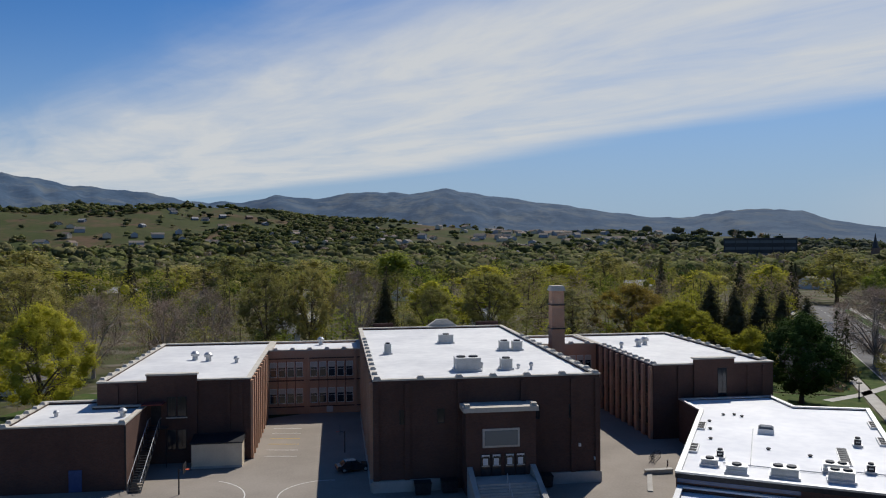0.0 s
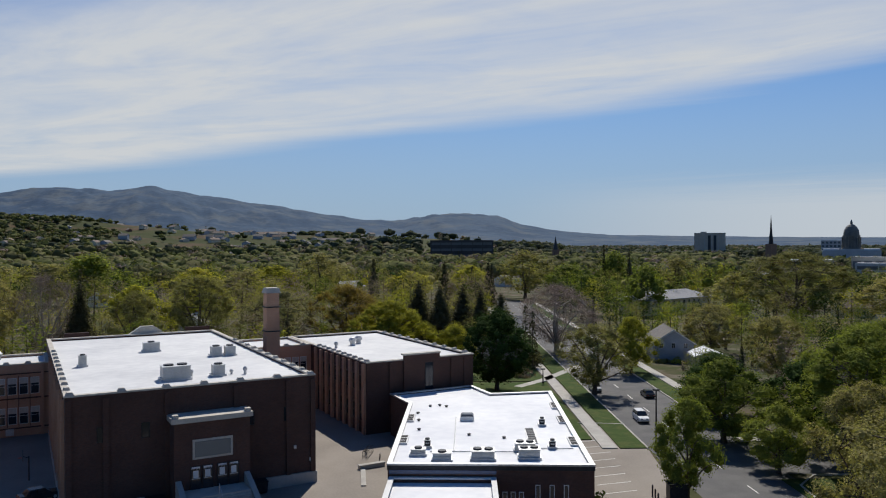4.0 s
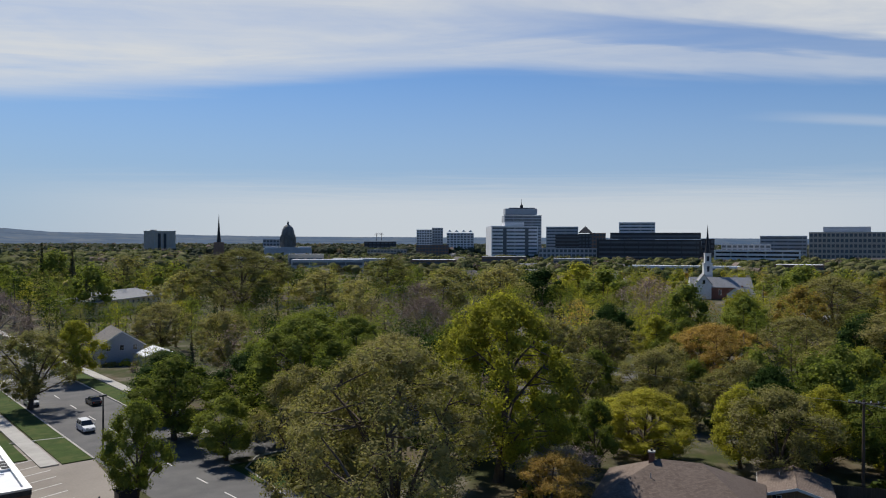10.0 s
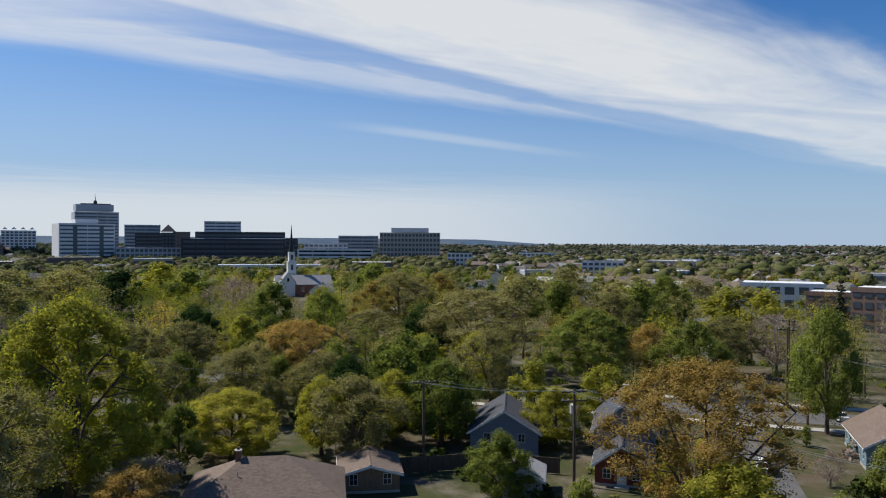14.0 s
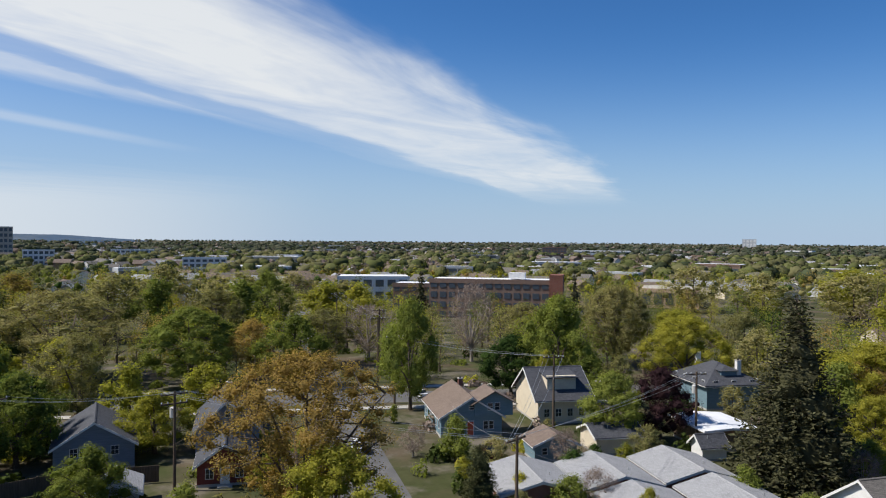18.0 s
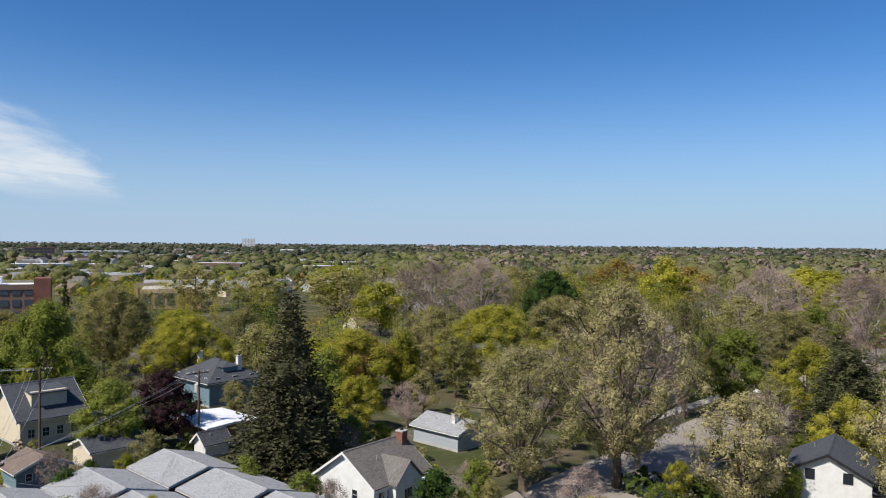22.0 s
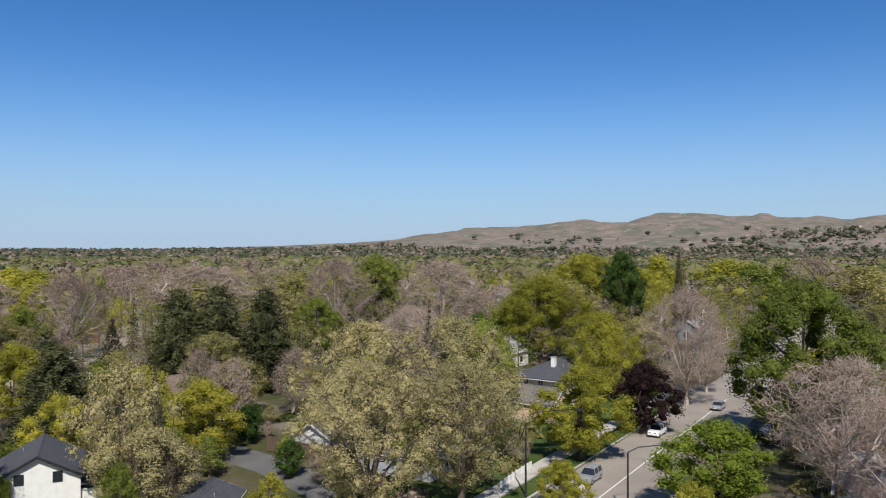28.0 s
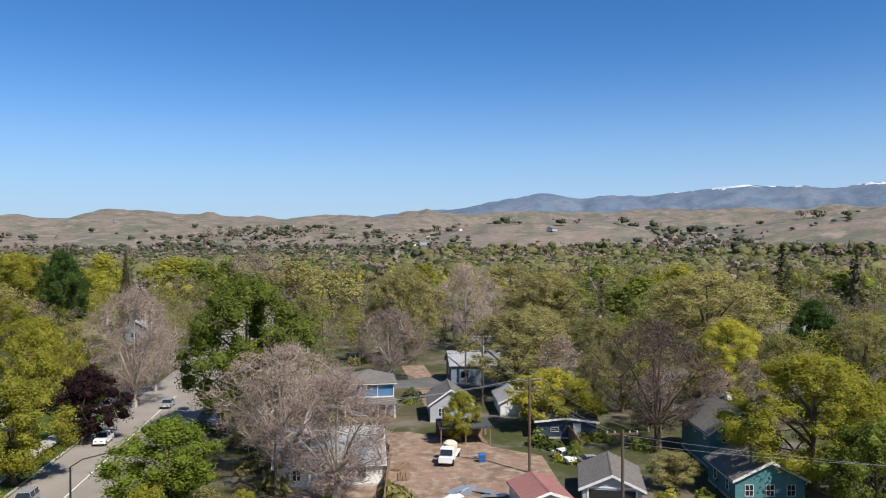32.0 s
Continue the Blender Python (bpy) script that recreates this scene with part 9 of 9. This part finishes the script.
def street_lamp(x, y, h, turn, reach, label="dark steel street lamp with a long curved arm"):
    t = thing("street_lamp", x, y, 0, turn, label, "street lamp")
    part("pole", Shape().lathe([(0.11, 0), (0.075, h)], 10), "dark_metal", t)
    if reach:
        arm = Shape()
        pts = [(0, 0, h), (reach * 0.15, 0, h + 0.45), (reach * 0.5, 0, h + 0.62), (reach, 0, h + 0.6)]
        for a, b in zip(pts, pts[1:]):
            arm.tube(a, b, 0.05, 0.045, 6)
        part("arm", arm, "dark_metal", t)
        part("lamp_head", Shape().box(reach - 0.1, -0.14, h + 0.5, reach + 0.6, 0.14, h + 0.64), "dark_metal", t)
    else:
        part("lamp_head", Shape().box(-0.35, -0.2, h, 0.35, 0.2, h + 0.18), "dark_metal", t)
    part("foot", Shape().lathe([(0.2, 0), (0.2, 0.25), (0.12, 0.4)], 10), "dark_metal", t)
    return t


street_lamp(54.2, 72.4, 7.0, 0, 0, "dark steel lamp post at the car park")
street_lamp(-45.2, -57.6, 7.6, 160, 5.2)
street_lamp(-50.6, -49.6, 5.4, -28, -6.5, "dark signal post with a long curved arm")
street_lamp(119.5, -43.5, 8.5, 100, 2.4)
lamp = street_lamp(62.5, 114.4, 2.4, 0, 0, "short dark post on the school lawn")
box = thing("utility_cabinet", 45.4, 57.6, 0, EA, "dark green utility cabinet beside bollards", "cabinet")
part("cabinet", Shape().box(-0.8, -0.6, 0, 0.8, 0.6, 1.7), "dark_metal", box)
part("lid", Shape().box(-0.88, -0.68, 1.7, 0.88, 0.68, 1.8), "black", box)
for k in range(3):
    b = thing("bollard", 43.2 + 0.5 * k, 57.4 + 1.1 * k, 0, 0, "thin dark steel bollard", "bollard", "bollards")
    part("post", Shape().lathe([(0.08, 0), (0.08, 1.1), (0.03, 1.16)], 10), "dark_metal", b)
sign = thing("crossing_sign", 65.4, 74.6, 0, EA - 90, "yellow-green diamond warning sign on a thin post", "road sign")
part("post", Shape().lathe([(0.04, 0), (0.04, 2.8)], 8), "metal", sign)
part("plate", Shape().hull([(-0.45, -0.03, 2.8), (0, -0.03, 2.35), (0.45, -0.03, 2.8), (0, -0.03, 3.25)], [(-0.45, -0.06, 2.8), (0, -0.06, 2.35), (0.45, -0.06, 2.8), (0, -0.06, 3.25)]), "yellow_paint", sign)
hoop = thing("basketball_hoop", *(SP @ Vector((-2.6, 14.6, 0))).xy, 0, 8, "pole-mounted basketball backboard in the school yard", "basketball hoop")
part("pole", Shape().lathe([(0.07, 0), (0.06, 2.5)], 8), "dark_metal", hoop)
part("arm", Shape().tube((0, 0, 2.3), (-0.5, 0, 2.5), 0.035, 0.035, 6), "dark_metal", hoop)
part("backboard", Shape().box(-0.56, -0.7, 2.15, -0.5, 0.7, 3.0), "dark_metal", hoop)
part("rim", Shape().lathe([(0.2, 2.4), (0.22, 2.43)], 12, -0.8, 0), "red_door", hoop)
hoop2 = copy_thing(hoop, pose(*(SP @ Vector((-18.5, 2.3, 0))).xy, 0, 0, 0, 188))
rack = thing("bicycle_rack", *(SP @ Vector((30.4, 4.6, 0))).xy, 0, 62, "low dark steel bicycle rack in the school yard", "bicycle rack")
for k in range(6):
    part("loop", Shape().tube((0.55 * k, 0, 0), (0.55 * k, 0, 0.8), 0.025, 0.025, 5).tube((0.55 * k, 0, 0.8), (0.55 * k, 0.6, 0.8), 0.025, 0.025, 5).tube((0.55 * k, 0.6, 0.8), (0.55 * k, 0.6, 0), 0.025, 0.025, 5), "dark_metal", rack)
part("foot_bar", Shape().tube((-0.1, 0, 0.03), (2.85, 0, 0.03), 0.025, 0.025, 5), "dark_metal", rack)
part("foot_bar", Shape().tube((-0.1, 0.6, 0.03), (2.85, 0.6, 0.03), 0.025, 0.025, 5), "dark_metal", rack)


def bicycle(u, v, turn, paint, label):
    """A parked bicycle: wheels along its local x axis."""
    c = SP @ Vector((u, v, 0))
    t = thing("bicycle", c.x, c.y, 0, 8 + turn, label, "bicycle", "bicycles at the rack")
    for x in (-0.42, 0.42):
        tyre, spokes = Shape(), Shape()
        for k in range(12):
            a, b = k * math.pi / 6, (k + 1) * math.pi / 6
            tyre.tube((x + 0.27 * math.cos(a), 0, 0.28 + 0.27 * math.sin(a)), (x + 0.27 * math.cos(b), 0, 0.28 + 0.27 * math.sin(b)), 0.022, 0.022, 4)
            spokes.tube((x, 0, 0.28), (x + 0.26 * math.cos(a), 0, 0.28 + 0.26 * math.sin(a)), 0.004, 0.004, 3)
        w = part("wheel", tyre, "black", t)
        part("spokes", spokes, "metal", w)
    f = Shape()
    for p, q in (((-0.42, 0.28), (-0.08, 0.26)), ((-0.08, 0.26), (-0.16, 0.66)), ((-0.42, 0.28), (-0.15, 0.6)), ((-0.08, 0.26), (0.3, 0.6)), ((-0.15, 0.62), (0.3, 0.66)), ((0.42, 0.28), (0.29, 0.72))):
        f.tube((p[0], 0, p[1]), (q[0], 0, q[1]), 0.018, 0.018, 5)
    part("bicycle_frame", f, paint, t)
    part("saddle", Shape().hull([(-0.28, -0.06, 0.68), (-0.28, 0.06, 0.68), (-0.04, 0.02, 0.69), (-0.04, -0.02, 0.69)], [(-0.28, -0.07, 0.73), (-0.28, 0.07, 0.73), (-0.03, 0.02, 0.73), (-0.03, -0.02, 0.73)]), "black", t)
    part("handlebar", Shape().tube((0.28, -0.22, 0.76), (0.28, 0.22, 0.76), 0.014, 0.014, 5).tube((0.29, 0, 0.7), (0.28, 0, 0.77), 0.014, 0.014, 5), "metal", t)
    return t


bicycle(30.6, 5.6, 75, "dark_metal", "dark bicycle parked at the yard rack")
bicycle(31.3, 3.4, 60, "car_red", "dark red bicycle parked at the yard rack")
low = thing("low_wall", *(SP @ Vector((28.0, 1.2, 0))).xy, 0, 8, "low pale concrete wall across the yard path", "wall")
part("wall", Shape().box(0, 0, 0, 2.9, 0.5, 0.38), "concrete", low)
part("coping", Shape().box(-0.05, -0.05, 0.381, 2.95, 0.55, 0.46), "concrete", low)
strip("kerb_school", [(SP @ Vector((26.2, -4.0, 0))).xy, (SP @ Vector((28.6, 1.8, 0))).xy], 0.5, 0.12, "concrete", "pale concrete edging", "kerb", 0.12)
# lidded boxes added in place of small dark shrubs
for u, v in ((4.6, -1.2), (7.2, -1.0), (16.6, -0.9)):
    c = SP @ Vector((u, v, 0))
    b = thing("rubbish_skip", c.x, c.y, 0, 8, "dark box standing for a small shrub beside the entrance", "rubbish container")
    part("bin", Shape().hull([(-0.7, -0.5, 0.1), (0.7, -0.5, 0.1), (0.7, 0.5, 0.1), (-0.7, 0.5, 0.1)], [(-0.8, -0.6, 1.15), (0.8, -0.6, 1.15), (0.8, 0.6, 1.15), (-0.8, 0.6, 1.15)]), "dark_metal", b)
    part("lid", Shape().box(-0.82, -0.62, 1.152, 0.82, 0.62, 1.22), "black", b)


def fence(name, points, h, mat, label, step=2.4, post_mat=None):
    t = thing(name, points[0][0], points[0][1], 0, 0, label, "fence")
    o = Vector(points[0])
    for p, q in zip(points, points[1:]):
        p, q = Vector(p) - o, Vector(q) - o
        n = max(1, round((q - p).length / step))
        d = (q - p) / n
        side = Vector((-d.y, d.x)).normalized() * 0.03
        for k in range(n):
            a, b = p + d * k, p + d * (k + 1)
            part("panel", Shape().prism([tuple(a - side), tuple(b - side), tuple(b + side), tuple(a + side)], 0.08, h), mat, t)
            part("post", Shape().box(a.x - 0.07, a.y - 0.07, 0, a.x + 0.07, a.y + 0.07, h + 0.1), post_mat or mat, t)
    return t


fence("dark_board_fence", [(-29.6, -86.5), (-32.6, -80), (-36.4, -76.0)], 1.8, "pole_wood", "dark weathered board fence")
fence("white_picket_fence", [(-44.6, -60.8), (-48.2, -63.0), (-51.8, -65.0)], 0.75, "white_paint", "low white picket fence by the street", 1.2)
fence("brown_board_fence", [(-62, -26), (-78, -32), (-84, -36)], 1.7, "wood", "brown board fence round the building plot")
fence("alley_fence", [(-86, -12), (-100, -17), (-118, -25)], 1.7, "wood", "weathered board fence along the alley")
fence("garden_fence", [(78, 4), (80, -6), (78, -14)], 1.7, "pole_wood", "dark garden fence behind the houses")
fence("cottage_fence", [(45, -71), (56, -75), (66, -80)], 1.6, "wood", "brown board fence behind the cottages")
bin_ = thing("wheeled_bin", -80.8, -22.2, 0, 20, "blue plastic wheeled bin", "bin")
bin_.matrix_basis = bin_.matrix_basis @ TRUE
part("bin", Shape().hull([(-0.35, -0.4, 0.08), (0.35, -0.4, 0.08), (0.35, 0.4, 0.08), (-0.35, 0.4, 0.08)], [(-0.45, -0.5, 1.05), (0.45, -0.5, 1.05), (0.45, 0.5, 1.05), (-0.45, 0.5, 1.05)]), "bin_blue", bin_)
part("lid", Shape().hull([(-0.47, -0.52, 1.052), (0.47, -0.52, 1.052), (0.47, 0.52, 1.052), (-0.47, 0.52, 1.052)], [(-0.4, -0.45, 1.15), (0.4, -0.45, 1.15), (0.4, 0.45, 1.15), (-0.4, 0.45, 1.15)]), "bin_blue", bin_)
pile_rng = random.Random(3)
for k in range(9):
    x, y = -69 + pile_rng.uniform(-3.5, 3.5), -19.5 + pile_rng.uniform(-2.5, 2.5)
    p = thing("scrap_sheet", x, y, 0.02, pile_rng.uniform(0, 180), "pale corrugated sheet lying on the building plot", "sheet metal", "scrap on the plot")
    ang = pile_rng.uniform(0.05, 0.4)
    part("sheet", Shape().hull([(-1.2, -0.5, 0), (1.2, -0.5, ang), (1.2, 0.5, ang), (-1.2, 0.5, 0)], [(-1.2, -0.5, 0.05), (1.2, -0.5, ang + 0.05), (1.2, 0.5, ang + 0.05), (-1.2, 0.5, 0.05)]), "tarp" if k % 2 else "metal", p)
for k in range(2):
    x, y = -76 + 3 * k, -30 + 1.5 * (k % 3)
    p = thing("timber_stack", x, y, 0, 20 * k, "low stack of sawn timber on bare earth", "timber")
    for q in range(4):
        part("board", Shape().box(-1.4, -0.5 + 0.26 * q, 0, 1.4, -0.28 + 0.26 * q, 0.2 + 0.1 * (q % 2)), "wood", p)

# ---- garden shrubs and hedges ----
shrub_rng = np.random.default_rng(44)


def shrubs(name, kind, count, label, lo, hi):
    pts, sizes, out = [], [], []
    tries = 0
    while count and tries < 6000:
        tries += 1
        a, d = radians(float(shrub_rng.uniform(-300, 36))), float(shrub_rng.uniform(66, 165))
        x, y = -math.sin(a) * d, math.cos(a) * d
        if clear_at(x, y) or any((x - q.x) ** 2 + (y - q.y) ** 2 < 30 for q in homes):
            continue
        w, h = float(shrub_rng.uniform(lo, hi)), float(shrub_rng.uniform(lo, hi)) * 0.9
        n = 150
        v = shrub_rng.normal(size=(n, 3))
        v /= np.linalg.norm(v, axis=1)[:, None]
        v[:, 2] = np.abs(v[:, 2])
        lump = 0.8 + 0.25 * np.sin(3 * v[:, 0] + 4 * v[:, 1] + tries)
        pts.append(v * np.array([w, w, h]) * lump[:, None] * shrub_rng.uniform(0.7, 1.05, size=(n, 1)) + np.array([x, y, 0.1]))
        out.append(v)
        sizes.append(np.full(n, 0.32 * w) * shrub_rng.uniform(0.6, 1.4, n))
        count -= 1
    pts, sizes, out = np.concatenate(pts), np.concatenate(sizes), np.concatenate(out)
    return tagged(part(name, quads(name, pts, sizes, LEAF[kind], shrub_rng, out=out), LEAF[kind]), label, "shrubs", kind="stuff")


shrubs("shrubs_green", "green", 150, "mid-green garden shrubs and hedges", 0.8, 2.2)
shrubs("shrubs_dark", "juniper", 170, "dark evergreen garden shrubs", 0.9, 2.6)
shrubs("shrubs_lime", "lime", 90, "fresh yellow-green garden shrubs", 0.8, 2.0)
shrubs("shrubs_bare", "bare", 90, "bare twiggy garden shrubs", 0.9, 2.2)
shrubs("shrubs_olive", "olive", 120, "olive garden shrubs", 0.9, 2.6)

# ---- the plan enlarged to its estimated size ----
for ob in list(scene.objects):
    if ob.parent is None and ob.type in ("MESH", "EMPTY"):
        ob.matrix_basis = Matrix.Scale(SCALE, 4) @ ob.matrix_basis
